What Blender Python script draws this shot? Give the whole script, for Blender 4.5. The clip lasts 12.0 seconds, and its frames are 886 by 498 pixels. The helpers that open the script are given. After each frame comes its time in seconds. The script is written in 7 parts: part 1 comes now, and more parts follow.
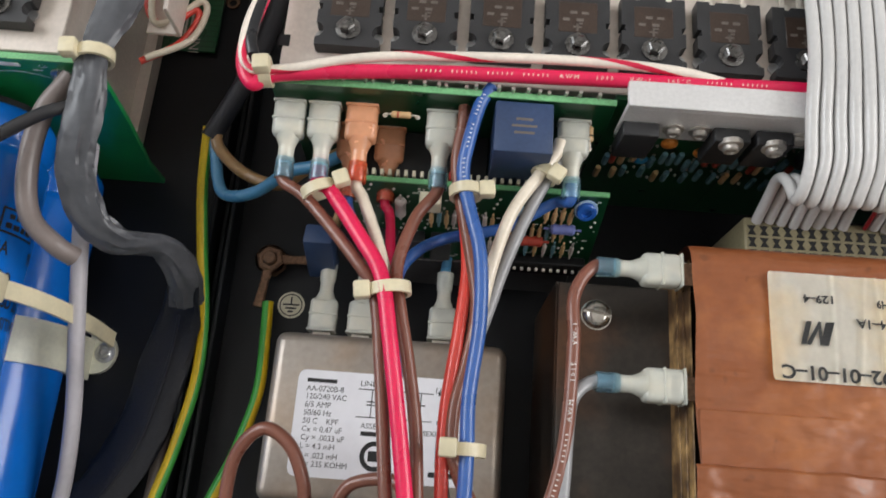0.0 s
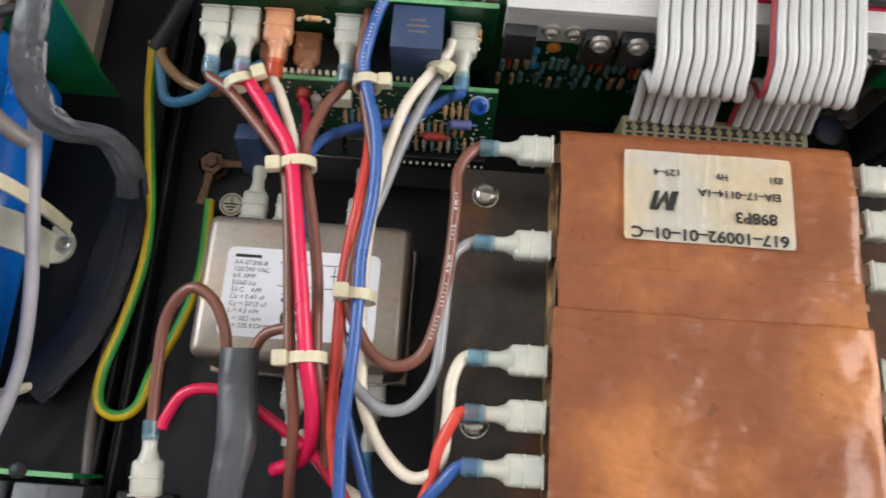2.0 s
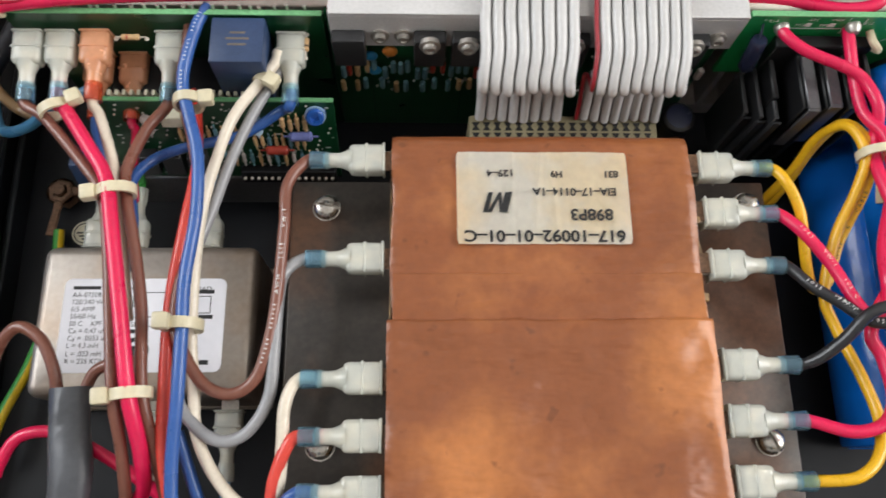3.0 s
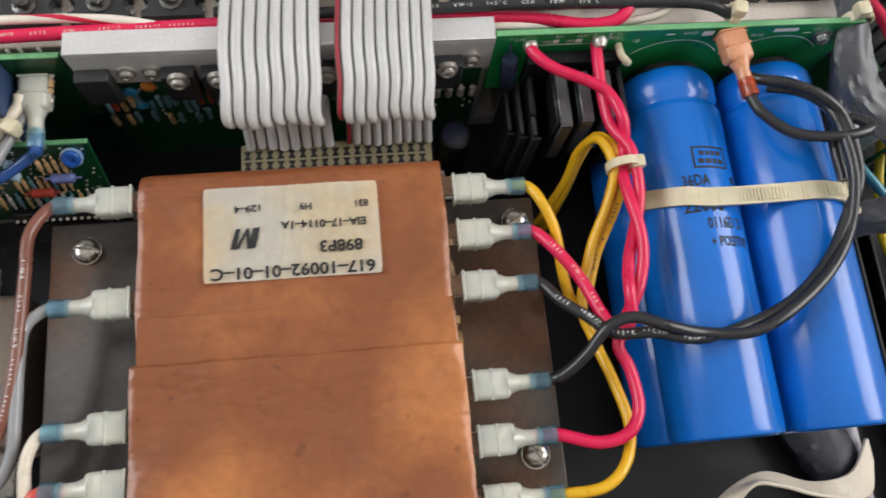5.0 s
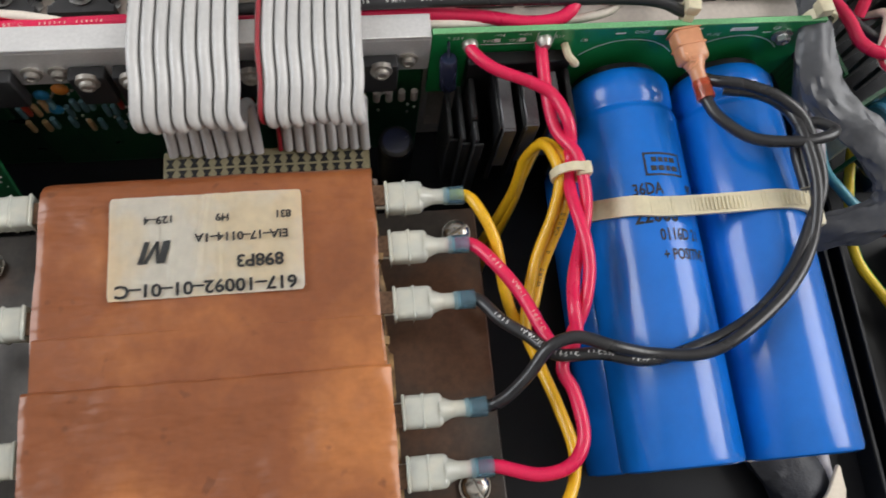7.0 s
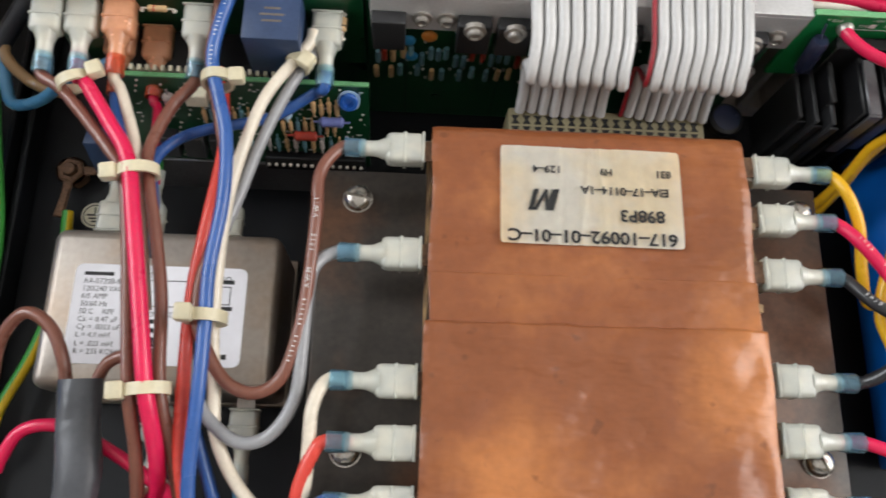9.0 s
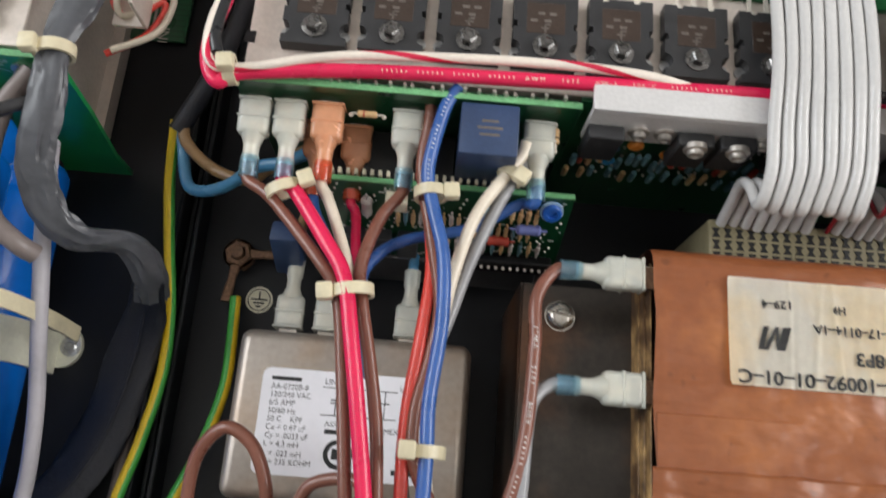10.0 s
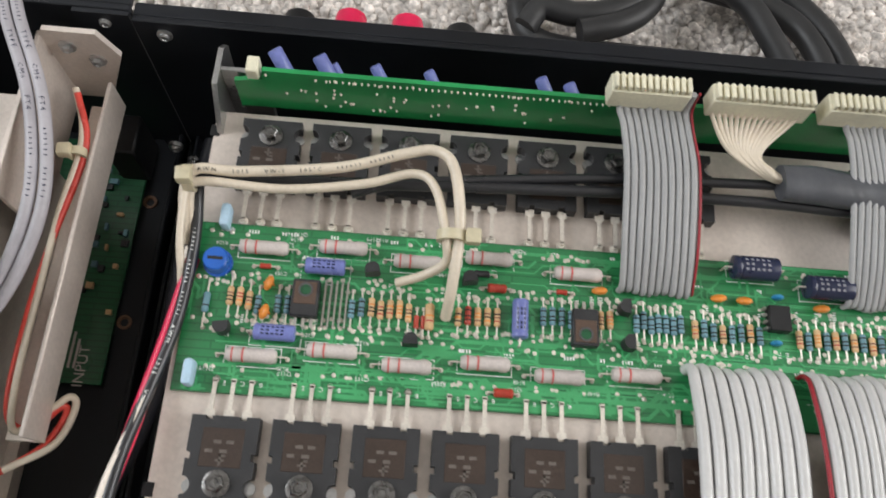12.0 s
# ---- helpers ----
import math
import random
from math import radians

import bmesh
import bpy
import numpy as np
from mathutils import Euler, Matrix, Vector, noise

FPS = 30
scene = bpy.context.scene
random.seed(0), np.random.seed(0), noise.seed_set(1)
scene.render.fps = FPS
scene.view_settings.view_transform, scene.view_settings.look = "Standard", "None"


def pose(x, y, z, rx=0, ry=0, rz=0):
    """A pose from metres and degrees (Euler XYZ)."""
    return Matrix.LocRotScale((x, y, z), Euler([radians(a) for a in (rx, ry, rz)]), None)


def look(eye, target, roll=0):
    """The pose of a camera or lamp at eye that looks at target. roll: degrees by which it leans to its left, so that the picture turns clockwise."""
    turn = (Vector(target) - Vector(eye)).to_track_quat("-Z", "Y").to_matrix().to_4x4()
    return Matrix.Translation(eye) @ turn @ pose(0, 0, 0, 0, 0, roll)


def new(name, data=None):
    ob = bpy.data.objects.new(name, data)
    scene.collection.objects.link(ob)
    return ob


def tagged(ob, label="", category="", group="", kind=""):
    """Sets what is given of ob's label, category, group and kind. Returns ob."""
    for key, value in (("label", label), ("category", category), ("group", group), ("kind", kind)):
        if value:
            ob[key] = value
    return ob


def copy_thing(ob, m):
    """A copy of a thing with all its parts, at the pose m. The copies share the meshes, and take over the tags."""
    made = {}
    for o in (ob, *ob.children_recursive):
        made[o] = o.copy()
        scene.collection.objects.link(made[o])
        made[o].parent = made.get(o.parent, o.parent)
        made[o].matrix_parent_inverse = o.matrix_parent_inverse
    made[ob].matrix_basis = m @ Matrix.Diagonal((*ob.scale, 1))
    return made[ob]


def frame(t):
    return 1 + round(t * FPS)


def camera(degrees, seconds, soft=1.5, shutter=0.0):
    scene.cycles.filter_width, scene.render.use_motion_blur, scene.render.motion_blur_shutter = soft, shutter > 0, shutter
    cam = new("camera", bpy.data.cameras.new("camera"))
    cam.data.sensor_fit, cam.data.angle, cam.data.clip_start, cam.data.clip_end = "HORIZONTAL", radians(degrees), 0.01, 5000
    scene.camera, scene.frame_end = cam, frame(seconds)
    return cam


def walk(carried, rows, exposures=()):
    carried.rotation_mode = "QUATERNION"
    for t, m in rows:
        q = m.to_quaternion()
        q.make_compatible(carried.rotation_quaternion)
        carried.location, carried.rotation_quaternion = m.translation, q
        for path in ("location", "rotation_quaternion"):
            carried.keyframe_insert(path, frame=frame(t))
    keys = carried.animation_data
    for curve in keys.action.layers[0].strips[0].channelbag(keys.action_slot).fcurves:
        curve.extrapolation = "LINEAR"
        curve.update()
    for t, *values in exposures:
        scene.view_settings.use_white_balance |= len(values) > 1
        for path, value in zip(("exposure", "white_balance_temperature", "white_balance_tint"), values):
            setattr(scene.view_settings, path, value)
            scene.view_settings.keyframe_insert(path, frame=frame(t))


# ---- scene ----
cam = camera(60.0, 12.0, soft=1.6, shutter=0.3)
PATH = [
    (0, (-0.00385, -0.00362, 0.28839), (-0.00545, 0.07526, 0.05116), 3.098),
    (0.5, (-0.01276, -0.02007, 0.28655), (-0.01711, 0.05575, 0.04836), 2.570),
    (1, (-0.01939, -0.04255, 0.29279), (-0.02540, 0.03058, 0.05380), 1.836),
    (1.5, (-0.00507, -0.04641, 0.30542), (-0.00942, 0.02641, 0.06630), 2.551),
    (2, (0.03047, -0.04342, 0.31206), (0.02987, 0.02957, 0.07295), 3.656),
    (2.5, (0.05117, -0.04124, 0.30962), (0.05544, 0.03193, 0.07060), 5.185),
    (3, (0.07330, -0.03580, 0.30719), (0.08300, 0.03725, 0.06829), 7.204),
    (3.2, (0.08114, -0.03409, 0.31215), (0.09310, 0.03924, 0.07345), 8.282),
    (5, (0.13731, -0.02630, 0.31459), (0.16208, 0.04268, 0.07558), 15.146),
    (5.5, (0.17095, -0.01333, 0.30829), (0.19629, 0.06042, 0.07076), 13.386),
    (6, (0.18292, -0.00986, 0.30417), (0.20999, 0.06671, 0.06773), 13.379),
    (6.5, (0.17838, -0.01170, 0.30295), (0.20603, 0.06344, 0.06612), 14.379),
    (7, (0.15754, -0.02314, 0.29737), (0.18530, 0.05055, 0.06009), 15.842),
    (9, (0.05846, -0.03196, 0.29292), (0.07178, 0.04043, 0.05400), 12.173),
    (9.5, (0.02472, -0.02293, 0.29113), (0.03270, 0.04975, 0.05206), 9.819),
    (10, (0.00169, 0.00234, 0.29075), (0.00557, 0.07576, 0.05180), 7.717),
    (10.5, (-0.01043, 0.04018, 0.29730), (-0.00483, 0.11407, 0.05853), 9.157),
    (11, (0.01144, 0.07802, 0.31352), (0.01910, 0.16047, 0.07763), 9.744),
    (11.5, (0.02410, 0.10219, 0.31662), (0.03416, 0.19017, 0.08283), 10.566),
    (12, (0.01146, 0.11861, 0.31629), (0.02096, 0.20980, 0.08371), 9.920),
]
walk(cam, [(t, look(eye, target, roll)) for t, eye, target, roll in PATH],
     [(0.0, 0.25), (1.0, 0.42), (3.0, 0.42), (5.0, 0.2), (6.5, 0.1), (7.0, 0.12), (9.0, 0.38), (10.0, 0.3), (11.0, 0.22), (12.0, 0.14)])

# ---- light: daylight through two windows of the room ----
world = bpy.data.worlds.new("world")
scene.world = world
world.use_nodes = True
wn = world.node_tree
sky = wn.nodes.new("ShaderNodeTexSky")
sky.sky_type = "NISHITA"
sky.sun_disc = False
sky.sun_elevation, sky.sun_rotation = radians(40), radians(120)
wn.nodes["Background"].inputs["Strength"].default_value = 0.1
wn.links.new(sky.outputs["Color"], wn.nodes["Background"].inputs["Color"])


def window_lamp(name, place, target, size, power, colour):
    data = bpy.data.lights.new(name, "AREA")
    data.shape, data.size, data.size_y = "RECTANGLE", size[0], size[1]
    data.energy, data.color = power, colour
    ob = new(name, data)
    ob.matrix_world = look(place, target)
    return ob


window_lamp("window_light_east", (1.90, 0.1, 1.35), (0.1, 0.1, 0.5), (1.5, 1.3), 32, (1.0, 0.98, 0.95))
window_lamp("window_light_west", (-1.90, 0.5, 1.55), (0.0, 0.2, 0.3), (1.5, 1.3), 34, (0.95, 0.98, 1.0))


# ---- materials ----
def material(name, base, rough=0.5, metal=0.0, grain=900.0, vary=0.15, stain=60.0, stain_vary=0.15, bump=0.1, coat=0.0, see=0.0, random_vary=0.0, tint=None, spec=0.5, dent=0.0):
    """A surface with fine grain, wider stains and a little relief, at real size."""
    m = bpy.data.materials.new(name)
    m.use_nodes = True
    t = m.node_tree
    n, l = t.nodes, t.links
    b = n["Principled BSDF"]
    co = n.new("ShaderNodeTexCoord")
    fine, wide = n.new("ShaderNodeTexNoise"), n.new("ShaderNodeTexNoise")
    fine.inputs["Scale"].default_value, wide.inputs["Scale"].default_value = grain, stain
    fine.inputs["Detail"].default_value, wide.inputs["Detail"].default_value = 3, 5
    for k in (fine, wide):
        l.new(co.outputs["Object"], k.inputs["Vector"])
    def scaled(socket, amount):
        r = n.new("ShaderNodeMapRange")
        r.inputs["From Min"].default_value, r.inputs["From Max"].default_value = 0.3, 0.7
        r.inputs["To Min"].default_value, r.inputs["To Max"].default_value = 1 - amount, 1 + amount
        l.new(socket, r.inputs["Value"])
        return r.outputs["Result"]
    product = n.new("ShaderNodeMath")
    product.operation = "MULTIPLY"
    l.new(scaled(fine.outputs["Fac"], vary), product.inputs[0])
    l.new(scaled(wide.outputs["Fac"], stain_vary), product.inputs[1])
    value = product.outputs[0]
    if random_vary:
        info = n.new("ShaderNodeObjectInfo")
        r = n.new("ShaderNodeMapRange")
        r.inputs["To Min"].default_value, r.inputs["To Max"].default_value = 1 - random_vary, 1 + random_vary
        l.new(info.outputs["Random"], r.inputs["Value"])
        p2 = n.new("ShaderNodeMath")
        p2.operation = "MULTIPLY"
        l.new(value, p2.inputs[0])
        l.new(r.outputs["Result"], p2.inputs[1])
        value = p2.outputs[0]
    mul = n.new("ShaderNodeVectorMath")
    mul.operation = "SCALE"
    if tint:
        mixer = n.new("ShaderNodeMix")
        mixer.data_type = "RGBA"
        r = n.new("ShaderNodeMapRange")
        r.inputs["From Min"].default_value, r.inputs["From Max"].default_value = 0.42, 0.62
        l.new(wide.outputs["Fac"], r.inputs["Value"])
        l.new(r.outputs["Result"], mixer.inputs["Factor"])
        mixer.inputs["A"].default_value, mixer.inputs["B"].default_value = (*base, 1), (*tint, 1)
        l.new(mixer.outputs["Result"], mul.inputs[0])
    else:
        mul.inputs[0].default_value = base
    l.new(value, mul.inputs["Scale"])
    l.new(mul.outputs[0], b.inputs["Base Color"])
    rr = n.new("ShaderNodeMapRange")
    rr.inputs["To Min"].default_value, rr.inputs["To Max"].default_value = max(0.02, rough - 0.12), min(1, rough + 0.12)
    l.new(wide.outputs["Fac"], rr.inputs["Value"])
    l.new(rr.outputs["Result"], b.inputs["Roughness"])
    b.inputs["Metallic"].default_value = metal
    b.inputs["Coat Weight"].default_value = coat
    b.inputs["Specular IOR Level"].default_value = spec
    if see:
        b.inputs["Transmission Weight"].default_value = see
    if bump:
        bn = n.new("ShaderNodeBump")
        bn.inputs["Strength"].default_value, bn.inputs["Distance"].default_value = bump, 0.0006
        l.new(fine.outputs["Fac"], bn.inputs["Height"])
        l.new(bn.outputs["Normal"], b.inputs["Normal"])
        if dent:
            b2 = n.new("ShaderNodeBump")
            b2.inputs["Strength"].default_value, b2.inputs["Distance"].default_value = dent, 0.002
            crease = n.new("ShaderNodeTexNoise")
            crease.inputs["Scale"].default_value, crease.inputs["Detail"].default_value, crease.inputs["Distortion"].default_value = 55, 2, 0.8
            l.new(co.outputs["Object"], crease.inputs["Vector"])
            l.new(crease.outputs["Fac"], b2.inputs["Height"])
            l.new(bn.outputs["Normal"], b2.inputs["Normal"])
            l.new(b2.outputs["Normal"], b.inputs["Normal"])
    return m


def board_material(name, light, dark):
    """Green solder mask over copper tracks, which show as lighter lines."""
    m = material(name, light, 0.32, grain=1500, vary=0.08, stain=90, stain_vary=0.12, bump=0.03, coat=0.3)
    t = m.node_tree
    n, l = t.nodes, t.links
    mul = next(k for k in n if k.type == "VECT_MATH")
    co = next(k for k in n if k.type == "TEX_COORD")
    brick = n.new("ShaderNodeTexBrick")
    brick.inputs["Scale"].default_value = 100.0
    brick.inputs["Mortar Size"].default_value = 0.028
    brick.inputs["Brick Width"].default_value, brick.inputs["Row Height"].default_value = 2.2, 0.26
    brick.offset, brick.squash = 0.37, 1.6
    l.new(co.outputs["Object"], brick.inputs["Vector"])
    mixer = n.new("ShaderNodeMix")
    mixer.data_type = "RGBA"
    mixer.inputs["A"].default_value, mixer.inputs["B"].default_value = (*light, 1), (*dark, 1)
    l.new(brick.outputs["Fac"], mixer.inputs["Factor"])
    l.new(mixer.outputs["Result"], mul.inputs[0])
    return m


def tape_material(name, base, bright, stain):
    """Varnished tape: soft brown clouds, a warmer, brighter tone at random, small dark specks and shallow creases."""
    m = material(name, base, 0.33, 0.05, grain=320, vary=0.07, stain=20, stain_vary=0.12, bump=0.04, coat=0.22, tint=bright, spec=0.42)
    n, l = m.node_tree.nodes, m.node_tree.links
    mul = next(k for k in n if k.type == "VECT_MATH")
    b = n["Principled BSDF"]
    co = next(k for k in n if k.type == "TEX_COORD")
    tone = mul.inputs[0].links[0].from_socket
    speck, blot = n.new("ShaderNodeTexNoise"), n.new("ShaderNodeTexNoise")
    speck.inputs["Scale"].default_value, speck.inputs["Detail"].default_value = 170, 2
    blot.inputs["Scale"].default_value, blot.inputs["Detail"].default_value = 13, 6
    total = n.new("ShaderNodeMath")
    total.operation = "MAXIMUM"
    for k, (tex, lo, hi) in enumerate(((speck, 0.68, 0.76), (blot, 0.53, 0.72))):
        l.new(co.outputs["Object"], tex.inputs["Vector"])
        r = n.new("ShaderNodeMapRange")
        r.inputs["From Min"].default_value, r.inputs["From Max"].default_value = lo, hi
        r.inputs["To Max"].default_value = 0.6 if k == 0 else 0.35
        l.new(tex.outputs["Fac"], r.inputs["Value"])
        l.new(r.outputs["Result"], total.inputs[k])
    mixer = n.new("ShaderNodeMix")
    mixer.data_type = "RGBA"
    mixer.inputs["B"].default_value = (*stain, 1)
    l.new(tone, mixer.inputs["A"])
    l.new(total.outputs[0], mixer.inputs["Factor"])
    l.new(mixer.outputs["Result"], mul.inputs[0])
    # shallow creases across the wrap and puckers of the soft film
    grain_bump = b.inputs["Normal"].links[0].from_socket
    stretch = n.new("ShaderNodeMapping")
    stretch.inputs["Scale"].default_value = (1.0, 2.2, 1.0)
    l.new(co.outputs["Object"], stretch.inputs["Vector"])
    pucker = n.new("ShaderNodeTexNoise")
    pucker.inputs["Scale"].default_value, pucker.inputs["Detail"].default_value = 38, 3
    l.new(stretch.outputs["Vector"], pucker.inputs["Vector"])
    bump = n.new("ShaderNodeBump")
    bump.inputs["Strength"].default_value, bump.inputs["Distance"].default_value = 0.9, 0.003
    l.new(pucker.outputs["Fac"], bump.inputs["Height"])
    l.new(grain_bump, bump.inputs["Normal"])
    l.new(bump.outputs["Normal"], b.inputs["Normal"])
    return m


MAT = {
    "black_steel": material("black_painted_steel", (0.0066, 0.0076, 0.0105), 0.46, grain=2500, vary=0.3, stain=25, stain_vary=0.35, bump=0.12, spec=0.32),
    "black_plastic": material("black_plastic", (0.01, 0.01, 0.011), 0.42, grain=3000, bump=0.08, spec=0.35),
    "epoxy": material("black_epoxy", (0.026, 0.026, 0.028), 0.48, grain=3500, vary=0.3, stain=150, bump=0.15),
    "marking": material("laser_marked_epoxy", (0.043, 0.027, 0.02), 0.38, grain=3500, vary=0.3, bump=0.1),
    "faint_print": material("faint_print", (0.13, 0.11, 0.095), 0.6, bump=0),
    "bright_bolt": material("bright_steel_bolt", (0.5, 0.47, 0.43), 0.25, 0.95, grain=900, vary=0.05, stain=200, stain_vary=0.12, bump=0.01),
    "dim_print": material("dim_grey_print", (0.24, 0.24, 0.27), 0.5, grain=1200, vary=0.1),
    "dark_screw": material("oiled_steel_screw", (0.17, 0.165, 0.16), 0.28, 0.9, grain=900, vary=0.2, stain=300, stain_vary=0.35, bump=0.05),
    "aluminium": material("raw_aluminium", (0.68, 0.6, 0.54), 0.45, 0.3, grain=700, vary=0.06, stain=40, stain_vary=0.1, bump=0.04),
    "bright_aluminium": material("bar_aluminium", (0.78, 0.77, 0.77), 0.4, 0.4, grain=900, vary=0.05, stain=40, stain_vary=0.06, bump=0.04),
    "zinc": material("zinc_plated_steel", (0.5, 0.5, 0.5), 0.3, 0.9, grain=900, vary=0.12, stain=80, bump=0.05),
    "tin": material("tinned_metal", (0.5, 0.47, 0.43), 0.38, 0.7, grain=1500, vary=0.1, bump=0.05),
    "filter_can": material("tinned_filter_can", (0.38, 0.335, 0.295), 0.4, 0.6, grain=500, vary=0.07, stain=45, stain_vary=0.16, bump=0.03, tint=(0.33, 0.26, 0.205)),
    "core": material("varnished_lamination", (0.046, 0.037, 0.03), 0.36, 0.3, grain=500, vary=0.2, stain=26, stain_vary=0.35, bump=0.06, tint=(0.085, 0.038, 0.018)),
    "copper_tape": tape_material("brown_glossy_tape", (0.275, 0.088, 0.033), (0.46, 0.168, 0.052), (0.15, 0.05, 0.022)),
    "crepe": material("amber_paper_edge", (0.1, 0.05, 0.02), 0.5, grain=500, vary=0.3, stain=90, stain_vary=0.4, bump=0.3, tint=(0.33, 0.2, 0.08)),
    "rust": material("tarnished_tab", (0.2, 0.11, 0.065), 0.6, 0.3, grain=900, vary=0.35, bump=0.2),
    "paper": material("aged_label_paper", (0.94, 0.9, 0.78), 0.42, grain=400, vary=0.04, stain=42, stain_vary=0.08, bump=0.06, tint=(0.9, 0.78, 0.55)),
    "white_label": material("white_label_paper", (0.82, 0.81, 0.85), 0.5, grain=400, vary=0.02, stain=40, stain_vary=0.03, bump=0.02),
    "ink": material("black_ink", (0.012, 0.012, 0.012), 0.6, bump=0),
    "white_ink": material("white_print", (0.82, 0.82, 0.8), 0.6, bump=0),
    "board": board_material("green_solder_mask", (0.024, 0.21, 0.07), (0.015, 0.15, 0.05)),
    "track": material("track_under_mask", (0.06, 0.36, 0.135), 0.35, grain=1500, vary=0.06, stain=90, stain_vary=0.1, bump=0.02, coat=0.2),
    "band_pink": material("pinkish_band", (0.55, 0.13, 0.12), 0.5, bump=0),
    "trim_blue": material("royal_blue_plastic", (0.02, 0.12, 0.5), 0.3, grain=900, vary=0.05, bump=0.02),
    "fin_grey": material("dull_grey_aluminium", (0.13, 0.128, 0.135), 0.32, 0.6, grain=900, vary=0.1, bump=0.05),
    "dark_fin": material("black_anodised_fin", (0.03, 0.031, 0.034), 0.45, 0.2, grain=900, vary=0.1, bump=0.05),
    "board_plain": material("green_board", (0.014, 0.27, 0.075), 0.33, grain=1200, vary=0.05, stain=60, stain_vary=0.15, bump=0.02, coat=0.3),
    # Darker copy of the green mask; holds the shade on boards inside the chassis.
    "board_dark": board_material("dark_green_board", (0.009, 0.095, 0.034), (0.005, 0.055, 0.02)),
    "board_edge": material("board_edge_fibre", (0.16, 0.42, 0.19), 0.6, grain=1500, vary=0.2),
    "nylon": material("clear_nylon", (0.93, 0.95, 0.87), 0.18, grain=400, vary=0.03, stain=160, stain_vary=0.1, bump=0.06, see=0.55, tint=(0.94, 0.92, 0.8)),
    "nylon_orange": material("orange_nylon", (0.93, 0.44, 0.24), 0.24, grain=600, vary=0.04, stain=200, stain_vary=0.1, bump=0.05, see=0.4),
    "sleeve_blue": material("clear_blue_sleeve", (0.5, 0.8, 0.97), 0.1, grain=600, vary=0.04, bump=0.02, see=0.9),
    "sleeve_red": material("clear_red_sleeve", (0.95, 0.2, 0.08), 0.16, grain=600, vary=0.04, bump=0.02, see=0.75),
    "tie": material("natural_cable_tie", (0.74, 0.66, 0.46), 0.4, grain=700, vary=0.05, bump=0.04, see=0.15),
    "clamp": material("natural_nylon_clamp", (0.74, 0.73, 0.6), 0.45, grain=700, vary=0.05, bump=0.04),
    "cap_blue": material("blue_capacitor_sleeve", (0.004, 0.15, 0.61), 0.22, grain=250, vary=0.03, stain=25, stain_vary=0.08, bump=0.02, coat=0.2),
    "relay_blue": material("dark_blue_relay", (0.03, 0.055, 0.125), 0.45, grain=900, vary=0.08, bump=0.06),
    "cap_small": material("violet_blue_sleeve", (0.17, 0.2, 0.48), 0.3, grain=900, vary=0.08, bump=0.03),
    "cap_dark": material("dark_navy_sleeve", (0.022, 0.027, 0.06), 0.25, grain=900, vary=0.08, bump=0.03),
    "cap_teal": material("teal_sleeve", (0.04, 0.19, 0.33), 0.3, grain=900, vary=0.08, bump=0.03),
    "res_grey": material("grey_resistor", (0.55, 0.49, 0.46), 0.55, grain=1200, vary=0.08, bump=0.05, random_vary=0.06),
    "res_tan": material("tan_resistor", (0.62, 0.4, 0.2), 0.5, grain=1500, vary=0.1, random_vary=0.12),
    "res_blue": material("blue_resistor", (0.13, 0.27, 0.32), 0.5, grain=1500, vary=0.1, random_vary=0.2),
    "res_red": material("red_diode", (0.42, 0.05, 0.03), 0.3, grain=1500, vary=0.1),
    "ceramic": material("orange_ceramic", (0.72, 0.25, 0.04), 0.4, grain=900, vary=0.1, random_vary=0.1),
    "device_brown": material("dark_brown_device_face", (0.1, 0.06, 0.042), 0.45, grain=1500, vary=0.15, bump=0.08),
    "bead_blue": material("blue_bead", (0.03, 0.25, 0.5), 0.35, grain=900, vary=0.1),
    "pale_blue": material("pale_blue_sleeve", (0.45, 0.63, 0.78), 0.4, grain=900, vary=0.06),
    "cream": material("cream_connector", (0.72, 0.68, 0.52), 0.45, grain=900, vary=0.06, bump=0.05),
    "connector_olive": material("olive_connector", (0.27, 0.235, 0.14), 0.5, grain=900, vary=0.1, bump=0.05),
    "ribbon_white": material("pale_grey_ribbon", (0.6, 0.59, 0.58), 0.2, grain=600, vary=0.03, stain=30, stain_vary=0.07, bump=0.02),
    "ribbon_grey": material("grey_ribbon", (0.36, 0.36, 0.36), 0.45, grain=600, vary=0.04, stain=30, stain_vary=0.06, bump=0.02),
    "ribbon_red": material("red_ribbon_edge", (0.3, 0.015, 0.025), 0.45, grain=600, vary=0.04, bump=0.02),
    "tape_grey": material("dark_grey_sleeving", (0.078, 0.081, 0.091), 0.36, grain=500, vary=0.08, stain=90, stain_vary=0.15, bump=0.15, dent=0.5),
    "tape_black": material("black_sleeving", (0.014, 0.016, 0.024), 0.5, grain=900, vary=0.15, stain=40, stain_vary=0.2, bump=0.3, dent=0.4),
    "cable_grey": material("light_grey_jacket", (0.44, 0.42, 0.45), 0.4, grain=600, vary=0.04, bump=0.03),
    "cable_taupe": material("taupe_jacket", (0.2, 0.165, 0.155), 0.4, grain=600, vary=0.05, bump=0.03),
    "rubber": material("black_rubber_cable", (0.022, 0.022, 0.023), 0.5, grain=500, vary=0.1, bump=0.08),
    "ceiling_paint": material("white_ceiling_paint", (0.88, 0.87, 0.85), 0.85, grain=150, vary=0.02, stain=2, stain_vary=0.03, bump=0.1),
    "lead_wire": material("pale_tinned_lead", (0.74, 0.68, 0.6), 0.4, 0.3, grain=1500, vary=0.1, bump=0.05),
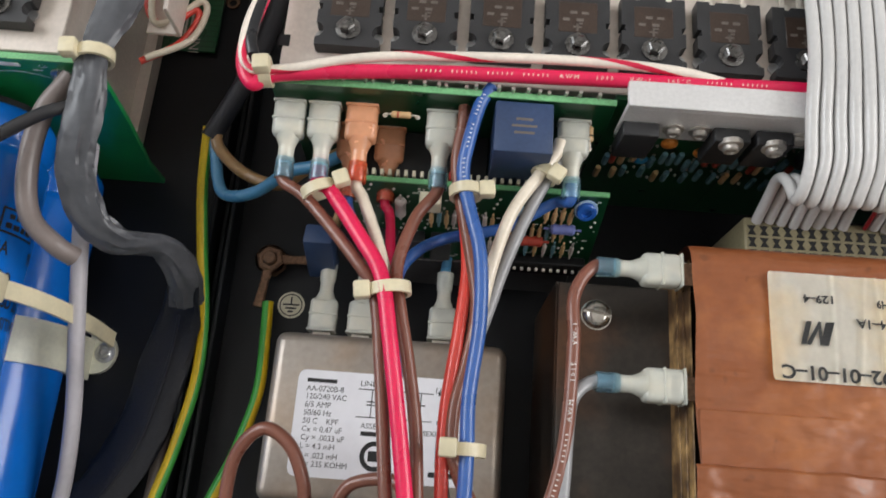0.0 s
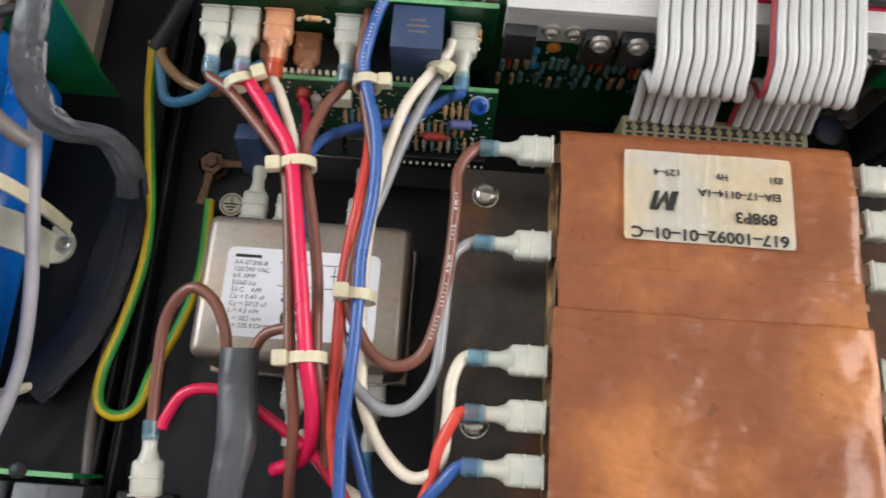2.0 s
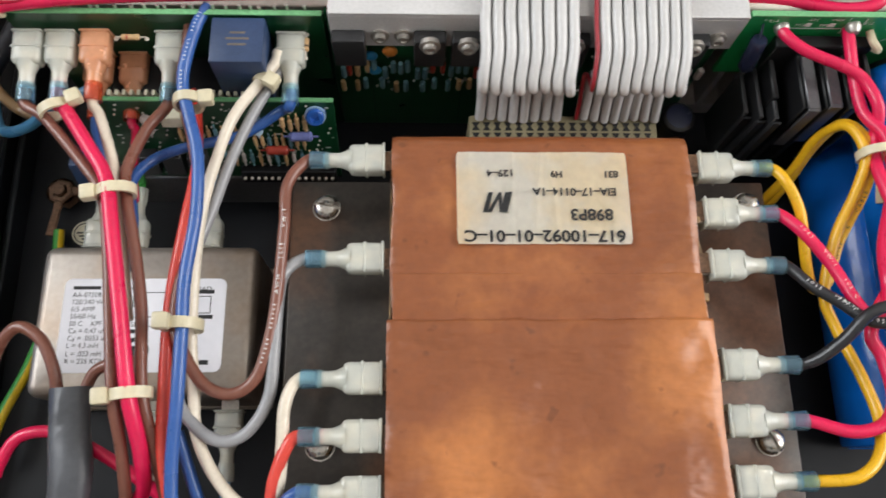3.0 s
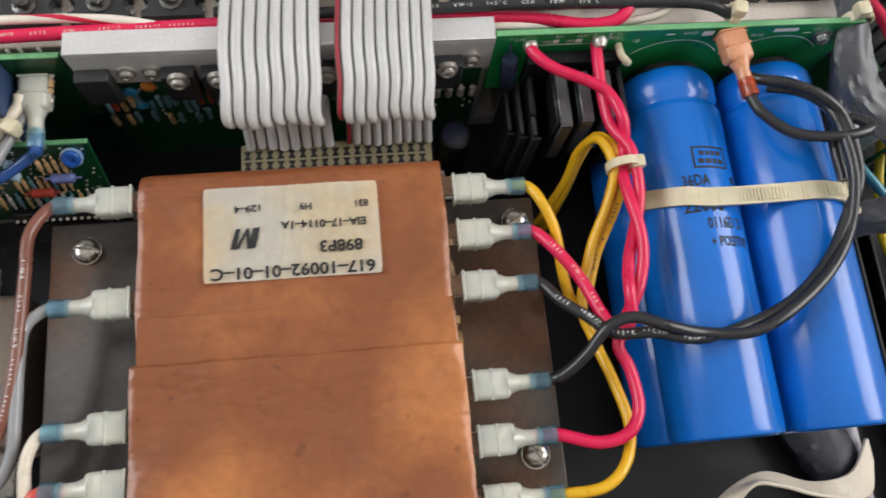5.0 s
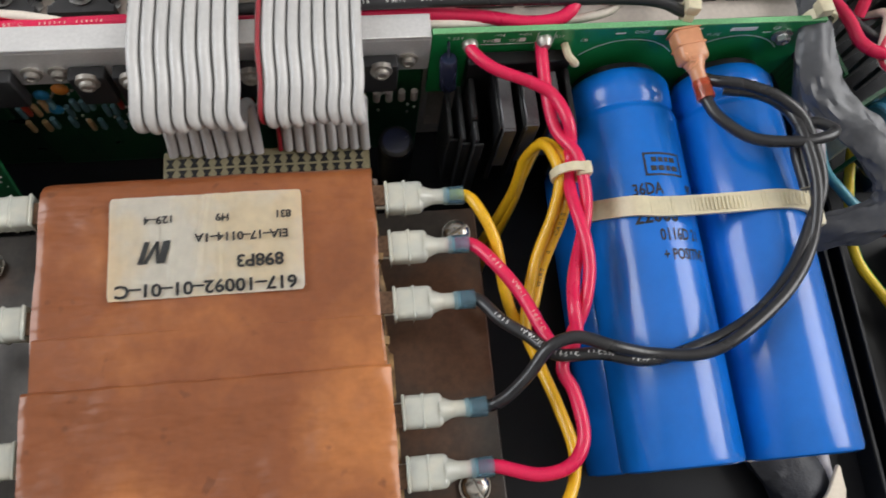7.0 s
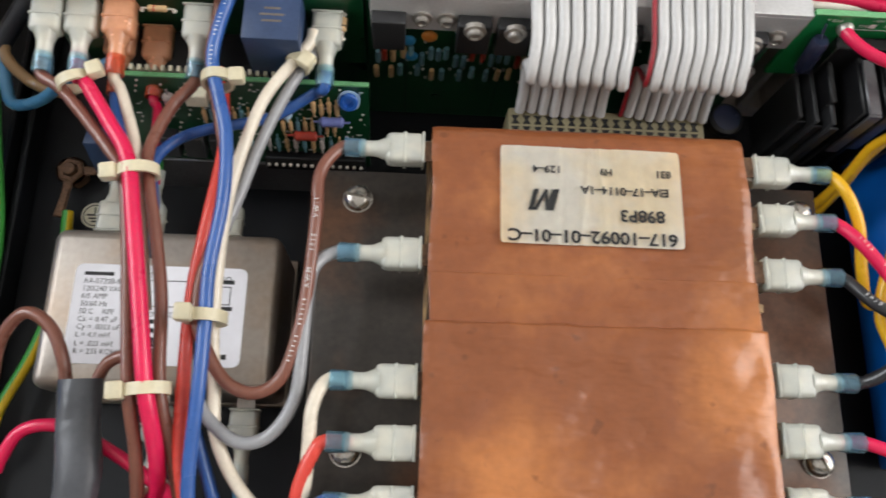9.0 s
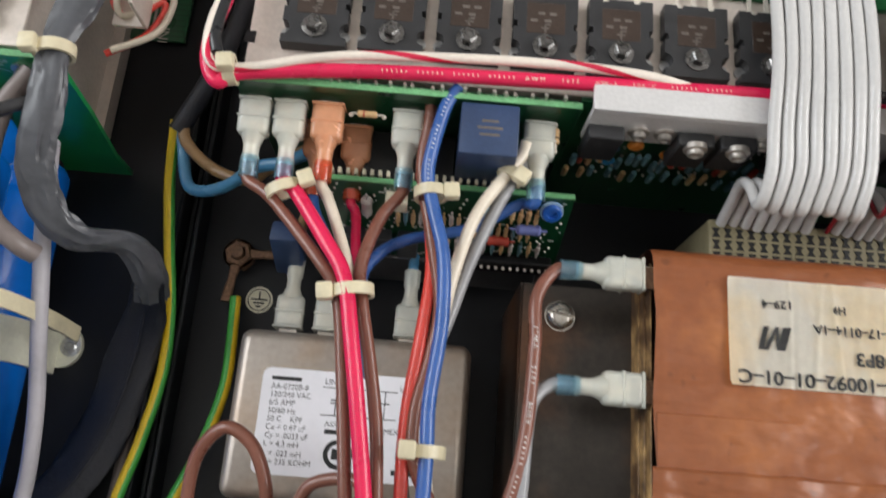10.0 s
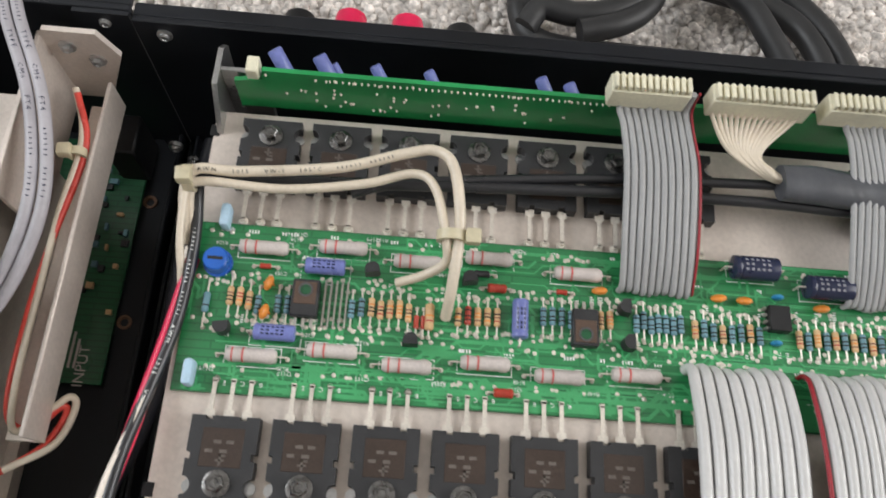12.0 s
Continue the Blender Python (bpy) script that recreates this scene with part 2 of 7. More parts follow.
    "wall_paint": material("off_white_wall_paint", (0.6, 0.59, 0.57), 0.8, grain=150, vary=0.03, stain=2, stain_vary=0.05, bump=0.1),
}
WIRE = {
    "brown": (0.2, 0.075, 0.05), "red": (0.72, 0.012, 0.08), "coral": (0.72, 0.07, 0.05), "white": (0.78, 0.69, 0.56),
    "blue": (0.035, 0.11, 0.36), "light_blue": (0.07, 0.24, 0.42), "grey": (0.3, 0.3, 0.31), "yellow": (0.78, 0.43, 0.015), "black": (0.022, 0.022, 0.025),
    "tan": (0.33, 0.2, 0.09), "cream": (0.7, 0.61, 0.49), "green": (0.05, 0.33, 0.06), "teal": (0.06, 0.27, 0.36),
}
for k, c in WIRE.items():
    MAT["wire_" + k] = material(k + "_wire_insulation", c, 0.3, grain=900, vary=0.05, stain=70, stain_vary=0.08, bump=0.02, coat=0.15)


def striped(name, a, b, share=0.55, turns=9.0, phase=0.0):
    """Insulation with a spiral stripe along the length, by the mesh's own uv."""
    m = material(name, a, 0.32, grain=900, vary=0.05, bump=0.02)
    n, l = m.node_tree.nodes, m.node_tree.links
    uv = n.new("ShaderNodeUVMap")
    sep = n.new("ShaderNodeSeparateXYZ")
    l.new(uv.outputs["UV"], sep.inputs[0])
    add = n.new("ShaderNodeMath")
    add.operation = "MULTIPLY_ADD"
    l.new(sep.outputs["X"], add.inputs[0])
    add.inputs[1].default_value = turns
    l.new(sep.outputs["Y"], add.inputs[2])
    fr = n.new("ShaderNodeMath")
    fr.operation = "FRACT"
    begin = n.new("ShaderNodeMath")
    begin.inputs[1].default_value = phase
    l.new(add.outputs[0], begin.inputs[0])
    l.new(begin.outputs[0], fr.inputs[0])
    st = n.new("ShaderNodeMath")
    st.operation = "GREATER_THAN"
    st.inputs[1].default_value = share
    l.new(fr.outputs[0], st.inputs[0])
    mx = n.new("ShaderNodeMix")
    mx.data_type = "RGBA"
    mx.inputs["A"].default_value, mx.inputs["B"].default_value = (*a, 1), (*b, 1)
    l.new(st.outputs[0], mx.inputs["Factor"])
    mul = next(k for k in n if k.type == "VECT_MATH")
    l.new(mx.outputs["Result"], mul.inputs[0])
    return m


MAT["wire_earth"] = striped("green_yellow_wire_insulation", (0.8, 0.56, 0.02), (0.07, 0.42, 0.07), 0.5, 0.2, 0.13)
MAT["wire_white_red"] = striped("white_wire_with_red_stripe", (0.8, 0.72, 0.63), (0.62, 0.015, 0.06), 0.82)


# ---- building tools, in millimetres ----
MM = 0.001


def thing(name, label, category, at=(0, 0, 0), group="", kind=""):
    ob = new(name)
    ob.empty_display_size = 0.005
    ob.location = Vector(at) * MM
    return tagged(ob, label, category, group, kind)


def finish(name, bm, mat, smooth=True):
    me = bpy.data.meshes.new(name)
    bmesh.ops.recalc_face_normals(bm, faces=bm.faces)
    bm.to_mesh(me)
    bm.free()
    me.materials.append(MAT[mat] if isinstance(mat, str) else mat)
    if smooth:
        me.polygons.foreach_set("use_smooth", [True] * len(me.polygons))
        me.set_sharp_from_angle(angle=radians(38))
    return me


def part(name, bm, mat, parent=None, label="", smooth=True):
    """One mesh object; its coordinates are the world's, its parent stands anywhere."""
    me = finish(name, bm, mat, smooth)
    ob = new(name, me)
    if parent is not None:
        ob.parent = parent
        chain = Matrix.Identity(4)
        p = parent
        while p is not None:
            chain = p.matrix_basis @ chain
            p = p.parent
        ob.matrix_basis = chain.inverted()
    return tagged(ob, label)


def solid(name, bm, mat, label, category, group="", kind=""):
    """A thing of one mesh."""
    return tagged(part(name, bm, mat), label, category, group, kind)


def box(bm, x0, x1, y0, y1, z0, z1, bev=0.0, seg=2, turn=None):
    m = Matrix.Translation(Vector(((x0 + x1) / 2, (y0 + y1) / 2, (z0 + z1) / 2)) * MM) @ Matrix.Diagonal(((x1 - x0) * MM, (y1 - y0) * MM, (z1 - z0) * MM, 1))
    if turn is not None:
        m = turn @ m
    got = bmesh.ops.create_cube(bm, size=1.0, matrix=m)
    if bev:
        edges = {e for v in got["verts"] for e in v.link_edges}
        bmesh.ops.bevel(bm, geom=list(edges), offset=bev * MM, segments=seg, affect="EDGES", profile=0.5)
    return bm


def lathe(bm, origin, axis, profile, seg=16, caps=True):
    """Rings of (radius, height) along axis from origin."""
    a = Vector(axis).normalized()
    s = a.orthogonal().normalized()
    t = a.cross(s)
    o = Vector(origin)
    rings = []
    for r, h in profile:
        rings.append([bm.verts.new((o + a * h + (s * math.cos(q) + t * math.sin(q)) * max(r, 0.001)) * MM) for q in (2 * math.pi * k / seg for k in range(seg))])
    for r0, r1 in zip(rings, rings[1:]):
        for k in range(seg):
            bm.faces.new((r0[k], r0[(k + 1) % seg], r1[(k + 1) % seg], r1[k]))
    if caps:
        bm.faces.new(rings[0][::-1])
        bm.faces.new(rings[-1])
    return bm


def rod(bm, a, b, r, seg=12):
    a, b = Vector(a), Vector(b)
    return lathe(bm, a, b - a, [(r, 0), (r, (b - a).length)], seg)


def prism(bm, outline, lo, hi, axis="z"):
    """A flat outline of (u, v) points drawn out along an axis from lo to hi."""
    def spot(u, v, w):
        return {"z": (u, v, w), "y": (u, w, v), "x": (w, u, v)}[axis]
    low = [bm.verts.new(Vector(spot(u, v, lo)) * MM) for u, v in outline]
    high = [bm.verts.new(Vector(spot(u, v, hi)) * MM) for u, v in outline]
    n = len(outline)
    for k in range(n):
        bm.faces.new((low[k], low[(k + 1) % n], high[(k + 1) % n], high[k]))
    bm.faces.new(low[::-1])
    bm.faces.new(high)
    return bm


def smooth_path(pts, sub=7):
    p = [Vector(q) for q in pts]
    if len(p) < 3:
        return p
    ext = [p[0] * 2 - p[1]] + p + [p[-1] * 2 - p[-2]]
    out = []
    for i in range(1, len(ext) - 2):
        a, b, c, d = ext[i - 1 : i + 3]
        for k in range(sub):
            u = k / sub
            out.append(0.5 * (2 * b + (c - a) * u + (2 * a - 5 * b + 4 * c - d) * u * u + (3 * b - a - 3 * c + d) * u**3))
    out.append(p[-1])
    return out


def tube(bm, pts, r, seg=10, sub=7, flat=1.0, rough=0.0, uv=False):
    """A round (or, by flat, oval) tube along a smooth path; r may be a list along the points."""
    path = smooth_path(pts, sub)
    n = len(path)
    radii = r if isinstance(r, (list, tuple)) else [r, r]
    side = None
    rings = []
    total, lengths = 0.0, []
    for i, q in enumerate(path):
        d = (path[min(i + 1, n - 1)] - path[max(i - 1, 0)]).normalized()
        if side is None:
            side = d.cross(Vector((0, 0, 1)))
            side = (side if side.length > 0.1 else d.orthogonal()).normalized()
        side = (side - d * side.dot(d)).normalized()
        up = side.cross(d)
        f = i / (n - 1) * (len(radii) - 1)
        k = min(int(f), len(radii) - 2)
        rad = radii[k] + (radii[k + 1] - radii[k]) * (f - k)
        if i:
            total += (q - path[i - 1]).length
        lengths.append(total)
        ring = []
        for j in range(seg):
            w = 2 * math.pi * j / seg
            g = rad * (1 + (rough * noise.noise(q * 0.09 + Vector((3 * math.cos(w), 3 * math.sin(w), 0))) if rough else 0))
            ring.append(bm.verts.new((q + side * math.cos(w) * g + up * math.sin(w) * g * flat) * MM))
        rings.append(ring)
    layer = bm.loops.layers.uv.verify() if uv else None
    for i, (r0, r1) in enumerate(zip(rings, rings[1:])):
        for k in range(seg):
            fc = bm.faces.new((r0[k], r0[(k + 1) % seg], r1[(k + 1) % seg], r1[k]))
            if uv:
                for lp, (li, kk) in zip(fc.loops, ((i, k), (i, k + 1), (i + 1, k + 1), (i + 1, k))):
                    lp[layer].uv = (lengths[li] * 0.002, kk / seg)
    bm.faces.new(rings[0][::-1])
    bm.faces.new(rings[-1])
    return bm


def lettering(text, place, size, mat, parent, turn=(0, 0, 0), align="CENTER", width=1.0, name="lettering"):
    c = bpy.data.curves.new(name, "FONT")
    c.body, c.size, c.align_x, c.align_y = text, size * MM, align, "CENTER"
    c.resolution_u = 3
    c.materials.append(MAT[mat])
    ob = new(name, c)
    ob.scale = (width, 1, 1)
    m = pose(place[0] * MM, place[1] * MM, place[2] * MM, *turn) @ Matrix.Diagonal((width, 1, 1, 1))
    if parent is not None:
        ob.parent = parent
        chain = Matrix.Identity(4)
        p = parent
        while p is not None:
            chain = p.matrix_basis @ chain
            p = p.parent
        ob.matrix_basis = chain.inverted() @ m
    else:
        ob.matrix_basis = m
    return ob


def terminal(parent, tip, way, mat="nylon", sleeve="sleeve_blue", up=(0, 0, 1)):
    """A push-on terminal whose mouth is at tip and whose wire leaves along way; returns where the wire starts."""
    d = Vector(way).normalized()
    u = Vector(up)
    s = d.cross(u).normalized()
    u = s.cross(d)
    frame_m = Matrix((s, d, u)).transposed().to_4x4()
    frame_m.translation = Vector(tip) * MM
    bm = bmesh.new()
    box(bm, -4.8, 4.8, 0, 11.8, -3.3, 3.3, 1.7, 3)
    box(bm, -5.0, 5.0, 0.0, 0.9, -3.5, 3.5, 0.3, 1)
    box(bm, -4.95, 4.95, 5.4, 6.6, -3.5, 3.5, 0.45, 1)
    lathe(bm, (0, 10.6, 0), (0, 1, 0), [(3.9, 0), (3.6, 1.2), (2.6, 3.6), (2.45, 4.4), (2.4, 9.4)], 16)
    bmesh.ops.transform(bm, matrix=frame_m, verts=bm.verts)
    housing = part("connector", bm, mat, parent, "translucent nylon push-on connector")
    bm = bmesh.new()
    lathe(bm, (0, 18.0, 0), (0, 1, 0), [(2.7, 0), (2.85, 1), (3.0, 6.4), (2.5, 6.4), (2.4, 1)], 16, caps=False)
    bmesh.ops.transform(bm, matrix=frame_m, verts=bm.verts)
    part("sleeve", bm, sleeve, housing, "tinted clear insulating sleeve")
    bm = bmesh.new()
    box(bm, -3, 3, -4, 3, -0.5, 0.5)
    box(bm, -3.5, 3.5, 1.2, 9.6, -1.6, 1.6, 0.7, 2)
    lathe(bm, (0, 9, 0), (0, 1, 0), [(1.7, 0), (1.9, 4), (1.9, 9)], 12)
    bmesh.ops.transform(bm, matrix=frame_m, verts=bm.verts)
    part("blade", bm, "lead_wire", housing, "tinned metal blade")
    return Vector(tip) + d * 17


def wire(label, colour, pts, r=2.0, start=None, end=None, group="internal wiring", name="wire", flat=1.0, prints=()):
    """An insulated wire along points; start and end: (tip, way, housing, sleeve) of push-on terminals."""
    pts = [Vector(p) for p in pts]
    ob = thing(name, label, "wire", pts[0], group)
    for end_spec, first in ((start, True), (end, False)):
        if end_spec:
            p = terminal(ob, *end_spec)
            d = Vector(end_spec[1]).normalized()
            extra = [p, p + d * 8]
            pts = extra + pts if first else pts + extra[::-1]
    bm = bmesh.new()
    tube(bm, pts, r, 10, 7, flat, uv=colour in ("earth", "white_red"))
    part("insulation", bm, "wire_" + colour if "wire_" + colour in MAT else colour, ob)
    for text, first, mat, turn, flip in prints:
        wire_print(ob, pts, r, text, first, 1.75, mat, turn, flip)
    return ob


def wire_print(wire_ob, pts, r, text, start, size=2.3, mat="white_ink", side_turn=0.0, flip=False):
    """Lettering laid along a wire's upper side; start: millimetres from its first point. A tilde stands for a run of plain bars."""
    path = smooth_path(pts, 7)
    lengths = [0.0]
    for a, b in zip(path, path[1:]):
        lengths.append(lengths[-1] + (b - a).length)
    def spot(u, v):
        u = lengths[-1] - u if flip else u
        k = max(0, min(len(path) - 2, int(np.searchsorted(lengths, u)) - 1))
        f = (u - lengths[k]) / max(1e-6, lengths[k + 1] - lengths[k])
        q = path[k].lerp(path[k + 1], f)
        a0, b0 = path[max(k - 1, 0)], path[min(k + 2, len(path) - 1)]
        d = (b0 - a0).normalized() * (-1 if flip else 1)
        s = d.cross(Vector((0, 0, 1))).normalized()
        up = s.cross(d)
        w = -v / r + side_turn
        return (q + (s * math.sin(w) + up * math.cos(w)) * (r + 0.05)) * MM
    at = start
    bm = bmesh.new()
    for piece in text.split():
        if piece == "~":
            for k in range(6):
                vs = [bm.verts.new(spot(at + k * size * 0.8 + du, dv)) for du, dv in ((0, -size * 0.22), (size * 0.16, -size * 0.22), (size * 0.16, size * 0.22), (0, size * 0.22))]
                bm.faces.new(vs)
            at += 7.5 * size * 0.8
            continue
        c = bpy.data.curves.new("print", "FONT")
        c.body, c.size, c.resolution_u, c.space_character = piece, size, 1, 1.45
        tmp = bpy.data.objects.new("print", c)
        scene.collection.objects.link(tmp)
        bpy.context.view_layer.update()
        me = bpy.data.meshes.new_from_object(tmp.evaluated_get(bpy.context.evaluated_depsgraph_get()))
        bpy.data.objects.remove(tmp)
        add = bmesh.new()
        add.from_mesh(me)
        bmesh.ops.triangulate(add, faces=add.faces[:])
        bmesh.ops.subdivide_edges(add, edges=[e for e in add.edges if e.calc_length() > 0.5], cuts=1)
        wide = max((v.co.x for v in add.verts), default=1)
        for v in add.verts:
            v.co = spot(at + v.co.x * 1.15, v.co.y - size * 0.35)
        add.to_mesh(me)
        add.free()
        bm.from_mesh(me)
        at += wide * 1.15 + size * 2.8
    return part("print", bm, mat, wire_ob, "printed lettering along the insulation", smooth=False)


def cable_tie(centre, way, half_u, half_v, width=3.2, head=(1, 0), label="natural nylon cable tie round the wires"):
    """A strap round a bundle that runs along way; half sizes across and up."""
    d = Vector(way).normalized()
    s = d.cross(Vector((0, 0, 1))).normalized()
    u = s.cross(d)
    m = Matrix((s, d, u)).transposed().to_4x4()
    m.translation = Vector(centre) * MM
    half_u, half_v = half_u * 0.84, half_v * 0.92
    ob = thing("cable_tie", label, "cable tie", centre, "cable ties")
    bm = bmesh.new()
    seg = 20
    rings = []
    for k in range(seg):
        w = 2 * math.pi * k / seg
        c, sn = math.cos(w), math.sin(w)
        rings.append([bm.verts.new(Vector(((half_u + o) * c, y, (half_v + o) * sn)) * MM) for o, y in ((0, -width / 2), (1.1, -width / 2), (1.1, width / 2), (0, width / 2))])
    for k in range(seg):
        a, b = rings[k], rings[(k + 1) % seg]
        for j in range(4):
            bm.faces.new((a[j], a[(j + 1) % 4], b[(j + 1) % 4], b[j]))
    bmesh.ops.transform(bm, matrix=m, verts=bm.verts)
    part("strap", bm, "tie", ob)
    bm = bmesh.new()
    hx, hz = head[0] * (half_u + 2.2), head[1] * (half_v + 2.2)
    box(bm, hx - 2.4, hx + 2.4, -width / 2 - 0.8, width / 2 + 0.8, hz - 2, hz + 2.2, 0.8, 2)
    bmesh.ops.transform(bm, matrix=m, verts=bm.verts)
    part("tie_head", bm, "tie", ob)
    return ob


def screw_mesh(bm, p, axis, r=3.2, hexed=True, h=3.0):
    a = Vector(axis).normalized()
    lathe(bm, Vector(p) - a * 1, a, [(r * 1.25, 0), (r * 1.25, 1.6), (r * 0.9, 1.9)], 18)
    lathe(bm, Vector(p), a, [(r * 0.86, 0.6), (r * 0.86, h), (r * 0.7, h + 0.4), (r * 0.5, h + 0.4), (r * 0.4, h)], 6 if hexed else 18)
    return bm


def slotted_bolt(name, p, r, label, group, axis=(0, 0, 1), h=3.0):
    """A pan-head screw with a slot cut across its head."""
    ob = thing(name, label, "screw", p, group)
    a = Vector(axis)
    turn = a.to_track_quat("Z", "Y").to_matrix().to_4x4()
    turn.translation = Vector(p) * MM
    bm = bmesh.new()
    lathe(bm, (0, 0, 0), (0, 0, 1), [(r * 1.1, -0.6), (r * 1.1, 0.2)], 20)
    lathe(bm, (0, 0, 0), (0, 0, 1), [(r * 0.96, 0.1), (r * 0.96, h * 0.45)], 20)
    for side in (-1, 1):
        half = lathe(bmesh.new(), (0, 0, 0), (0, 0, 1), [(r, 0.2), (r, h * 0.3), (r * 0.96, h * 0.5), (r * 0.86, h * 0.72), (r * 0.66, h * 0.9), (r * 0.36, h * 0.98), (0.05, h)], 24)
        bmesh.ops.bisect_plane(half, geom=half.verts[:] + half.edges[:] + half.faces[:], plane_co=(0, side * 0.5 * MM, 0), plane_no=(0, side, 0), clear_inner=True)
        bmesh.ops.holes_fill(half, edges=[e for e in half.edges if e.is_boundary])
        me = bpy.data.meshes.new("half_dome")
        half.to_mesh(me)
        half.free()
        bm.from_mesh(me)
    bmesh.ops.transform(bm, matrix=turn @ pose(0, 0, 0, 0, 0, (p[0] * 37) % 180), verts=bm.verts)
    part("screw_head", bm, "bright_bolt", ob)
    return ob


# ---- the room: carpet, and unseen walls and ceiling added to close the place ----
def wall(name, x0, x1, y0, y1, hole=None):
    """A wall of 12 cm; hole: (along0, along1, z0, z1) of a window opening."""
    bm = bmesh.new()
    if hole is None:
        box(bm, x0, x1, y0, y1, -14, 2400)
    else:
        a0, a1, z0, z1 = hole
        box(bm, x0, x1, y0, a0, -14, 2400)
        box(bm, x0, x1, a1, y1, -14, 2400)
        box(bm, x0, x1, a0, a1, -14, z0)
        box(bm, x0, x1, a0, a1, z1, 2400)
    return tagged(part(name, bm, "wall_paint", smooth=False), "plain off-white painted room wall, added out of view", "wall", kind="structure")


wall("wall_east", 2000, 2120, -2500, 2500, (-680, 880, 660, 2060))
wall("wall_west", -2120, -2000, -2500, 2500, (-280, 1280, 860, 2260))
wall("wall_north", -2120, 2120, 2500, 2620)
wall("wall_south", -2120, 2120, -2620, -2500)
# Unseen ceiling, whiter than the walls to reflect more light on the tape.
bm = bmesh.new()
box(bm, -2120, 2120, -2620, 2620, 2400, 2450)
tagged(part("ceiling", bm, "ceiling_paint", smooth=False), "plain white room ceiling, added out of view", "ceiling", kind="structure")

carpet_mat = material("grey_loop_carpet", (0.5, 0.46, 0.43), 0.95, grain=260, vary=0.5, stain=45, stain_vary=0.12, bump=1.0, random_vary=0.0)
bm = bmesh.new()
box(bm, -2120, 2120, -2620, 2620, -60, -16)
carpet = tagged(part("floor", bm, carpet_mat, smooth=False), "grey looped-pile carpet", "carpet", kind="structure")


def carpet_tufts():
    rng = np.random.default_rng(4)
    verts, faces = [], []
    step = 5.2
    for i in range(int(900 / step)):
        for j in range(int(330 / step)):
            x, y = -330 + i * step + rng.uniform(-2.2, 2.2), 296 + j * step + rng.uniform(-2.2, 2.2)
            r, h, w = rng.uniform(2.4, 4.0), rng.uniform(2.0, 5.5), rng.uniform(0, 3)
            k = len(verts)
            ring = [(x + r * math.cos(w + q * 1.2566), y + r * math.sin(w + q * 1.2566)) for q in range(5)]
            verts += [(a * MM, b * MM, -17 * MM) for a, b in ring]
            verts += [((x + (a - x) * 0.75) * MM, (y + (b - y) * 0.75) * MM, (-17 + h * 0.75) * MM) for a, b in ring]
            verts.append((x * MM, y * MM, (-17 + h) * MM))
            for q in range(5):
                n = (q + 1) % 5
                faces += [(k + q, k + n, k + 5 + n, k + 5 + q), (k + 5 + q, k + 5 + n, k + 10)]
    me = bpy.data.meshes.new("carpet_tufts")
    me.from_pydata(verts, [], faces)
    m = material("carpet_yarn", (0.62, 0.575, 0.535), 0.95, grain=420, vary=0.35, stain=130, stain_vary=0.5, bump=0.6)
    me.materials.append(m)
    me.polygons.foreach_set("use_smooth", [True] * len(me.polygons))
    ob = new("carpet_tufts", me)
    ob.parent = carpet
    return tagged(ob, "looped grey carpet yarn", kind="stuff")


carpet_tufts()

# ---- chassis ----
bm = bmesh.new()
box(bm, -640, 860, -160, 286, -4, 0)
tagged(part("chassis_floor", bm, "black_steel", smooth=False), "black painted steel chassis floor pan", "chassis", kind="structure")
for x in (-91, 351.5):
    bm = bmesh.new()
    box(bm, x - 4.5, x - 2.7, -160, 283, 0, 12, 0.5, 1)
    box(bm, x + 2.7, x + 4.5, -160, 283, 0, 12, 0.5, 1)
    box(bm, x - 1, x + 1, -160, 283, 0, 7, 0.5, 1)
    tagged(part("trim", bm, "black_steel"), "low folded black steel lip on the chassis floor", "chassis lip", kind="structure")
for name, x0, x1, y, top in (("wall_rear_1", -92, 860, 282.5, 91.5), ("wall_rear_2", -640, -92.6, 285.5, 93)):
    bm = bmesh.new()
    box(bm, x0, x1, y, y + 2.5, 0, top, 0.4, 1)
    box(bm, x0, x1, y + 2.5, y + 8, top - 2.2, top, 0.4, 1)
    tagged(part(name, bm, "black_steel"), "black painted steel rear panel of the chassis", "rear panel", kind="structure")
bm = bmesh.new()
box(bm, -640, 860, -163, -160.5, 0, 92, 0.4, 1)
tagged(part("wall_front", bm, "black_steel"), "black painted steel front panel of the chassis", "front panel", kind="structure")
bm = bmesh.new()
prism(bm, [(-104, 0), (-92.6, 0), (-92.6, 93), (-112, 93)], 283.2, 285, "y")
tagged(part("trim", bm, "black_steel", smooth=False), "folded black steel corner plate of the rear panel", "corner plate", kind="structure")
for p in ((-102, 284, 88), (-82, 282.4, 85), (180, 282.4, 78), (-87, 270, 12), (-86, 262, 40)):
    ob = solid("screw", screw_mesh(bmesh.new(), p, (0, -1, 0), 2.2, False, 1.6), "zinc", "small bright screw in the black panel", "screw", "panel screws")
for p in ((-106, 254, 0.3), (-106, 199, 0.3)):
    bm = bmesh.new()
    lathe(bm, p, (0, 0, 1), [(3.0, -0.4), (3.0, 0.6), (2.0, 0.6), (1.6, -0.4)], 18)
    solid("rivet", bm, "rust", "brass rivet in the chassis floor", "rivet", "floor rivets")


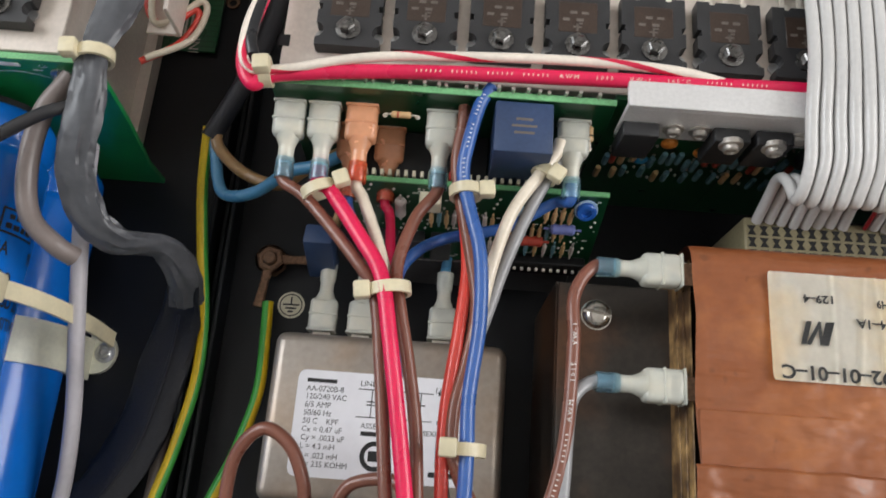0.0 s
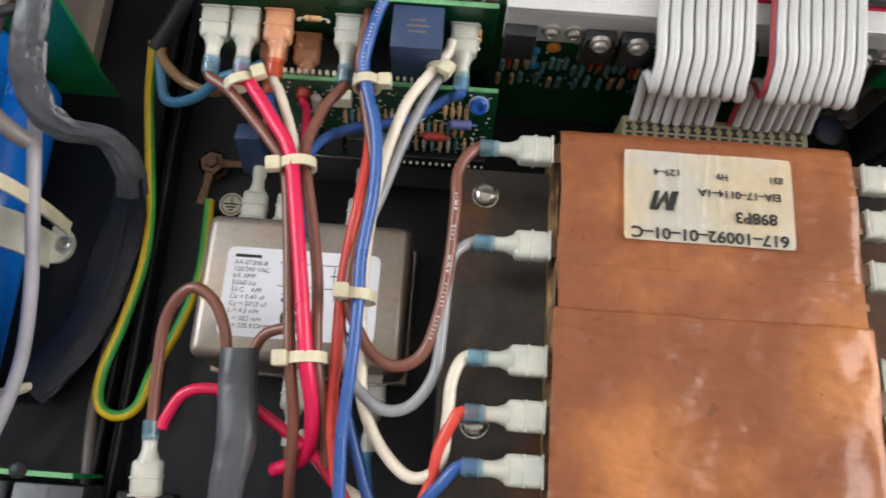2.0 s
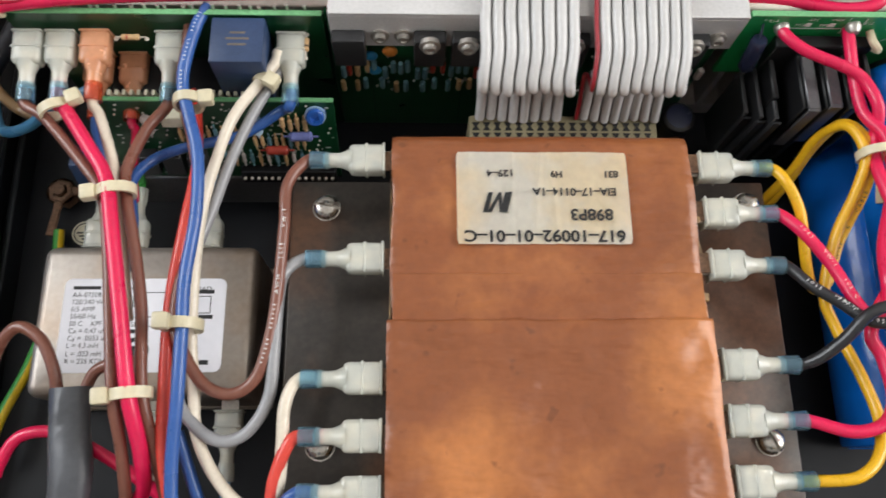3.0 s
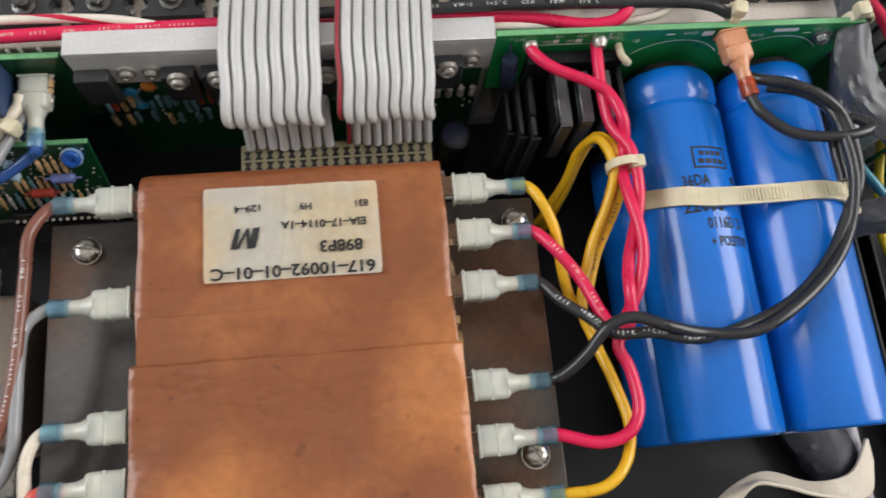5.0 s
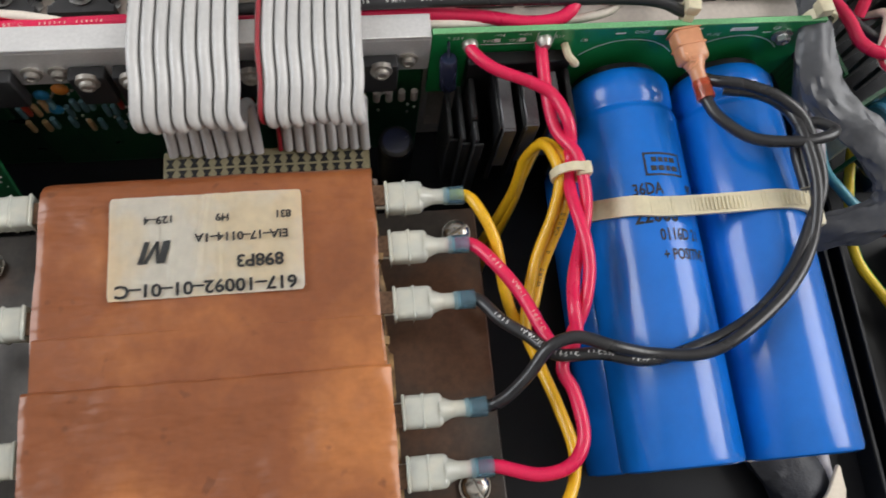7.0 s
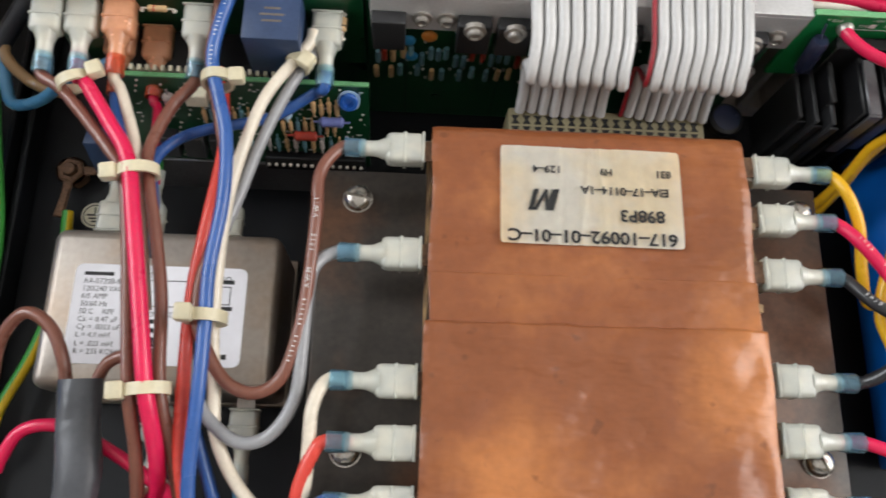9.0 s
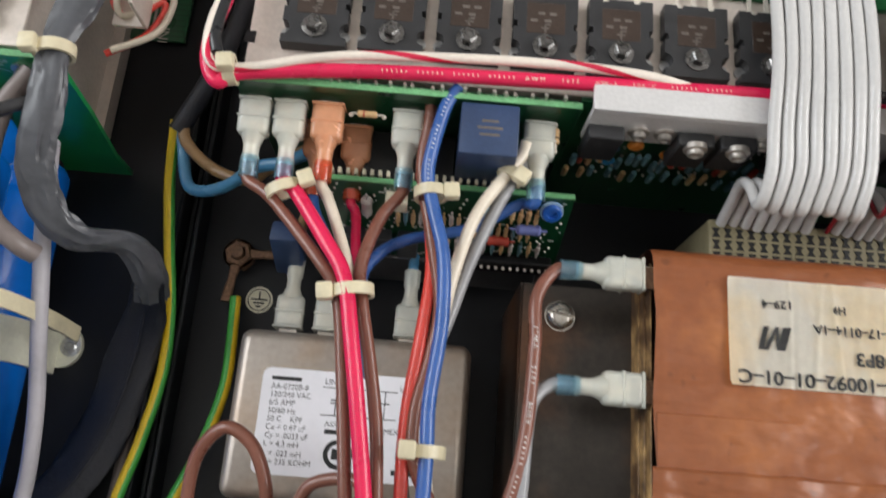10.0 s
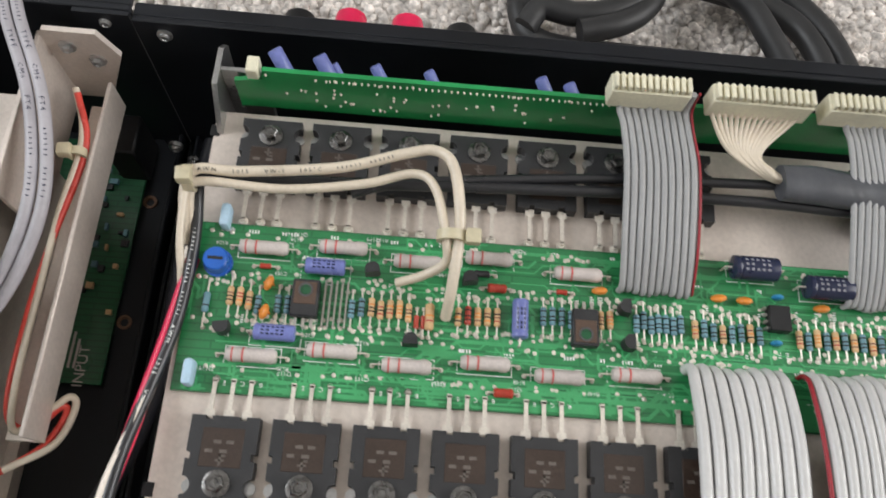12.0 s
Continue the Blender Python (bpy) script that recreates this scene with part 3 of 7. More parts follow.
# ---- power transistors on the heat sink ----
def transistor_outline(w, y0, y1, flip):
    """A plastic case seen from above, with clamp notches in its long sides near the screw."""
    pts = [(-w, 0)]
    def side(s):
        rows = [(s * w, 0), (s * w, 2.0)]
        for k in range(7):
            q = math.pi * k / 6
            rows.append((s * (w - 2.5 * math.sin(q)), 5.2 - 2.6 * math.cos(q)))
        rows += [(s * w, 12.5), (s * (w - 1.2), 12.5), (s * (w - 1.2), 14.6), (s * w, 14.6), (s * w, 25)]
        return rows
    right = side(1)
    left = side(-1)[::-1]
    top = [(w - 4, 25), (w - 4, 24), (w - 6, 24), (w - 6, 25), (-w + 6, 25), (-w + 6, 24), (-w + 4, 24), (-w + 4, 25)]
    return right + top + left


def transistor(x, ys, away, z=81.0):
    """away: 1 if the leads point to the rear."""
    ob = thing("transistor", "black plastic power transistor screwed to the aluminium heat sink", "transistor", (x, ys, z), "power transistors")
    m = Matrix.Translation(Vector((x, ys, z)) * MM) @ Matrix.Diagonal((1, away, 1, 1))
    def place(bm):
        bmesh.ops.transform(bm, matrix=m, verts=bm.verts)
        return bm
    bm = bmesh.new()
    prism(bm, [(u, v - 6.0) for u, v in transistor_outline(9.9, 0, 25, 1)], 0.3, 5.0)
    part("case", place(bm), "epoxy", ob, smooth=False)
    bm = bmesh.new()
    box(bm, -6.0, 6.0, 4.5, 15.5, 4.6, 5.12, 0.1, 1)
    part("marking_field", place(bm), "marking", ob, "brownish laser-marked field")
    bm = bmesh.new()
    for u, v in ((-1.4, 11.6), (2.2, 11.6), (-3.6, 9.0), (0.6, 9.0)):
        box(bm, u - 1.1, u + 1.1, v - 0.5, v + 0.5, 5.1, 5.17)
    box(bm, -0.45, 0.25, 4.9, 8.0, 5.1, 5.17)
    box(bm, -0.45, 1.5, 7.4, 8.0, 5.1, 5.17)
    box(bm, -1.4, 1.2, 6.1, 6.7, 5.1, 5.17)
    part("print", place(bm), "faint_print", ob, "faint grey printing")
    for u in (-5.45, 0, 5.45):
        bm = bmesh.new()
        prism(bm, [(u - 1.5, 18.6), (u + 1.5, 18.6), (u + 1.5, 20.8), (u + 0.62, 21.3), (u + 0.62, 30.0), (u - 0.62, 30.0), (u - 0.62, 21.3), (u - 1.5, 20.8)], 2.2, 2.8)
        box(bm, u - 0.75, u + 0.75, 29.4, 30.4, 0.4, 2.8)
        lathe(bm, (u, 30.2, 0.9), (0, 0, 1), [(1.7, 0), (1.2, 0.9)], 10)
        part("lead", place(bm), "lead_wire", ob)
    bm = screw_mesh(bmesh.new(), (0, 0, 5.0), (0, 0, 1), 3.1, True, 3.0)
    part("screw", place(bm), "dark_screw", ob, "hex flange screw")
    # Added zinc rings stand for the bright crescents on the chamfered notches.
    bm = bmesh.new()
    for s in (-1, 1):
        lathe(bm, (s * 8.6, -0.8, 0.6), (0, 0, 1), [(2.0, 0), (2.0, 0.6), (1.4, 0.6)], 14)
    part("clip_ring", place(bm), "zinc", ob)
    return ob


heat_sink = thing("heat_sink", "aluminium heat sink with a flat plate carrying power transistors", "heat sink", (130, 187, 0))
bm = bmesh.new()
box(bm, -60, 318, 119.5, 256, 74.5, 80.9, 0.4, 1)
part("plate", bm, "aluminium", heat_sink)
for k in range(34):
    bm = bmesh.new()
    box(bm, -56 + k * 11, -53.5 + k * 11, 122, 254, 8, 74.6)
    part("fin", bm, "aluminium", heat_sink, smooth=False)
bm = bmesh.new()
box(bm, -56, 314, 122, 254, 0.2, 8)
part("base", bm, "aluminium", heat_sink)
# Notches in the plate's edge as added dark blocks, standing for their shade.
for x, y in ((-60.6, 246), (-60.6, 128)):
    bm = bmesh.new()
    box(bm, x - 0.4, x + 2.8, y, y + 4, 76, 81.2)
    part("slot_insert", bm, "black_plastic", heat_sink)
bm = bmesh.new()
prism(bm, [(246, 60), (272, 60), (274, 94), (270, 98), (256, 98), (247, 82)], -58.5, -56.7, "x")
box(bm, -58.5, -42, 262, 263.8, 60, 97, 0.4, 1)
part("end_bracket", bm, "zinc", heat_sink, "bent zinc-plated end bracket")

for k in range(7):
    transistor(-39.3 + 23.48 * k, 132.4, 1)
for k in range(-1, 6):
    transistor(181.4 + 23.48 * k, 132.4, 1)
for k in range(7):
    transistor(-39.3 + 23.48 * k, 245.0, -1)
transistor(172, 245.0, -1)
transistor(195.5, 245.0, -1)


# ---- electronic parts ----
def resistor(x, y, z, length, r, mat, parent, along="x", bands=(), lead=3.0):
    d = (1, 0, 0) if along == "x" else (0, 1, 0)
    v = Vector(d)
    c = Vector((x, y, z + r))
    h = length / 2
    bm = bmesh.new()
    lathe(bm, c - v * h, d, [(r * 0.7, 0), (r, 0.08 * length), (r, 0.2 * length), (r * 0.93, 0.25 * length), (r * 0.93, 0.75 * length), (r, 0.8 * length), (r, 0.92 * length), (r * 0.7, length)], 12)
    body = part("resistor", bm, mat, parent)
    bm = bmesh.new()
    for s in (-1, 1):
        rod(bm, c + v * s * (h - 0.2), c + v * s * (h + lead), 0.3, 6)
        rod(bm, c + v * s * (h + lead), c + v * s * (h + lead) - Vector((0, 0, r)), 0.3, 6)
        lathe(bm, c + v * s * (h + lead) - Vector((0, 0, r)), (0, 0, 1), [(0.8, 0), (0.4, 0.5)], 8)
    part("lead", bm, "lead_wire", body)
    for f, m in bands:
        bm = bmesh.new()
        lathe(bm, c + v * (f - 0.5) * length, d, [(r * 1.01, 0), (r * 1.01, max(0.45, 0.035 * length))], 12)
        part("band", bm, m, body)
    return body


def axial_capacitor(x, y, z, length, r, mat, parent, along="x", name="capacitor"):
    d = Vector((1, 0, 0) if along == "x" else (0, 1, 0))
    c = Vector((x, y, z + r))
    bm = bmesh.new()
    lathe(bm, c - d * length / 2, d, [(r * 0.8, 0), (r * 0.97, 0.3), (r, 0.8), (r, length * 0.12), (r * 0.92, length * 0.15), (r, length * 0.18), (r, length - 0.8), (r * 0.97, length - 0.3), (r * 0.8, length)], 18)
    body = part(name, bm, mat, parent)
    bm = bmesh.new()
    for s in (-1, 1):
        rod(bm, c + d * s * length / 2, c + d * s * (length / 2 + 2.2), 0.35, 6)
        rod(bm, c + d * s * (length / 2 + 2.2), c + d * s * (length / 2 + 2.2) - Vector((0, 0, r)), 0.35, 6)
    part("lead", bm, "lead_wire", body)
    bm = bmesh.new()
    cross = Vector((0, 0, 1)).cross(d)
    for f in (-0.26, -0.14, -0.02, 0.1, 0.22):
        for w in (-0.42, 0.0, 0.42):
            if (f, w) == (-0.02, 0.0):
                continue
            o = c + d * f * length
            vs = [bm.verts.new((o + d * a + (cross * math.sin(w + b) + Vector((0, 0, 1)) * math.cos(w + b)) * (r + 0.06)) * MM) for a, b in ((-0.55, -0.1), (0.4, -0.1), (0.4, 0.1), (-0.55, 0.1))]
            bm.faces.new(vs)
    part("rating_print", bm, "cap_dark" if mat == "cap_small" else "dim_print", body)
    return body


def disc(x, y, z, r, mat, parent, name="disc_capacitor", lean=0.0, turn=0.0):
    bm = bmesh.new()
    bmesh.ops.create_uvsphere(bm, u_segments=12, v_segments=8, radius=1.0, matrix=pose(x * MM, y * MM, (z + r * 0.8) * MM, lean, 0, turn) @ Matrix.Diagonal((r * MM, r * 0.5 * MM, r * MM, 1)))
    for s in (-1, 1):
        rod(bm, (x + s * r * 0.5, y, z), (x + s * r * 0.5, y, z + r), 0.35, 6)
    return part(name, bm, mat, parent)


def small_transistor(x, y, z, parent, turn=0.0):
    bm = bmesh.new()
    prism(bm, [(-2.4, -1.2), (2.4, -1.2)] + [(2.4 * math.cos(q), 2.4 * math.sin(q)) for q in (math.pi * k / 8 for k in range(1, 8))], 1.2, 6.0)
    bmesh.ops.transform(bm, matrix=pose(x * MM, y * MM, z * MM, 0, 0, turn), verts=bm.verts)
    return part("small_transistor", bm, "epoxy", parent)


# ---- driver board between the two rows of transistors ----
driver = thing("driver_board", "green circuit board with rows of resistors between the transistors", "circuit board", (130, 186, 80))
ZB = 83.0
bm = bmesh.new()
box(bm, -58, 318, 158.5, 213.5, 81.2, 82.8, 0.15, 1)
part("board", bm, "board", driver)
TWO_RED = ((0.12, "res_red"), (0.33, "res_red"), (0.86, "wire_red"))
for x, y in ((-36, 205), (-11, 207), (13, 204), (36, 207), (65, 204), (-35, 170), (-11, 173), (12, 170), (36, 172.5), (59, 170), (83, 172), (178, 171), (202, 171), (226, 171), (250, 171), (274, 171), (170, 205), (200, 205), (230, 205)):
    resistor(x, y, ZB, 15.2, 2.35, "res_grey", driver, "x", ((0.12, "band_pink"), (0.33, "band_pink")))
for x, y, al in ((-16, 200, "x"), (-29, 177.5, "x"), (46.5, 187.5, "y")):
    axial_capacitor(x, y, ZB, 12.5, 2.6, "cap_small", driver, al)
for x, y in ((123, 210), (147, 205)):
    axial_capacitor(x, y, ZB, 15, 4.0, "cap_dark", driver, "x")
rng = random.Random(3)
cols = ["res_tan", "res_tan", "res_tan", "res_blue", "res_blue"]


def resistor_row(x0, x1, y, step, kinds, stagger=0.0):
    n = int(round((x1 - x0) / step))
    for k in range(n + 1):
        kind = kinds[k % len(kinds)]
        x = x0 + k * step
        bands = [(f, rng.choice(("res_red", "ink", "wire_brown", "ceramic"))) for f in (0.22, 0.42, 0.6)] if kind == "res_tan" else [(f, "ink") for f in (0.22, 0.42, 0.75)]
        resistor(x, y + rng.uniform(-0.8, 0.8), ZB, 6.0, 1.05, kind, driver, "y", bands, 3.2)


resistor_row(-44.5, -38.5, 188, 3.0, ["res_tan"])
resistor_row(-35.6, -35, 186, 3.0, ["res_blue"])
resistor_row(-29.5, -26.5, 187, 3.0, ["res_blue"])
resistor_row(-6.5, -3.4, 187.3, 3.0, ["res_blue"])
resistor_row(-0.4, 11.4, 187.8, 2.95, ["res_tan"])
resistor_row(27, 40, 187.5, 3.1, ["res_tan", "res_red", "res_tan", "res_tan"])
resistor_row(54, 63, 189.5, 3.0, ["res_blue"])
resistor_row(72.5, 75.5, 190, 3.0, ["res_tan"])
resistor_row(84, 98.6, 189.8, 2.4, ["res_blue"])
resistor_row(103, 124.5, 188.5, 3.0, ["res_tan", "res_blue", "res_blue"])
resistor_row(137, 168, 188, 3.0, ["res_tan", "res_blue", "res_tan", "res_blue"])
resistor_row(172, 300, 188, 4.0, ["res_tan", "res_blue", "res_blue"])
resistor(18, 186.3, ZB, 8.5, 1.5, "res_tan", driver, "y", ((0.3, "res_red"), (0.5, "ceramic")), 2.0)
resistor(-51.5, 186, ZB, 6.5, 1.1, "res_blue", driver, "y", ((0.3, "ink"),), 4.5)
for x in (14, 16.2):
    resistor(x, 184.5, ZB, 4.2, 0.9, "res_red", driver, "y", (), 2.5)
for x, y in ((39, 197.4), (42, 164)):
    resistor(x, y, ZB, 6.0, 1.5, "res_red", driver, "x", (), 1.6)
for x, y in ((-35, 199.3), (60, 198)):
    resistor(x, y, ZB, 3.6, 0.9, "res_red", driver, "x", (), 2.0)
resistor(34, 202, ZB, 5, 1.2, "epoxy", driver, "x", (), 2.0)
for x, y, t in ((-33, 193.4, 75), (-33.2, 184, 80), (72, 199, 10), (111, 199.5, 12), (119.5, 199.3, 5), (145, 198.5, 10)):
    disc(x, y, ZB, 2.6, "ceramic", driver, "disc_capacitor", 25, t)
for x, y in ((131, 201.5), (129, 186)):
    disc(x, y, ZB, 1.9, "bead_blue", driver, "bead_capacitor")
for x, y, t in ((-1, 199.5, 10), (-45, 178, 190), (12.5, 177.5, 0), (30, 199, 10), (80, 193.5, 90), (81, 182, 90)):
    small_transistor(x, y, ZB, driver, t)
for x, y, s in ((-21, 189, 1), (67, 186, -1)):
    bm = bmesh.new()
    box(bm, x - 4.2, x + 4.2, y - 6, y + 6, ZB + 0.6, ZB + 4.2, 0.4, 1)
    dev = part("flat_transistor", bm, "epoxy", driver, "flat black transistor with a tan mounting face")
    bm = bmesh.new()
    box(bm, x - 3.4, x + 3.4, y - 3.6 + s * 1.4, y + 3.6 + s * 1.4, ZB + 4.1, ZB + 4.45, 0.15, 1)
    part("mounting_face", bm, "device_brown", dev)
    bm = bmesh.new()
    lathe(bm, (x, y + s * 2.4, ZB + 4.3), (0, 0, 1), [(2.3, 0), (2.3, 0.35), (1.7, 0.35), (1.7, 0.2)], 18)
    part("mounting_hole", bm, "fin_grey", dev)
    bm = bmesh.new()
    lathe(bm, (x, y + s * 2.4, ZB + 4.3), (0, 0, 1), [(1.65, 0), (1.65, 0.22)], 18)
    part("hole_floor", bm, "board_dark", dev)
    bm = bmesh.new()
    for u in (-2.5, 0, 2.5):
        box(bm, x + u - 0.5, x + u + 0.5, min(y - s * 5, y - s * 9), max(y - s * 5, y - s * 9), ZB + 1.2, ZB + 1.8)
    part("lead", bm, "tin", dev)
for k in range(5):
    x = -15.3 + k * 1.75
    bm = bmesh.new()
    tube(bm, [(x, 195.5, ZB), (x, 195, ZB + 0.8), (x, 182, ZB + 0.8), (x, 181.5, ZB)], 0.35, 6, 3)
    part("jumper_wire", bm, "tin", driver)
bm = bmesh.new()
box(bm, 126.5, 133.5, 189.5, 198, ZB + 0.8, ZB + 4.2, 0.3, 1)
chip = part("chip", bm, "black_plastic", driver, "small black eight-pin chip")
for k in range(4):
    for s in (-1, 1):
        bm = bmesh.new()
        box(bm, 130 + s * 3.5 - 0.7, 130 + s * 3.5 + 0.7, 190.3 + k * 2.2, 191.2 + k * 2.2, ZB, ZB + 2.2)
        part("pin", bm, "tin", chip)
bm = bmesh.new()
lathe(bm, (-50, 199.3, ZB), (0, 0, 1), [(4.6, 0), (4.6, 0.8), (4.0, 0.9), (3.9, 5.0), (3.5, 5.4)], 24)
pot = part("trimmer", bm, "trim_blue", driver, "round blue trimmer potentiometer")
# The slot is a black bar laid on top, its shade put into colour.
bm = bmesh.new()
box(bm, -52.4, -47.6, 198.8, 199.8, ZB + 5.3, ZB + 5.5)
part("adjusting_slot", bm, "ink", pot)
for x, y in ((-52.5, 163.5), (-49.5, 214.5)):
    bm = bmesh.new()
    box(bm, x - 1.6, x + 1.6, y - 4, y + 4, ZB - 0.4, ZB + 5.5, 1.2, 2)
    part("thermistor", bm, "pale_blue", driver)
def tracks(parent, x0, x1, y0, y1, z, n, seed, mat="track", up="z"):
    """Copper tracks under the mask: straight runs with slanting jogs, each a hair above the board."""
    rr = random.Random(seed)
    bm = bmesh.new()
    for k in range(n):
        w = rr.choice((0.5, 0.6, 0.9, 1.2))
        x, y = rr.uniform(x0, x1), rr.uniform(y0, y1)
        pts = [(x, y)]
        flat = rr.random() < 0.65
        for j in range(rr.choice((1, 2, 3))):
            run = rr.uniform(4, 26) if flat else rr.uniform(2, 9)
            x, y = (min(x1, x + run), y) if flat else (x, min(y1, max(y0, y + run * rr.choice((-1, 1)))))
            pts.append((x, y))
            jog = rr.uniform(1.2, 3.2)
            x, y = min(x1, x + jog), min(y1, max(y0, y + jog * rr.choice((-1, 1))))
            pts.append((x, y))
        h = z + 0.02 + k * 0.0006
        for (ax, ay), (bx, by) in zip(pts, pts[1:]):
            d = Vector((bx - ax, by - ay))
            if d.length < 0.05:
                continue
            d.normalize()
            s = Vector((-d.y, d.x)) * w / 2
            e = d * w * 0.3
            quad = [(ax - e.x + s.x, ay - e.y + s.y), (ax - e.x - s.x, ay - e.y - s.y), (bx + e.x - s.x, by + e.y - s.y), (bx + e.x + s.x, by + e.y + s.y)]
            h += 0.0002
            bm.faces.new([bm.verts.new(Vector((u, v, h) if up == "z" else (u, h, v)) * MM) for u, v in quad])
    return tagged(part("tracks", bm, mat, parent, smooth=False), "lighter green copper tracks", kind="stuff")


tracks(driver, -57, 172, 159.5, 212.5, 82.8, 230, 5)
tracks(driver, -57, 172, 159.5, 168, 82.9, 70, 8)
for tx, code in ((-39.3, "Q119"), (-15.8, "Q117"), (7.7, "Q115"), (31.1, "Q113"), (54.6, "Q111")):
    for u, letter in ((-5.45, "E"), (0, "C"), (5.45, "B")):
        lettering(letter, (tx + u + 2.6, 161.6, 83.1), 1.9, "white_ink", driver, (0, 0, 180))
    lettering(code, (tx - 9, 165.6, 83.1), 1.9, "white_ink", driver, (0, 0, 180))
for tx, code in ((-39.3, "Q118"), (-15.8, "Q116"), (7.7, "Q114"), (31.1, "Q112"), (54.6, "Q110")):
    lettering(code, (tx - 9.5, 211.3, 83.1), 1.9, "white_ink", driver, (0, 0, 180))
for code, x, y in (("R124", -50, 206.5), ("R134", -26.5, 209.4), ("R135", -25.5, 167), ("C107", -30, 197.5), ("C109", -19, 178), ("R133", -2, 176.8), ("R132", 1, 211.4), ("R149", 47, 168), ("R150", 22, 201), ("R147", 70, 166), ("R131", 22.5, 166), ("R148", 46.5, 211)):
    lettering(code, (x, y, 83.1), 1.8, "white_ink", driver, (0, 0, 180))
# silkscreen: outlines and small unreadable marks
bm = bmesh.new()
def silk_frame(x0, x1, y0, y1):
    for a in ((x0, x1, y0, y0 + 0.25), (x0, x1, y1 - 0.25, y1), (x0, x0 + 0.25, y0, y1), (x1 - 0.25, x1, y0, y1)):
        box(bm, *a, 82.8, 82.84)
for x, y in ((-36, 205), (-11, 207), (13, 204), (36, 207), (65, 204), (-35, 170), (-11, 173), (12, 170), (36, 172.5), (59, 170), (83, 172)):
    silk_frame(x - 8.6, x + 8.6, y - 3.2, y + 3.2)
for x, y in ((-16, 200), (-29, 177.5), (123, 210), (147, 205)):
    silk_frame(x - 8, x + 8, y - 3.8, y + 3.8)
for k in range(110):
    x, y = rng.uniform(-56, 170), rng.choice((181.6, 194.8, 180.6, 195.6, 166.5, 210.5, 203, 176))
    n = rng.choice((2, 3, 4))
    up = y in (181.6, 194.8, 180.6, 195.6)
    for j in range(n):
        if up:
            box(bm, x, x + 0.9, y + j * 0.75, y + j * 0.75 + 0.4, 82.8, 82.84)
        else:
            box(bm, x + j * 0.95, x + j * 0.95 + 0.55, y, y + 1.2, 82.8, 82.84)
part("silkscreen", bm, "white_ink", driver, "white printed outlines and marks", smooth=False)
bm = bmesh.new()
for k in range(420):
    x, y = rng.uniform(-56, 170), rng.choice((181, 183, 193, 195, 197, 166, 178, 210)) + rng.uniform(-0.8, 0.8)
    lathe(bm, (x, y, 82.8), (0, 0, 1), [(0.8, 0), (0.4, 0.35)], 7)
tagged(part("solder_joints", bm, "lead_wire", driver), "small bright solder joints", kind="stuff")


# ---- ribbon cables ----
def ribbon(label, x0, x1, n, path, mat, red_first=True, sag=None, spread=0.0, r=None, both=None):
    """n round conductors side by side, following a path of (y, z, shift of x)."""
    ob = thing("ribbon_cable", label, "ribbon cable", (x0, path[0][0], path[0][1]), "ribbon cables")
    pitch = (x1 - x0) / (n - 1)
    r = r or pitch * 0.44
    lanes = []
    for k in range(n):
        bm = bmesh.new()
        x = x0 + pitch * k
        pts = [(x + s + 0.4 * math.sin(i * 2.3 + k * 0.12) + spread * (k / (n - 1) - 0.5) * f, y + 0.5 * math.sin(k * 1.3 + i), z + 0.35 * math.sin(k * 0.9 + i * 2)) for i, (y, z, s, f) in enumerate(path)]
        lanes.append(smooth_path(pts, 6))
        bm_tip = bmesh.new()
        lathe(bm_tip, Vector(pts[0]) - Vector((0, 0, 1.2)), (0, 0.5, -0.6), [(0.75, 0), (0.9, 0.6), (0.35, 2.2)], 8)
        part("soldered_tip", bm_tip, "tin", ob)
        red = (k == 0 and red_first) or (k == n - 1 and red_first is None)
        tube(bm, [(a + (0.9 if k == 0 else -0.4), b, c) for a, b, c in pts] if red else pts, r * 0.45 if red else r, 10, 6)
        part("conductor", bm, "ribbon_red" if red else mat, ob, "red marker conductor" if red else "")
    # Web darker than the pale conductors: groove shade put into its colour.
    bm = bmesh.new()
    rows = [[bm.verts.new(q * MM) for q in lane] for lane in lanes]
    for a, b in zip(rows, rows[1:]):
        for k in range(len(a) - 1):
            bm.faces.new((a[k], a[k + 1], b[k + 1], b[k]))
    bmesh.ops.solidify(bm, geom=bm.faces[:], thickness=0.0005)
    part("web", bm, "ribbon_grey", ob, "thin web between the conductors, in a shaded grey")
    return ob


main_path = [(175.5, 83.5, 0, 0), (174.4, 87.5, 0, 0), (169, 92.5, 0, 0), (152, 95.5, -0.5, 0), (128, 97, -1.5, 0.5), (108, 95.5, -2.5, 1), (96, 92.5, -3, 1), (88.5, 88, -3.2, 1), (86.8, 84, -3.0, 1), (89.5, 80.4, -2.6, 0.5), (96, 77, -2.2, 0.3), (100.5, 70, -2, 0.2), (97.5, 60, -1.5, 0), (93, 50.5, -1, -0.5)]
ribbon("pale grey flat ribbon cable folding over the transformer", 99.2, 127.6, 8, main_path, "ribbon_white", False)
ribbon("pale grey flat ribbon cable with a red edge folding down", 134.2, 164.2, 9, main_path, "ribbon_white", True)
back_path = [(200, 83.5, 0, 0), (201, 87, 0, 0), (214, 94, 0, 0), (236, 100, -1, 0), (250, 103, -2.5, 0), (257, 104, -3.5, 0), (258, 112, -4, 0)]
ribbon("grey flat ribbon cable with a red edge", 78.6, 102.6, 11, back_path, "ribbon_grey", None)
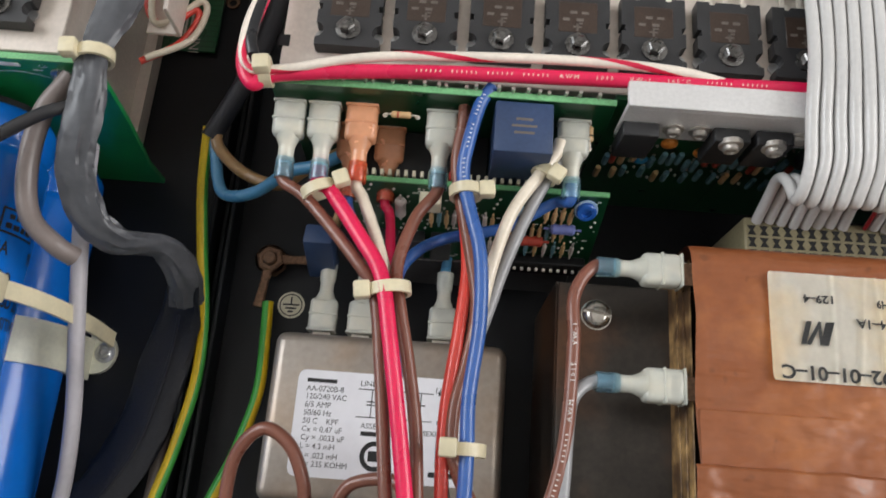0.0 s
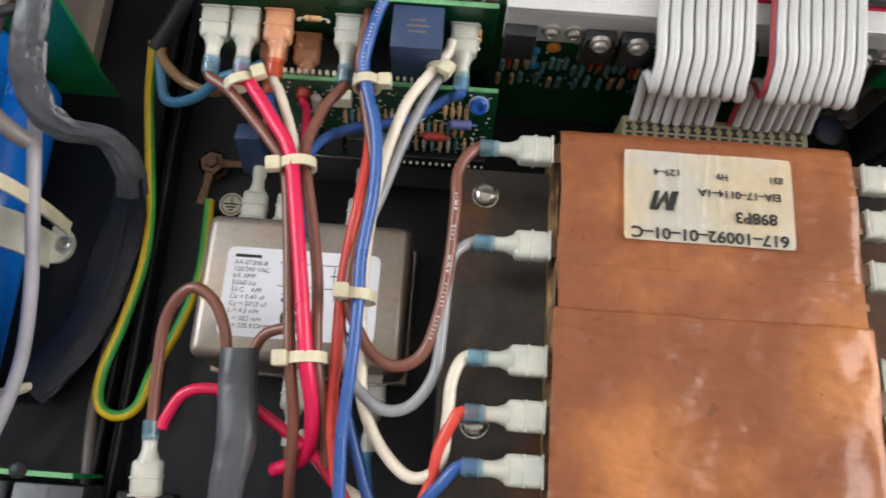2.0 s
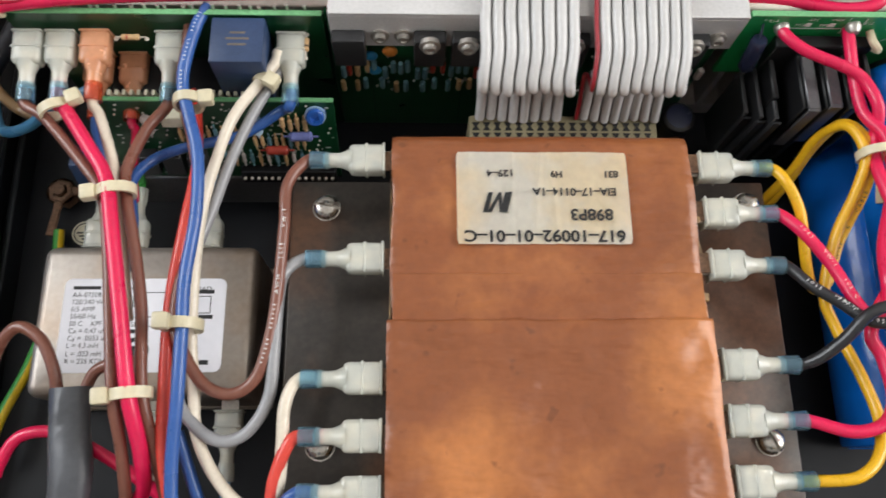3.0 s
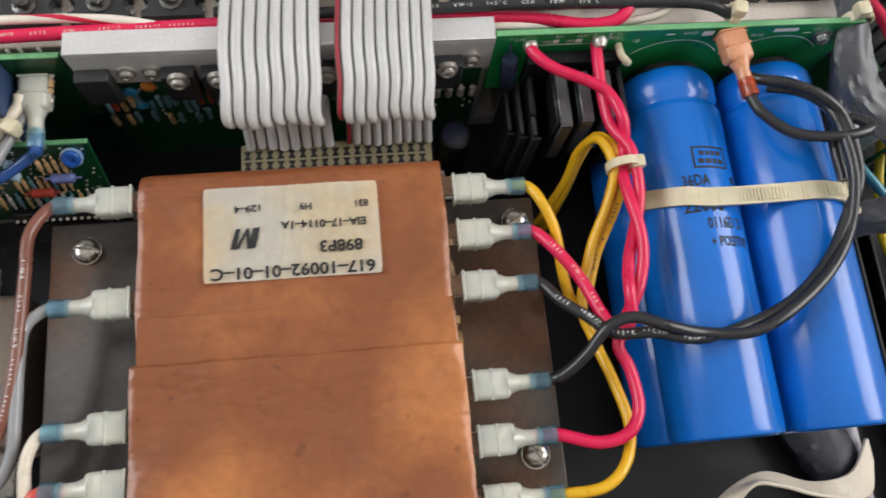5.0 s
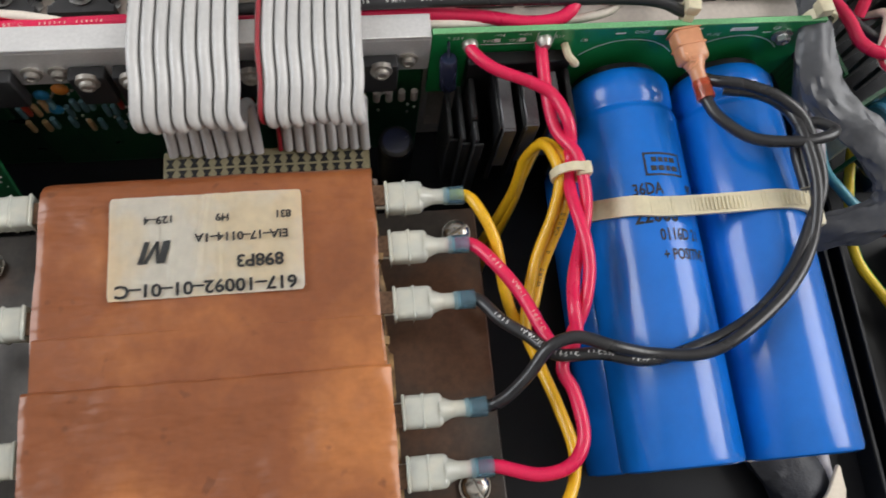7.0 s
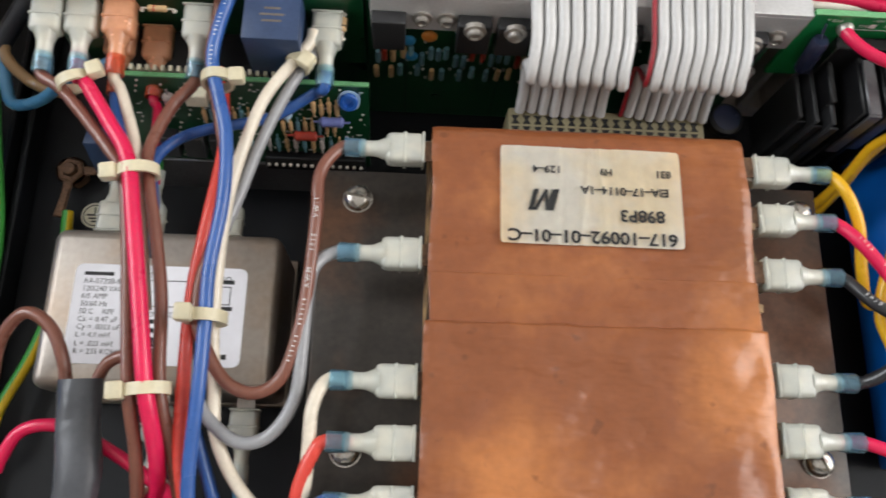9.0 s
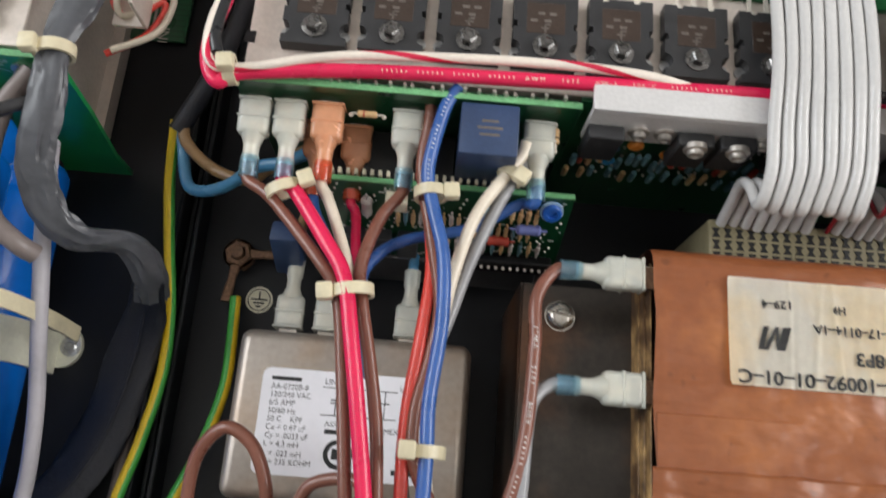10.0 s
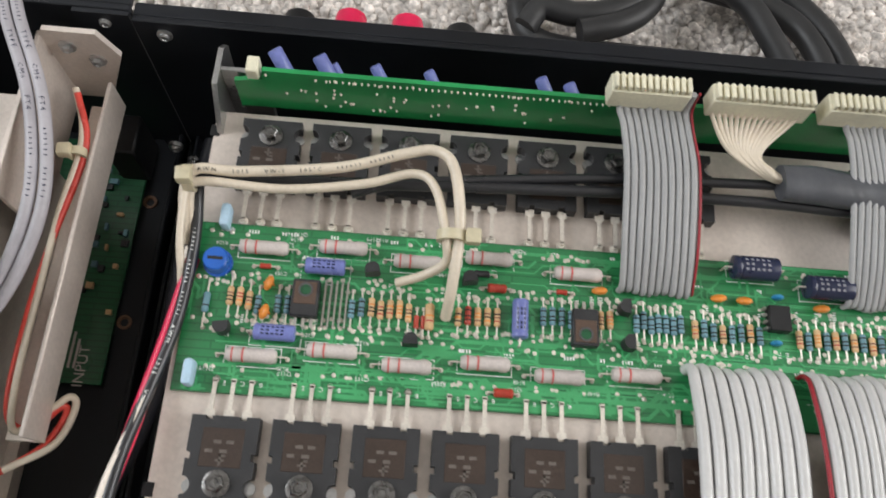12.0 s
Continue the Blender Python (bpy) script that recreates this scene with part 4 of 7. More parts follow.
ribbon("grey flat ribbon cable plugged into the rear board", 153, 175, 11, [(y, z, s * 0.6, f) for y, z, s, f in back_path], "ribbon_grey", None)


def pin_header(x0, x1, y, z, n, label):
    """A cream connector block with a comb of pins on top."""
    ob = thing("plug_connector", label, "connector", (x0, y, z), "board connectors")
    bm = bmesh.new()
    box(bm, x0, x1, y - 3.4, y + 3.4, z - 9, z, 0.4, 1)
    part("housing", bm, "cream", ob)
    p = (x1 - x0) / n
    for k in range(n):
        bm = bmesh.new()
        box(bm, x0 + p * (k + 0.2), x0 + p * (k + 0.8), y - 3, y + 2.4, z - 0.2, z + 2.4, 0.3, 1)
        part("contact_tab", bm, "cream", ob)
    return ob


pin_header(70, 95.5, 259.5, 113, 12, "cream plug connector on the rear board with a ribbon")
pin_header(103, 136, 259.5, 112, 14, "cream plug connector with a fan of white wires")
pin_header(141, 168, 259.5, 112, 12, "cream plug connector on the rear board with a ribbon")

# large card connector under the ribbons
ob = thing("card_connector", "olive pin connector block below the folded ribbons", "connector", (128, 84, 0))
bm = bmesh.new()
box(bm, 94, 164, 78.5, 94.8, 0.3, 50, 0.5, 1)
part("housing", bm, "connector_olive", ob)
# Pin holes are raised black shapes; the dark of their depth is coloured in.
for k in range(17):
    for y in (80.2, 84.4, 88.6):
        x = 96.4 + k * 4.0
        bm = bmesh.new()
        prism(bm, [(x - 1.4, y), (x + 1.4, y), (x + 0.45, y + 1.6), (x + 1.4, y + 3.2), (x - 1.4, y + 3.2), (x - 0.45, y + 1.6)], 49.9, 50.3)
        part("pin_hole", bm, "ink", ob, smooth=False)

# ---- rear upright board ----
rear = thing("rear_board", "green circuit board standing upright along the rear panel", "circuit board", (60, 259, 82))
bm = bmesh.new()
prism(bm, [(-52, 81), (200, 81), (200, 103), (-42, 103), (-42, 98), (-52, 96)], 259, 260.6, "y")
part("board", bm, "board_plain", rear)
bm = bmesh.new()
for k in range(60):
    x, z = rng.uniform(-46, 70), rng.choice((85, 88, 91, 93, 95.5, 100.5)) + rng.uniform(-0.7, 0.7)
    lathe(bm, (x, 259, z), (0, -1, 0), [(0.5, 0), (0.25, 0.7)], 6)
for k in range(45):
    lathe(bm, (-20 + k * 2.1, 259, 100.4), (0, -1, 0), [(0.4, 0), (0.2, 0.8)], 6)
tagged(part("solder_joints", bm, "lead_wire", rear), "bright solder joints in rows", kind="stuff")
for x, r, z in ((-33, 2.5, 97.5), (-18.5, 2.5, 96), (18, 2.0, 92.5), (0, 2.0, 93), (56, 2.2, 94), (66, 2.2, 92), (-14, 1.6, 92)):
    bm = bmesh.new()
    lathe(bm, (x, 261, z - 3.5), (-0.5, 0.6, 0.62), [(r * 0.9, 0), (r, 0.6), (r, 12), (r * 0.85, 12.5)], 14)
    part("capacitor", bm, "cap_small", rear)
bm = bmesh.new()
box(bm, -47, -43, 258, 264, 99, 104, 0.4, 1)
part("board_latch", bm, "cream", rear)

# ---- boards at the front edge of the heat sink ----
out = thing("output_board", "green circuit board with push-on tabs and a blue relay", "circuit board", (-10, 112, 50))
bm = bmesh.new()
box(bm, -60.5, 43, 112, 113.7, 46, 86.5, 0.2, 1)
# Darker copy: shade behind the connectors is put into the face's colour.
part("board", bm, "board_dark", out)
bm = bmesh.new()
box(bm, -60.5, 43, 111.9, 113.8, 86.4, 87.0)
part("board_edge", bm, "board_edge", out, "pale fibreglass edge", smooth=False)
bm = bmesh.new()
for k in range(36):
    x = -58 + k * 2.8 + rng.uniform(-0.8, 0.8)
    rod(bm, (x, 113.6, 83 + rng.uniform(-3, 2.5)), (x, 115.4, 84), 0.5, 6)
for k in range(22):
    x = -55 + k * 4.4 + rng.uniform(-1.5, 1.5)
    rod(bm, (x, 113.9, 85.5), (x, 114.2, 88.0 + rng.uniform(0, 1.5)), 0.6, 6)
tagged(part("solder_points", bm, "tin", out), "bright clipped solder points", kind="stuff")
bm = bmesh.new()
box(bm, 7.2, 24.6, 95, 111.6, 60, 86, 0.6, 2)
relay = part("relay", bm, "relay_blue", out, "dark blue relay with white print")
bm = bmesh.new()
box(bm, 7.8, 24.0, 96, 111, 52, 60, 0.3, 1)
part("relay_base", bm, "black_plastic", relay)
bm = bmesh.new()
for k, w in enumerate((6, 7.5, 5)):
    box(bm, 16 - w / 2, 16 + w / 2, 101 + k * 2.2, 101.8 + k * 2.2, 86, 86.06)
part("print", bm, "faint_print", relay, "faint grey print bars")
bm = bmesh.new()
box(bm, -33, 7, 94, 111, 52, 62, 0.3, 1)
part("pin_strip", bm, "black_plastic", out)
for k in range(22):
    bm = bmesh.new()
    box(bm, -32 + k * 2.54, -31 + k * 2.54, 93.4, 95.4, 62, 66.5)
    part("pin", bm, "cream", out)
resistor(-21, 108, 78, 6, 1.1, "res_tan", out, "x", ((0.3, "res_red"),), 2)
resistor(37, 107, 76, 5, 1.1, "res_tan", out, "y", ((0.3, "ink"),), 2)

small = thing("control_board", "small green daughter board with blue trimmer and resistors", "circuit board", (5, 92, 22))
bm = bmesh.new()
prism(bm, [(-37, 66), (45.5, 66), (45.5, 26), (-37, 26)], 91, 92.6, "y")
# Darker copy again, for the shaded daughter board.
part("board", bm, "board_dark", small)
bm = bmesh.new()
box(bm, -37, 45.5, 90.9, 92.7, 65.9, 66.5)
part("board_edge", bm, "board_edge", small, smooth=False)
def face_part(kind, x, z, length, r, mat, along="z"):
    bm = bmesh.new()
    d = Vector((0, 0, 1) if along == "z" else (1, 0, 0))
    c = Vector((x, 91 - r - 0.8, z))
    lathe(bm, c - d * length / 2, d, [(r * 0.7, 0), (r, length * 0.1), (r * 0.93, length * 0.3), (r * 0.93, length * 0.7), (r, length * 0.9), (r * 0.7, length)], 10)
    for s in (-1, 1):
        rod(bm, c + d * s * length / 2, c + d * s * (length / 2 + 2.2), 0.4, 6)
    return part(kind, bm, mat, small)
for k in range(9):
    face_part("resistor", -10 + k * 2.5, 51 + (k % 2) * 0.6, 4.6, 0.85, ("res_tan", "res_blue", "res_tan", "res_grey")[k % 4])
for k in range(8):
    face_part("resistor", 16 + k * 2.5, 47.5, 4.4, 0.8, ("res_tan", "res_tan", "res_blue")[k % 3])
for k in range(12):
    face_part("resistor", 4 + k * 3.1, 38.5, 4.4, 0.8, ("res_blue", "res_tan", "res_grey")[k % 3])
for k in range(4):
    face_part("resistor", 27 + k * 2.6, 57.5 - (k % 2), 4.6, 0.9, "res_tan")
for x, z, m in ((-20, 57, "res_grey"), (33, 51.5, "cap_small"), (18, 57, "pale_blue"), (23.5, 44, "res_red")):
    face_part("capacitor", x, z, 8, 1.9, m, "x" if x > 22 else "z")
bm = bmesh.new()
for k in range(90):
    x, z = -35 + (k * 7.31) % 79, 28 + (k * 11.7) % 36
    box(bm, x, x + 0.5 + (k % 3) * 0.7, 90.93, 90.99, z, z + 0.5)
part("silkscreen", bm, "white_ink", small, "small white printed marks", smooth=False)
bm = bmesh.new()
for k in range(120):
    lathe(bm, (-35 + (k * 5.17) % 79, 91, 28 + (k * 8.9) % 37), (0, -1, 0), [(0.55, 0), (0.25, 0.5)], 6)
tagged(part("solder_joints", bm, "tin", small), "small solder joints", kind="stuff")
for k in range(14):
    bm = bmesh.new()
    box(bm, 9 + k * 2.54, 10 + k * 2.54, 86, 91, 29.5, 30.3)
    part("pin", bm, "lead_wire", small)
bm = bmesh.new()
lathe(bm, (39, 91, 60.5), (0, -1, 0.3), [(3.6, 0), (3.6, 1.6), (3.2, 1.7), (3.2, 3.2), (2.8, 3.6), (1.6, 3.6), (1.5, 2.8)], 24)
trim_small = part("trimmer", bm, "trim_blue", small, "round blue trimmer potentiometer")
bm = bmesh.new()
lathe(bm, (39, 89.5, 61), (0, -1, 0.3), [(3.75, 0), (3.75, 0.5), (3.2, 0.5)], 24)
part("trimmer_ring", bm, "pale_blue", trim_small)
bm = bmesh.new()
box(bm, 8, 44, 87, 91, 26.5, 33, 0.5, 1)
part("connector_block", bm, "black_plastic", small)
bm = bmesh.new()
box(bm, -14, -7, 86, 91, 58, 63, 0.4, 1)
part("white_component", bm, "cream", small)
bm = bmesh.new()
for k in range(3):
    box(bm, -28 + k * 9, -21 + k * 9, 86, 91, 32, 42, 0.4, 1)
part("black_component", bm, "epoxy", small)
bm = bmesh.new()
box(bm, -53, -43, 84, 92, 18, 40, 1.0, 2)
part("dark_component", bm, "relay_blue", small, "small dark blue block")
bm = bmesh.new()
box(bm, -34, 40, 90, 92.6, 10, 26, 0.5, 1)
part("mounting_foot", bm, "fin_grey", small, "dull metal mounting foot")
lean = Matrix.Translation((0, 0.092, 0.066)) @ pose(0, 0, 0, -17, 0, 0) @ Matrix.Translation((0, -0.092, -0.066))
small.matrix_basis = lean @ small.matrix_basis

main = thing("main_board", "dark green circuit board standing upright behind the ribbon", "circuit board", (110, 116, 0))
bm = bmesh.new()
box(bm, 43.4, 184.5, 116, 117.6, 0.3, 84, 0.2, 1)
box(bm, -60, 43, 117, 118.2, 0.3, 80)
part("board", bm, "board_dark", main)
def stand_part(kind, x, z, length, r, mat, out_by=3.0, along="y"):
    bm = bmesh.new()
    d = Vector((0, -1, 0)) if along == "y" else Vector((0, 0, -1))
    c = Vector((x, 116 - (0.5 if along == "y" else r + out_by), z))
    lathe(bm, c, d, [(r * 0.8, 0), (r, 0.6), (r, length - 0.6), (r * 0.7, length)], 10)
    return part(kind, bm, mat, main)
for k in range(26):
    x = 47 + k * 3.1 + rng.uniform(-0.6, 0.6)
    stand_part("resistor", x, 56 + rng.uniform(-3, 3), 7, 1.05, rng.choice(("res_blue", "res_tan", "res_blue", "res_red")), along="z")
for k in range(14):
    x = 46 + k * 5 + rng.uniform(-1, 1)
    stand_part("resistor", x, 44 + rng.uniform(-3, 3), 7, 1.05, rng.choice(("res_blue", "res_tan", "res_blue")), along="z")
for x, z in ((51, 60), (65, 63), (77, 58)):
    disc(x, 112, z, 2.8, "ceramic", main)
for x, z in ((58, 60), (59, 50)):
    disc(x, 112, z, 2.6, "bead_blue", main, "bead_capacitor")
for x in (82, 97):
    bm = bmesh.new()
    lathe(bm, (x - 3, 113, 70), (1, 0, 0), [(1.2, 0), (1.4, 0.5), (1.4, 6), (1.2, 6.5)], 10)
    part("diode", bm, "res_grey", main)
for k in range(4):
    stand_part("resistor", 168 + k * 4.5, 55, 6, 1.4, "res_grey", along="z")
bm = bmesh.new()
lathe(bm, (174, 96, 20), (0, 0, 1), [(6.5, 0), (6.5, 23), (6.0, 24), (6.4, 25), (6.2, 27), (5.4, 27.6)], 24)
can = part("capacitor", bm, "black_plastic", main, "upright black electrolytic capacitor")
bm = bmesh.new()
lathe(bm, (174, 96, 20), (0, 0, 1), [(4.9, 27.3), (4.9, 27.75), (4.4, 27.8)], 24)
part("vent_top", bm, "cap_dark", can)
bm = bmesh.new()
for k in range(130):
    lathe(bm, (rng.uniform(46, 183), 116, rng.uniform(30, 76)), (0, -1, 0), [(0.7, 0), (0.3, 0.8)], 6)
tagged(part("solder_joints", bm, "tin", main), "small solder joints", kind="stuff")

bar = thing("clamp_bar", "bright aluminium angle bar clamping small transistors", "aluminium bar", (115, 114, 70))
bm = bmesh.new()
box(bm, 45.5, 185, 110, 118.5, 89.4, 91.2, 0.25, 1)
box(bm, 45.5, 185, 110, 111.8, 72, 89.6, 0.25, 1)
part("angle", bm, "bright_aluminium", bar)
for x in (51.5, 79, 92, 110, 128, 146, 169):
    bm = bmesh.new()
    box(bm, x - 5.5, x + 5.5, 105.4, 110, 66, 82, 0.4, 1)
    dev = part("flat_transistor", bm, "epoxy", bar, "small black flat transistor")
    if x > 60:
        bm = screw_mesh(bmesh.new(), (x, 105.4, 80), (0, -1, 0), 2.9, False, 2.0)
        part("screw", bm, "tin", dev)
for x in (62, 70, 100, 178):
    bm = screw_mesh(bmesh.new(), (x, 110, 79), (0, -1, 0), 2.6, False, 2.0)
    part("screw", bm, "tin", bar)

# ---- transformer ----
tr = thing("transformer", "laminated transformer wrapped in brown glossy tape", "transformer", (114, 10, 0))
bm = bmesh.new()
box(bm, 31.5, 197.5, -48, 65.5, 0.3, 57, 0.8, 2)
part("core", bm, "core", tr, "dark varnished steel lamination core")
for k in range(22):
    z = 3 + k * 2.4
    bm = bmesh.new()
    box(bm, 31.1, 197.9, -48.4, 65.9, z, z + 1.7)
    part("lamination", bm, "core", tr, smooth=False)


def wrap(name, x0, x1, y0, y1, z0, z1, seed, amp, corner, skew=0.0, nx=64, ny=70):
    """A taut tape wrap: flat top with rounded ends and soft dents."""
    bm = bmesh.new()
    grid = []
    # profile from the low front end over the top to the low rear end
    prof = [(y0, z0)]
    prof += [(y0 + corner * (1 - math.cos(q)), z1 - corner * (1 - math.sin(q))) for q in (math.pi / 2 * k / 8 for k in range(9))]
    prof += [(y0 + corner + (y1 - y0 - 2 * corner) * k / ny, z1) for k in range(1, ny)]
    prof += [(y1 - corner * (1 - math.sin(q)), z1 - corner * (1 - math.cos(q))) for q in (math.pi / 2 * k / 8 for k in range(9))]
    prof += [(y1, z0)]
    for i in range(nx + 1):
        f = i / nx
        row = []
        for y, z in prof:
            x = x0 + (x1 - x0) * f
            x += skew * (y - y0) / (y1 - y0) * (f - 0.5) * 2
            x += 0.9 * noise.noise(Vector((y * 0.05, seed, 0))) * (1 if f in (0, 1) else 0.4)
            e = min(f, 1 - f) * (x1 - x0)
            drop = 0.7 * (1 - min(1, e / 2.5)) ** 2
            d = amp * (noise.noise(Vector((x * 0.03, y * 0.03, seed))) + 0.35 * noise.noise(Vector((x * 0.11, y * 0.08, seed + 5))))
            up = 1 if z > z0 + 2 else 0
            row.append(bm.verts.new(Vector((x, y + (noise.noise(Vector((x * 0.12, seed, 2))) * 0.7 if abs(y - y1) < 0.1 or abs(y - y0) < 0.1 else 0), z + (d - drop) * up)) * MM))
        grid.append(row)
    for a, b in zip(grid, grid[1:]):
        for k in range(len(a) - 1):
            bm.faces.new((a[k], a[k + 1], b[k + 1], b[k]))
    return bm


bm = wrap("winding", 66.5, 163.5, -62, 74.5, 40, 79.6, 1.0, 1.3, 6.5)
part("winding_tape", bm, "copper_tape", tr)
bm = wrap("flap", 65.3, 164.8, -62.6, 11.5, 78.0, 80.8, 4.0, 2.6, 1.2)
part("tape_flap", bm, "copper_tape", tr, "overlapping layer of brown tape")
bm = wrap("band", 67.0, 163.0, 11, 26, 78.6, 80.0, 7.0, 0.7, 0.5)
part("tape_seam", bm, "copper_tape", tr, "seam of brown tape")
for s, x in ((-1, 66.8), (1, 163.2)):
    bm = bmesh.new()
    for k in range(6):
        a = x + s * 0.3
        box(bm, min(a, a + s * (0.3 + 0.6 * rng.random())), max(a, a + s * (0.3 + 0.6 * rng.random())) + 0.1, -60 + k * 0.2, 72 - k * 0.6, 46 + k * 5.2, 50.5 + k * 5.2, 0.2, 1)
    for k in range(60 if s > 0 else 16):
        y, z = rng.uniform(-58, 70), rng.uniform(56, 77)
        w, hgt, reach = rng.uniform(1.5, 6), rng.uniform(1, 4), rng.uniform(0.4, 1.9) if s > 0 else rng.uniform(0.2, 0.7)
        lean_a = rng.uniform(-25, 25)
        at = Vector((x + s * reach * 0.5, y, z)) * MM
        turn = Matrix.Translation(at) @ pose(0, 0, 0, rng.uniform(-12, 12), lean_a, rng.uniform(-14, 14)) @ Matrix.Translation(-at)
        box(bm, x + s * reach * 0.5 - reach * 0.5, x + s * reach * 0.5 + reach * 0.5, y - w / 2, y + w / 2, z - hgt / 2, z + hgt / 2, 0.0, 1, turn)
    part("paper_edge", bm, "crepe", tr, "ragged amber paper edges of the winding")
for y in (64.5, 31.5, -6, -22.5, -38.5):
    bm = bmesh.new()
    box(bm, 60, 70, y - 3.3, y + 3.3, 78.2 - 2, 79 - 2, 0.1, 1)
    part("solder_tab", bm, "rust", tr)
for y in (64, 47.5, 30, -3, -19.5, -36):
    bm = bmesh.new()
    box(bm, 160, 170, y - 3.3, y + 3.3, 78.2 - 2, 79 - 2, 0.1, 1)
    part("solder_tab", bm, "rust", tr)
bm = bmesh.new()
box(bm, 158, 166, -60, 16, 70, 73, 0.8, 1)
part("backing_strip", bm, "crepe", tr, "amber insulating strip")
for x, y in ((43.5, 55.5), (190.5, 56.5), (188, -24), (44, -24)):
    slotted_bolt("bolt", (x, y, 57), 4.4, "bright slotted bolt through the transformer core", "core bolts", h=3.4)

def label_height(x, y):
    """The paper lies softly puckered on the tape, with three creases."""
    z = 80.9 + 0.5 * noise.noise(Vector((x * 0.06, y * 0.04, 3))) + 0.25 * noise.noise(Vector((x * 0.38, y * 0.07, 9)))
    return z + sum(0.38 * math.exp(-(((x - c0 - k0 * (y - 50)) / 0.7) ** 2)) for c0, k0 in ((112.5, 0.12), (118.0, -0.05), (104.5, 0.03)))


def label_print(text, x, y, size, width, parent):
    """Ink that follows the paper, upside down to the viewer."""
    c = bpy.data.curves.new("print", "FONT")
    c.body, c.size, c.resolution_u, c.offset, c.align_x, c.align_y = text, size, 3, size * 0.024, "CENTER", "CENTER"
    tmp = bpy.data.objects.new("print", c)
    scene.collection.objects.link(tmp)
    bpy.context.view_layer.update()
    me = bpy.data.meshes.new_from_object(tmp.evaluated_get(bpy.context.evaluated_depsgraph_get()))
    bpy.data.objects.remove(tmp)
    bm = bmesh.new()
    bm.from_mesh(me)
    bmesh.ops.triangulate(bm, faces=bm.faces[:])
    bmesh.ops.subdivide_edges(bm, edges=[e for e in bm.edges if e.calc_length() > 0.8], cuts=1)
    for v in bm.verts:
        u, w = x - v.co.x * width, y - v.co.y
        v.co = Vector((u, w, label_height(u, w) + 0.4)) * MM
    return part("lettering", bm, "ink", parent, smooth=False)


lab = thing("paper_label", "aged cream paper label with printed part numbers", "label", (114, 51, 81), kind="")
bm = bmesh.new()
nx, across = 110, [0, 0.12, 0.4, 0.8, 1.4, 2.2] + [2.2 + 26.6 * k / 15 for k in range(1, 15)] + [28.8, 29.6, 30.2, 30.6, 30.88, 31]
ny = len(across) - 1
g = []
for i in range(nx + 1):
    g.append([])
    for w in across:
        e = min(w, 31 - w, 2.2)
        inset = 0.35 * (2.2 - math.sqrt(2.2 ** 2 - (2.2 - e) ** 2))
        x, y = 87 + inset + (55 - 2 * inset) * i / nx, 35 + w
        g[-1].append(bm.verts.new(Vector((x, y, label_height(x, y))) * MM))
for a, b in zip(g, g[1:]):
    for j in range(ny):
        bm.faces.new((a[j], b[j], b[j + 1], a[j + 1]))
bmesh.ops.solidify(bm, geom=bm.faces[:], thickness=0.0003)
part("paper", bm, "paper", lab)
for text, x, y, size, w in (("617\u201310092\u201301\u201301\u2013C", 114.5, 37.7, 5.3, 1.1), ("898P3", 129.5, 44.8, 5.2, 1.05), ("EIA\u201317\u20130114\u20131A", 124.5, 52.4, 3.6, 1.05), ("831", 136.5, 58.4, 3.2, 1.0), ("H9", 119, 58.4, 3.2, 1.0), ("129\u20134", 101, 58.6, 3.2, 1.1)):
    label_print(text, x, y, size, w, lab)
bm = bmesh.new()
for u0, u1, w0, w1 in ((0.0, 0.0, 1.5, 1.5), (5.4, 5.4, 2.2, 2.2), (1.3, 3.4, 1.4, 0.9), (5.2, 3.2, 1.0, 0.9)):
    # a slanted mark: two upright bars and two strokes that meet between them
    low, high = [(95.2 + u0, 45.4), (95.2 + u0 + w0, 45.4)], [(97.0 + u1 + w1, 52), (97.0 + u1, 52)]
    for k in range(6):
        f, g2 = k / 6, (k + 1) / 6
        left, right = (low[0], high[1]), (low[1], high[0])
        quad = [(a[0] + (b[0] - a[0]) * q, a[1] + (b[1] - a[1]) * q) for (a, b), q in ((left, f), (right, f), (right, g2), (left, g2))]
        bm.faces.new([bm.verts.new(Vector((u, v, label_height(u, v) + 0.42)) * MM) for u, v in quad])
part("logo_mark", bm, "ink", lab, "black slanted logo mark", smooth=False)

# ---- mains filter ----
fil = thing("mains_filter", "tinned metal mains filter can with a white label", "mains filter", (-20, 20, 0))
bm = bmesh.new()
box(bm, -58, 18, -6.5, 47, 0.2, 41.5, 4.0, 4)
part("can", bm, "filter_can", fil)
bm = bmesh.new()
box(bm, -59.2, 19.2, -7.6, 48.2, 3, 6, 0.6, 1)
part("seam_rim", bm, "filter_can", fil)
bm = bmesh.new()
outline = []
for cx, cy, a in ((5, 32, 0), (-46, 32, 90), (-46, 4, 180), (5, 4, 270)):
    outline += [(cx + 2.5 * math.cos(radians(a + q)), cy + 2.5 * math.sin(radians(a + q))) for q in (0, 30, 60, 90)]
prism(bm, outline, 41.45, 41.7)
flab = part("label", bm, "white_label", fil, "white printed label")
for k, text in enumerate(("AA-0720B-8", "120/240 VAC", "6/5 AMP", "50/60 Hz", "50 C    KPF", "Cx = 0.47 uF", "Cy = .0033 uF", "L = 4.3 mH", "L = .023 mH", "R = 235 KOHM")):
    lettering(text, (-45.5, 28.6 - k * 2.55 + (0.0 if k < 8 else -0.3), 41.75), 2.5, "ink", flab, align="LEFT", width=0.95)
lettering("LINE", (-26, 31.2, 41.75), 2.5, "ink", flab)
lettering("LOAD", (-1, 30.6, 41.75), 2.5, "ink", flab)
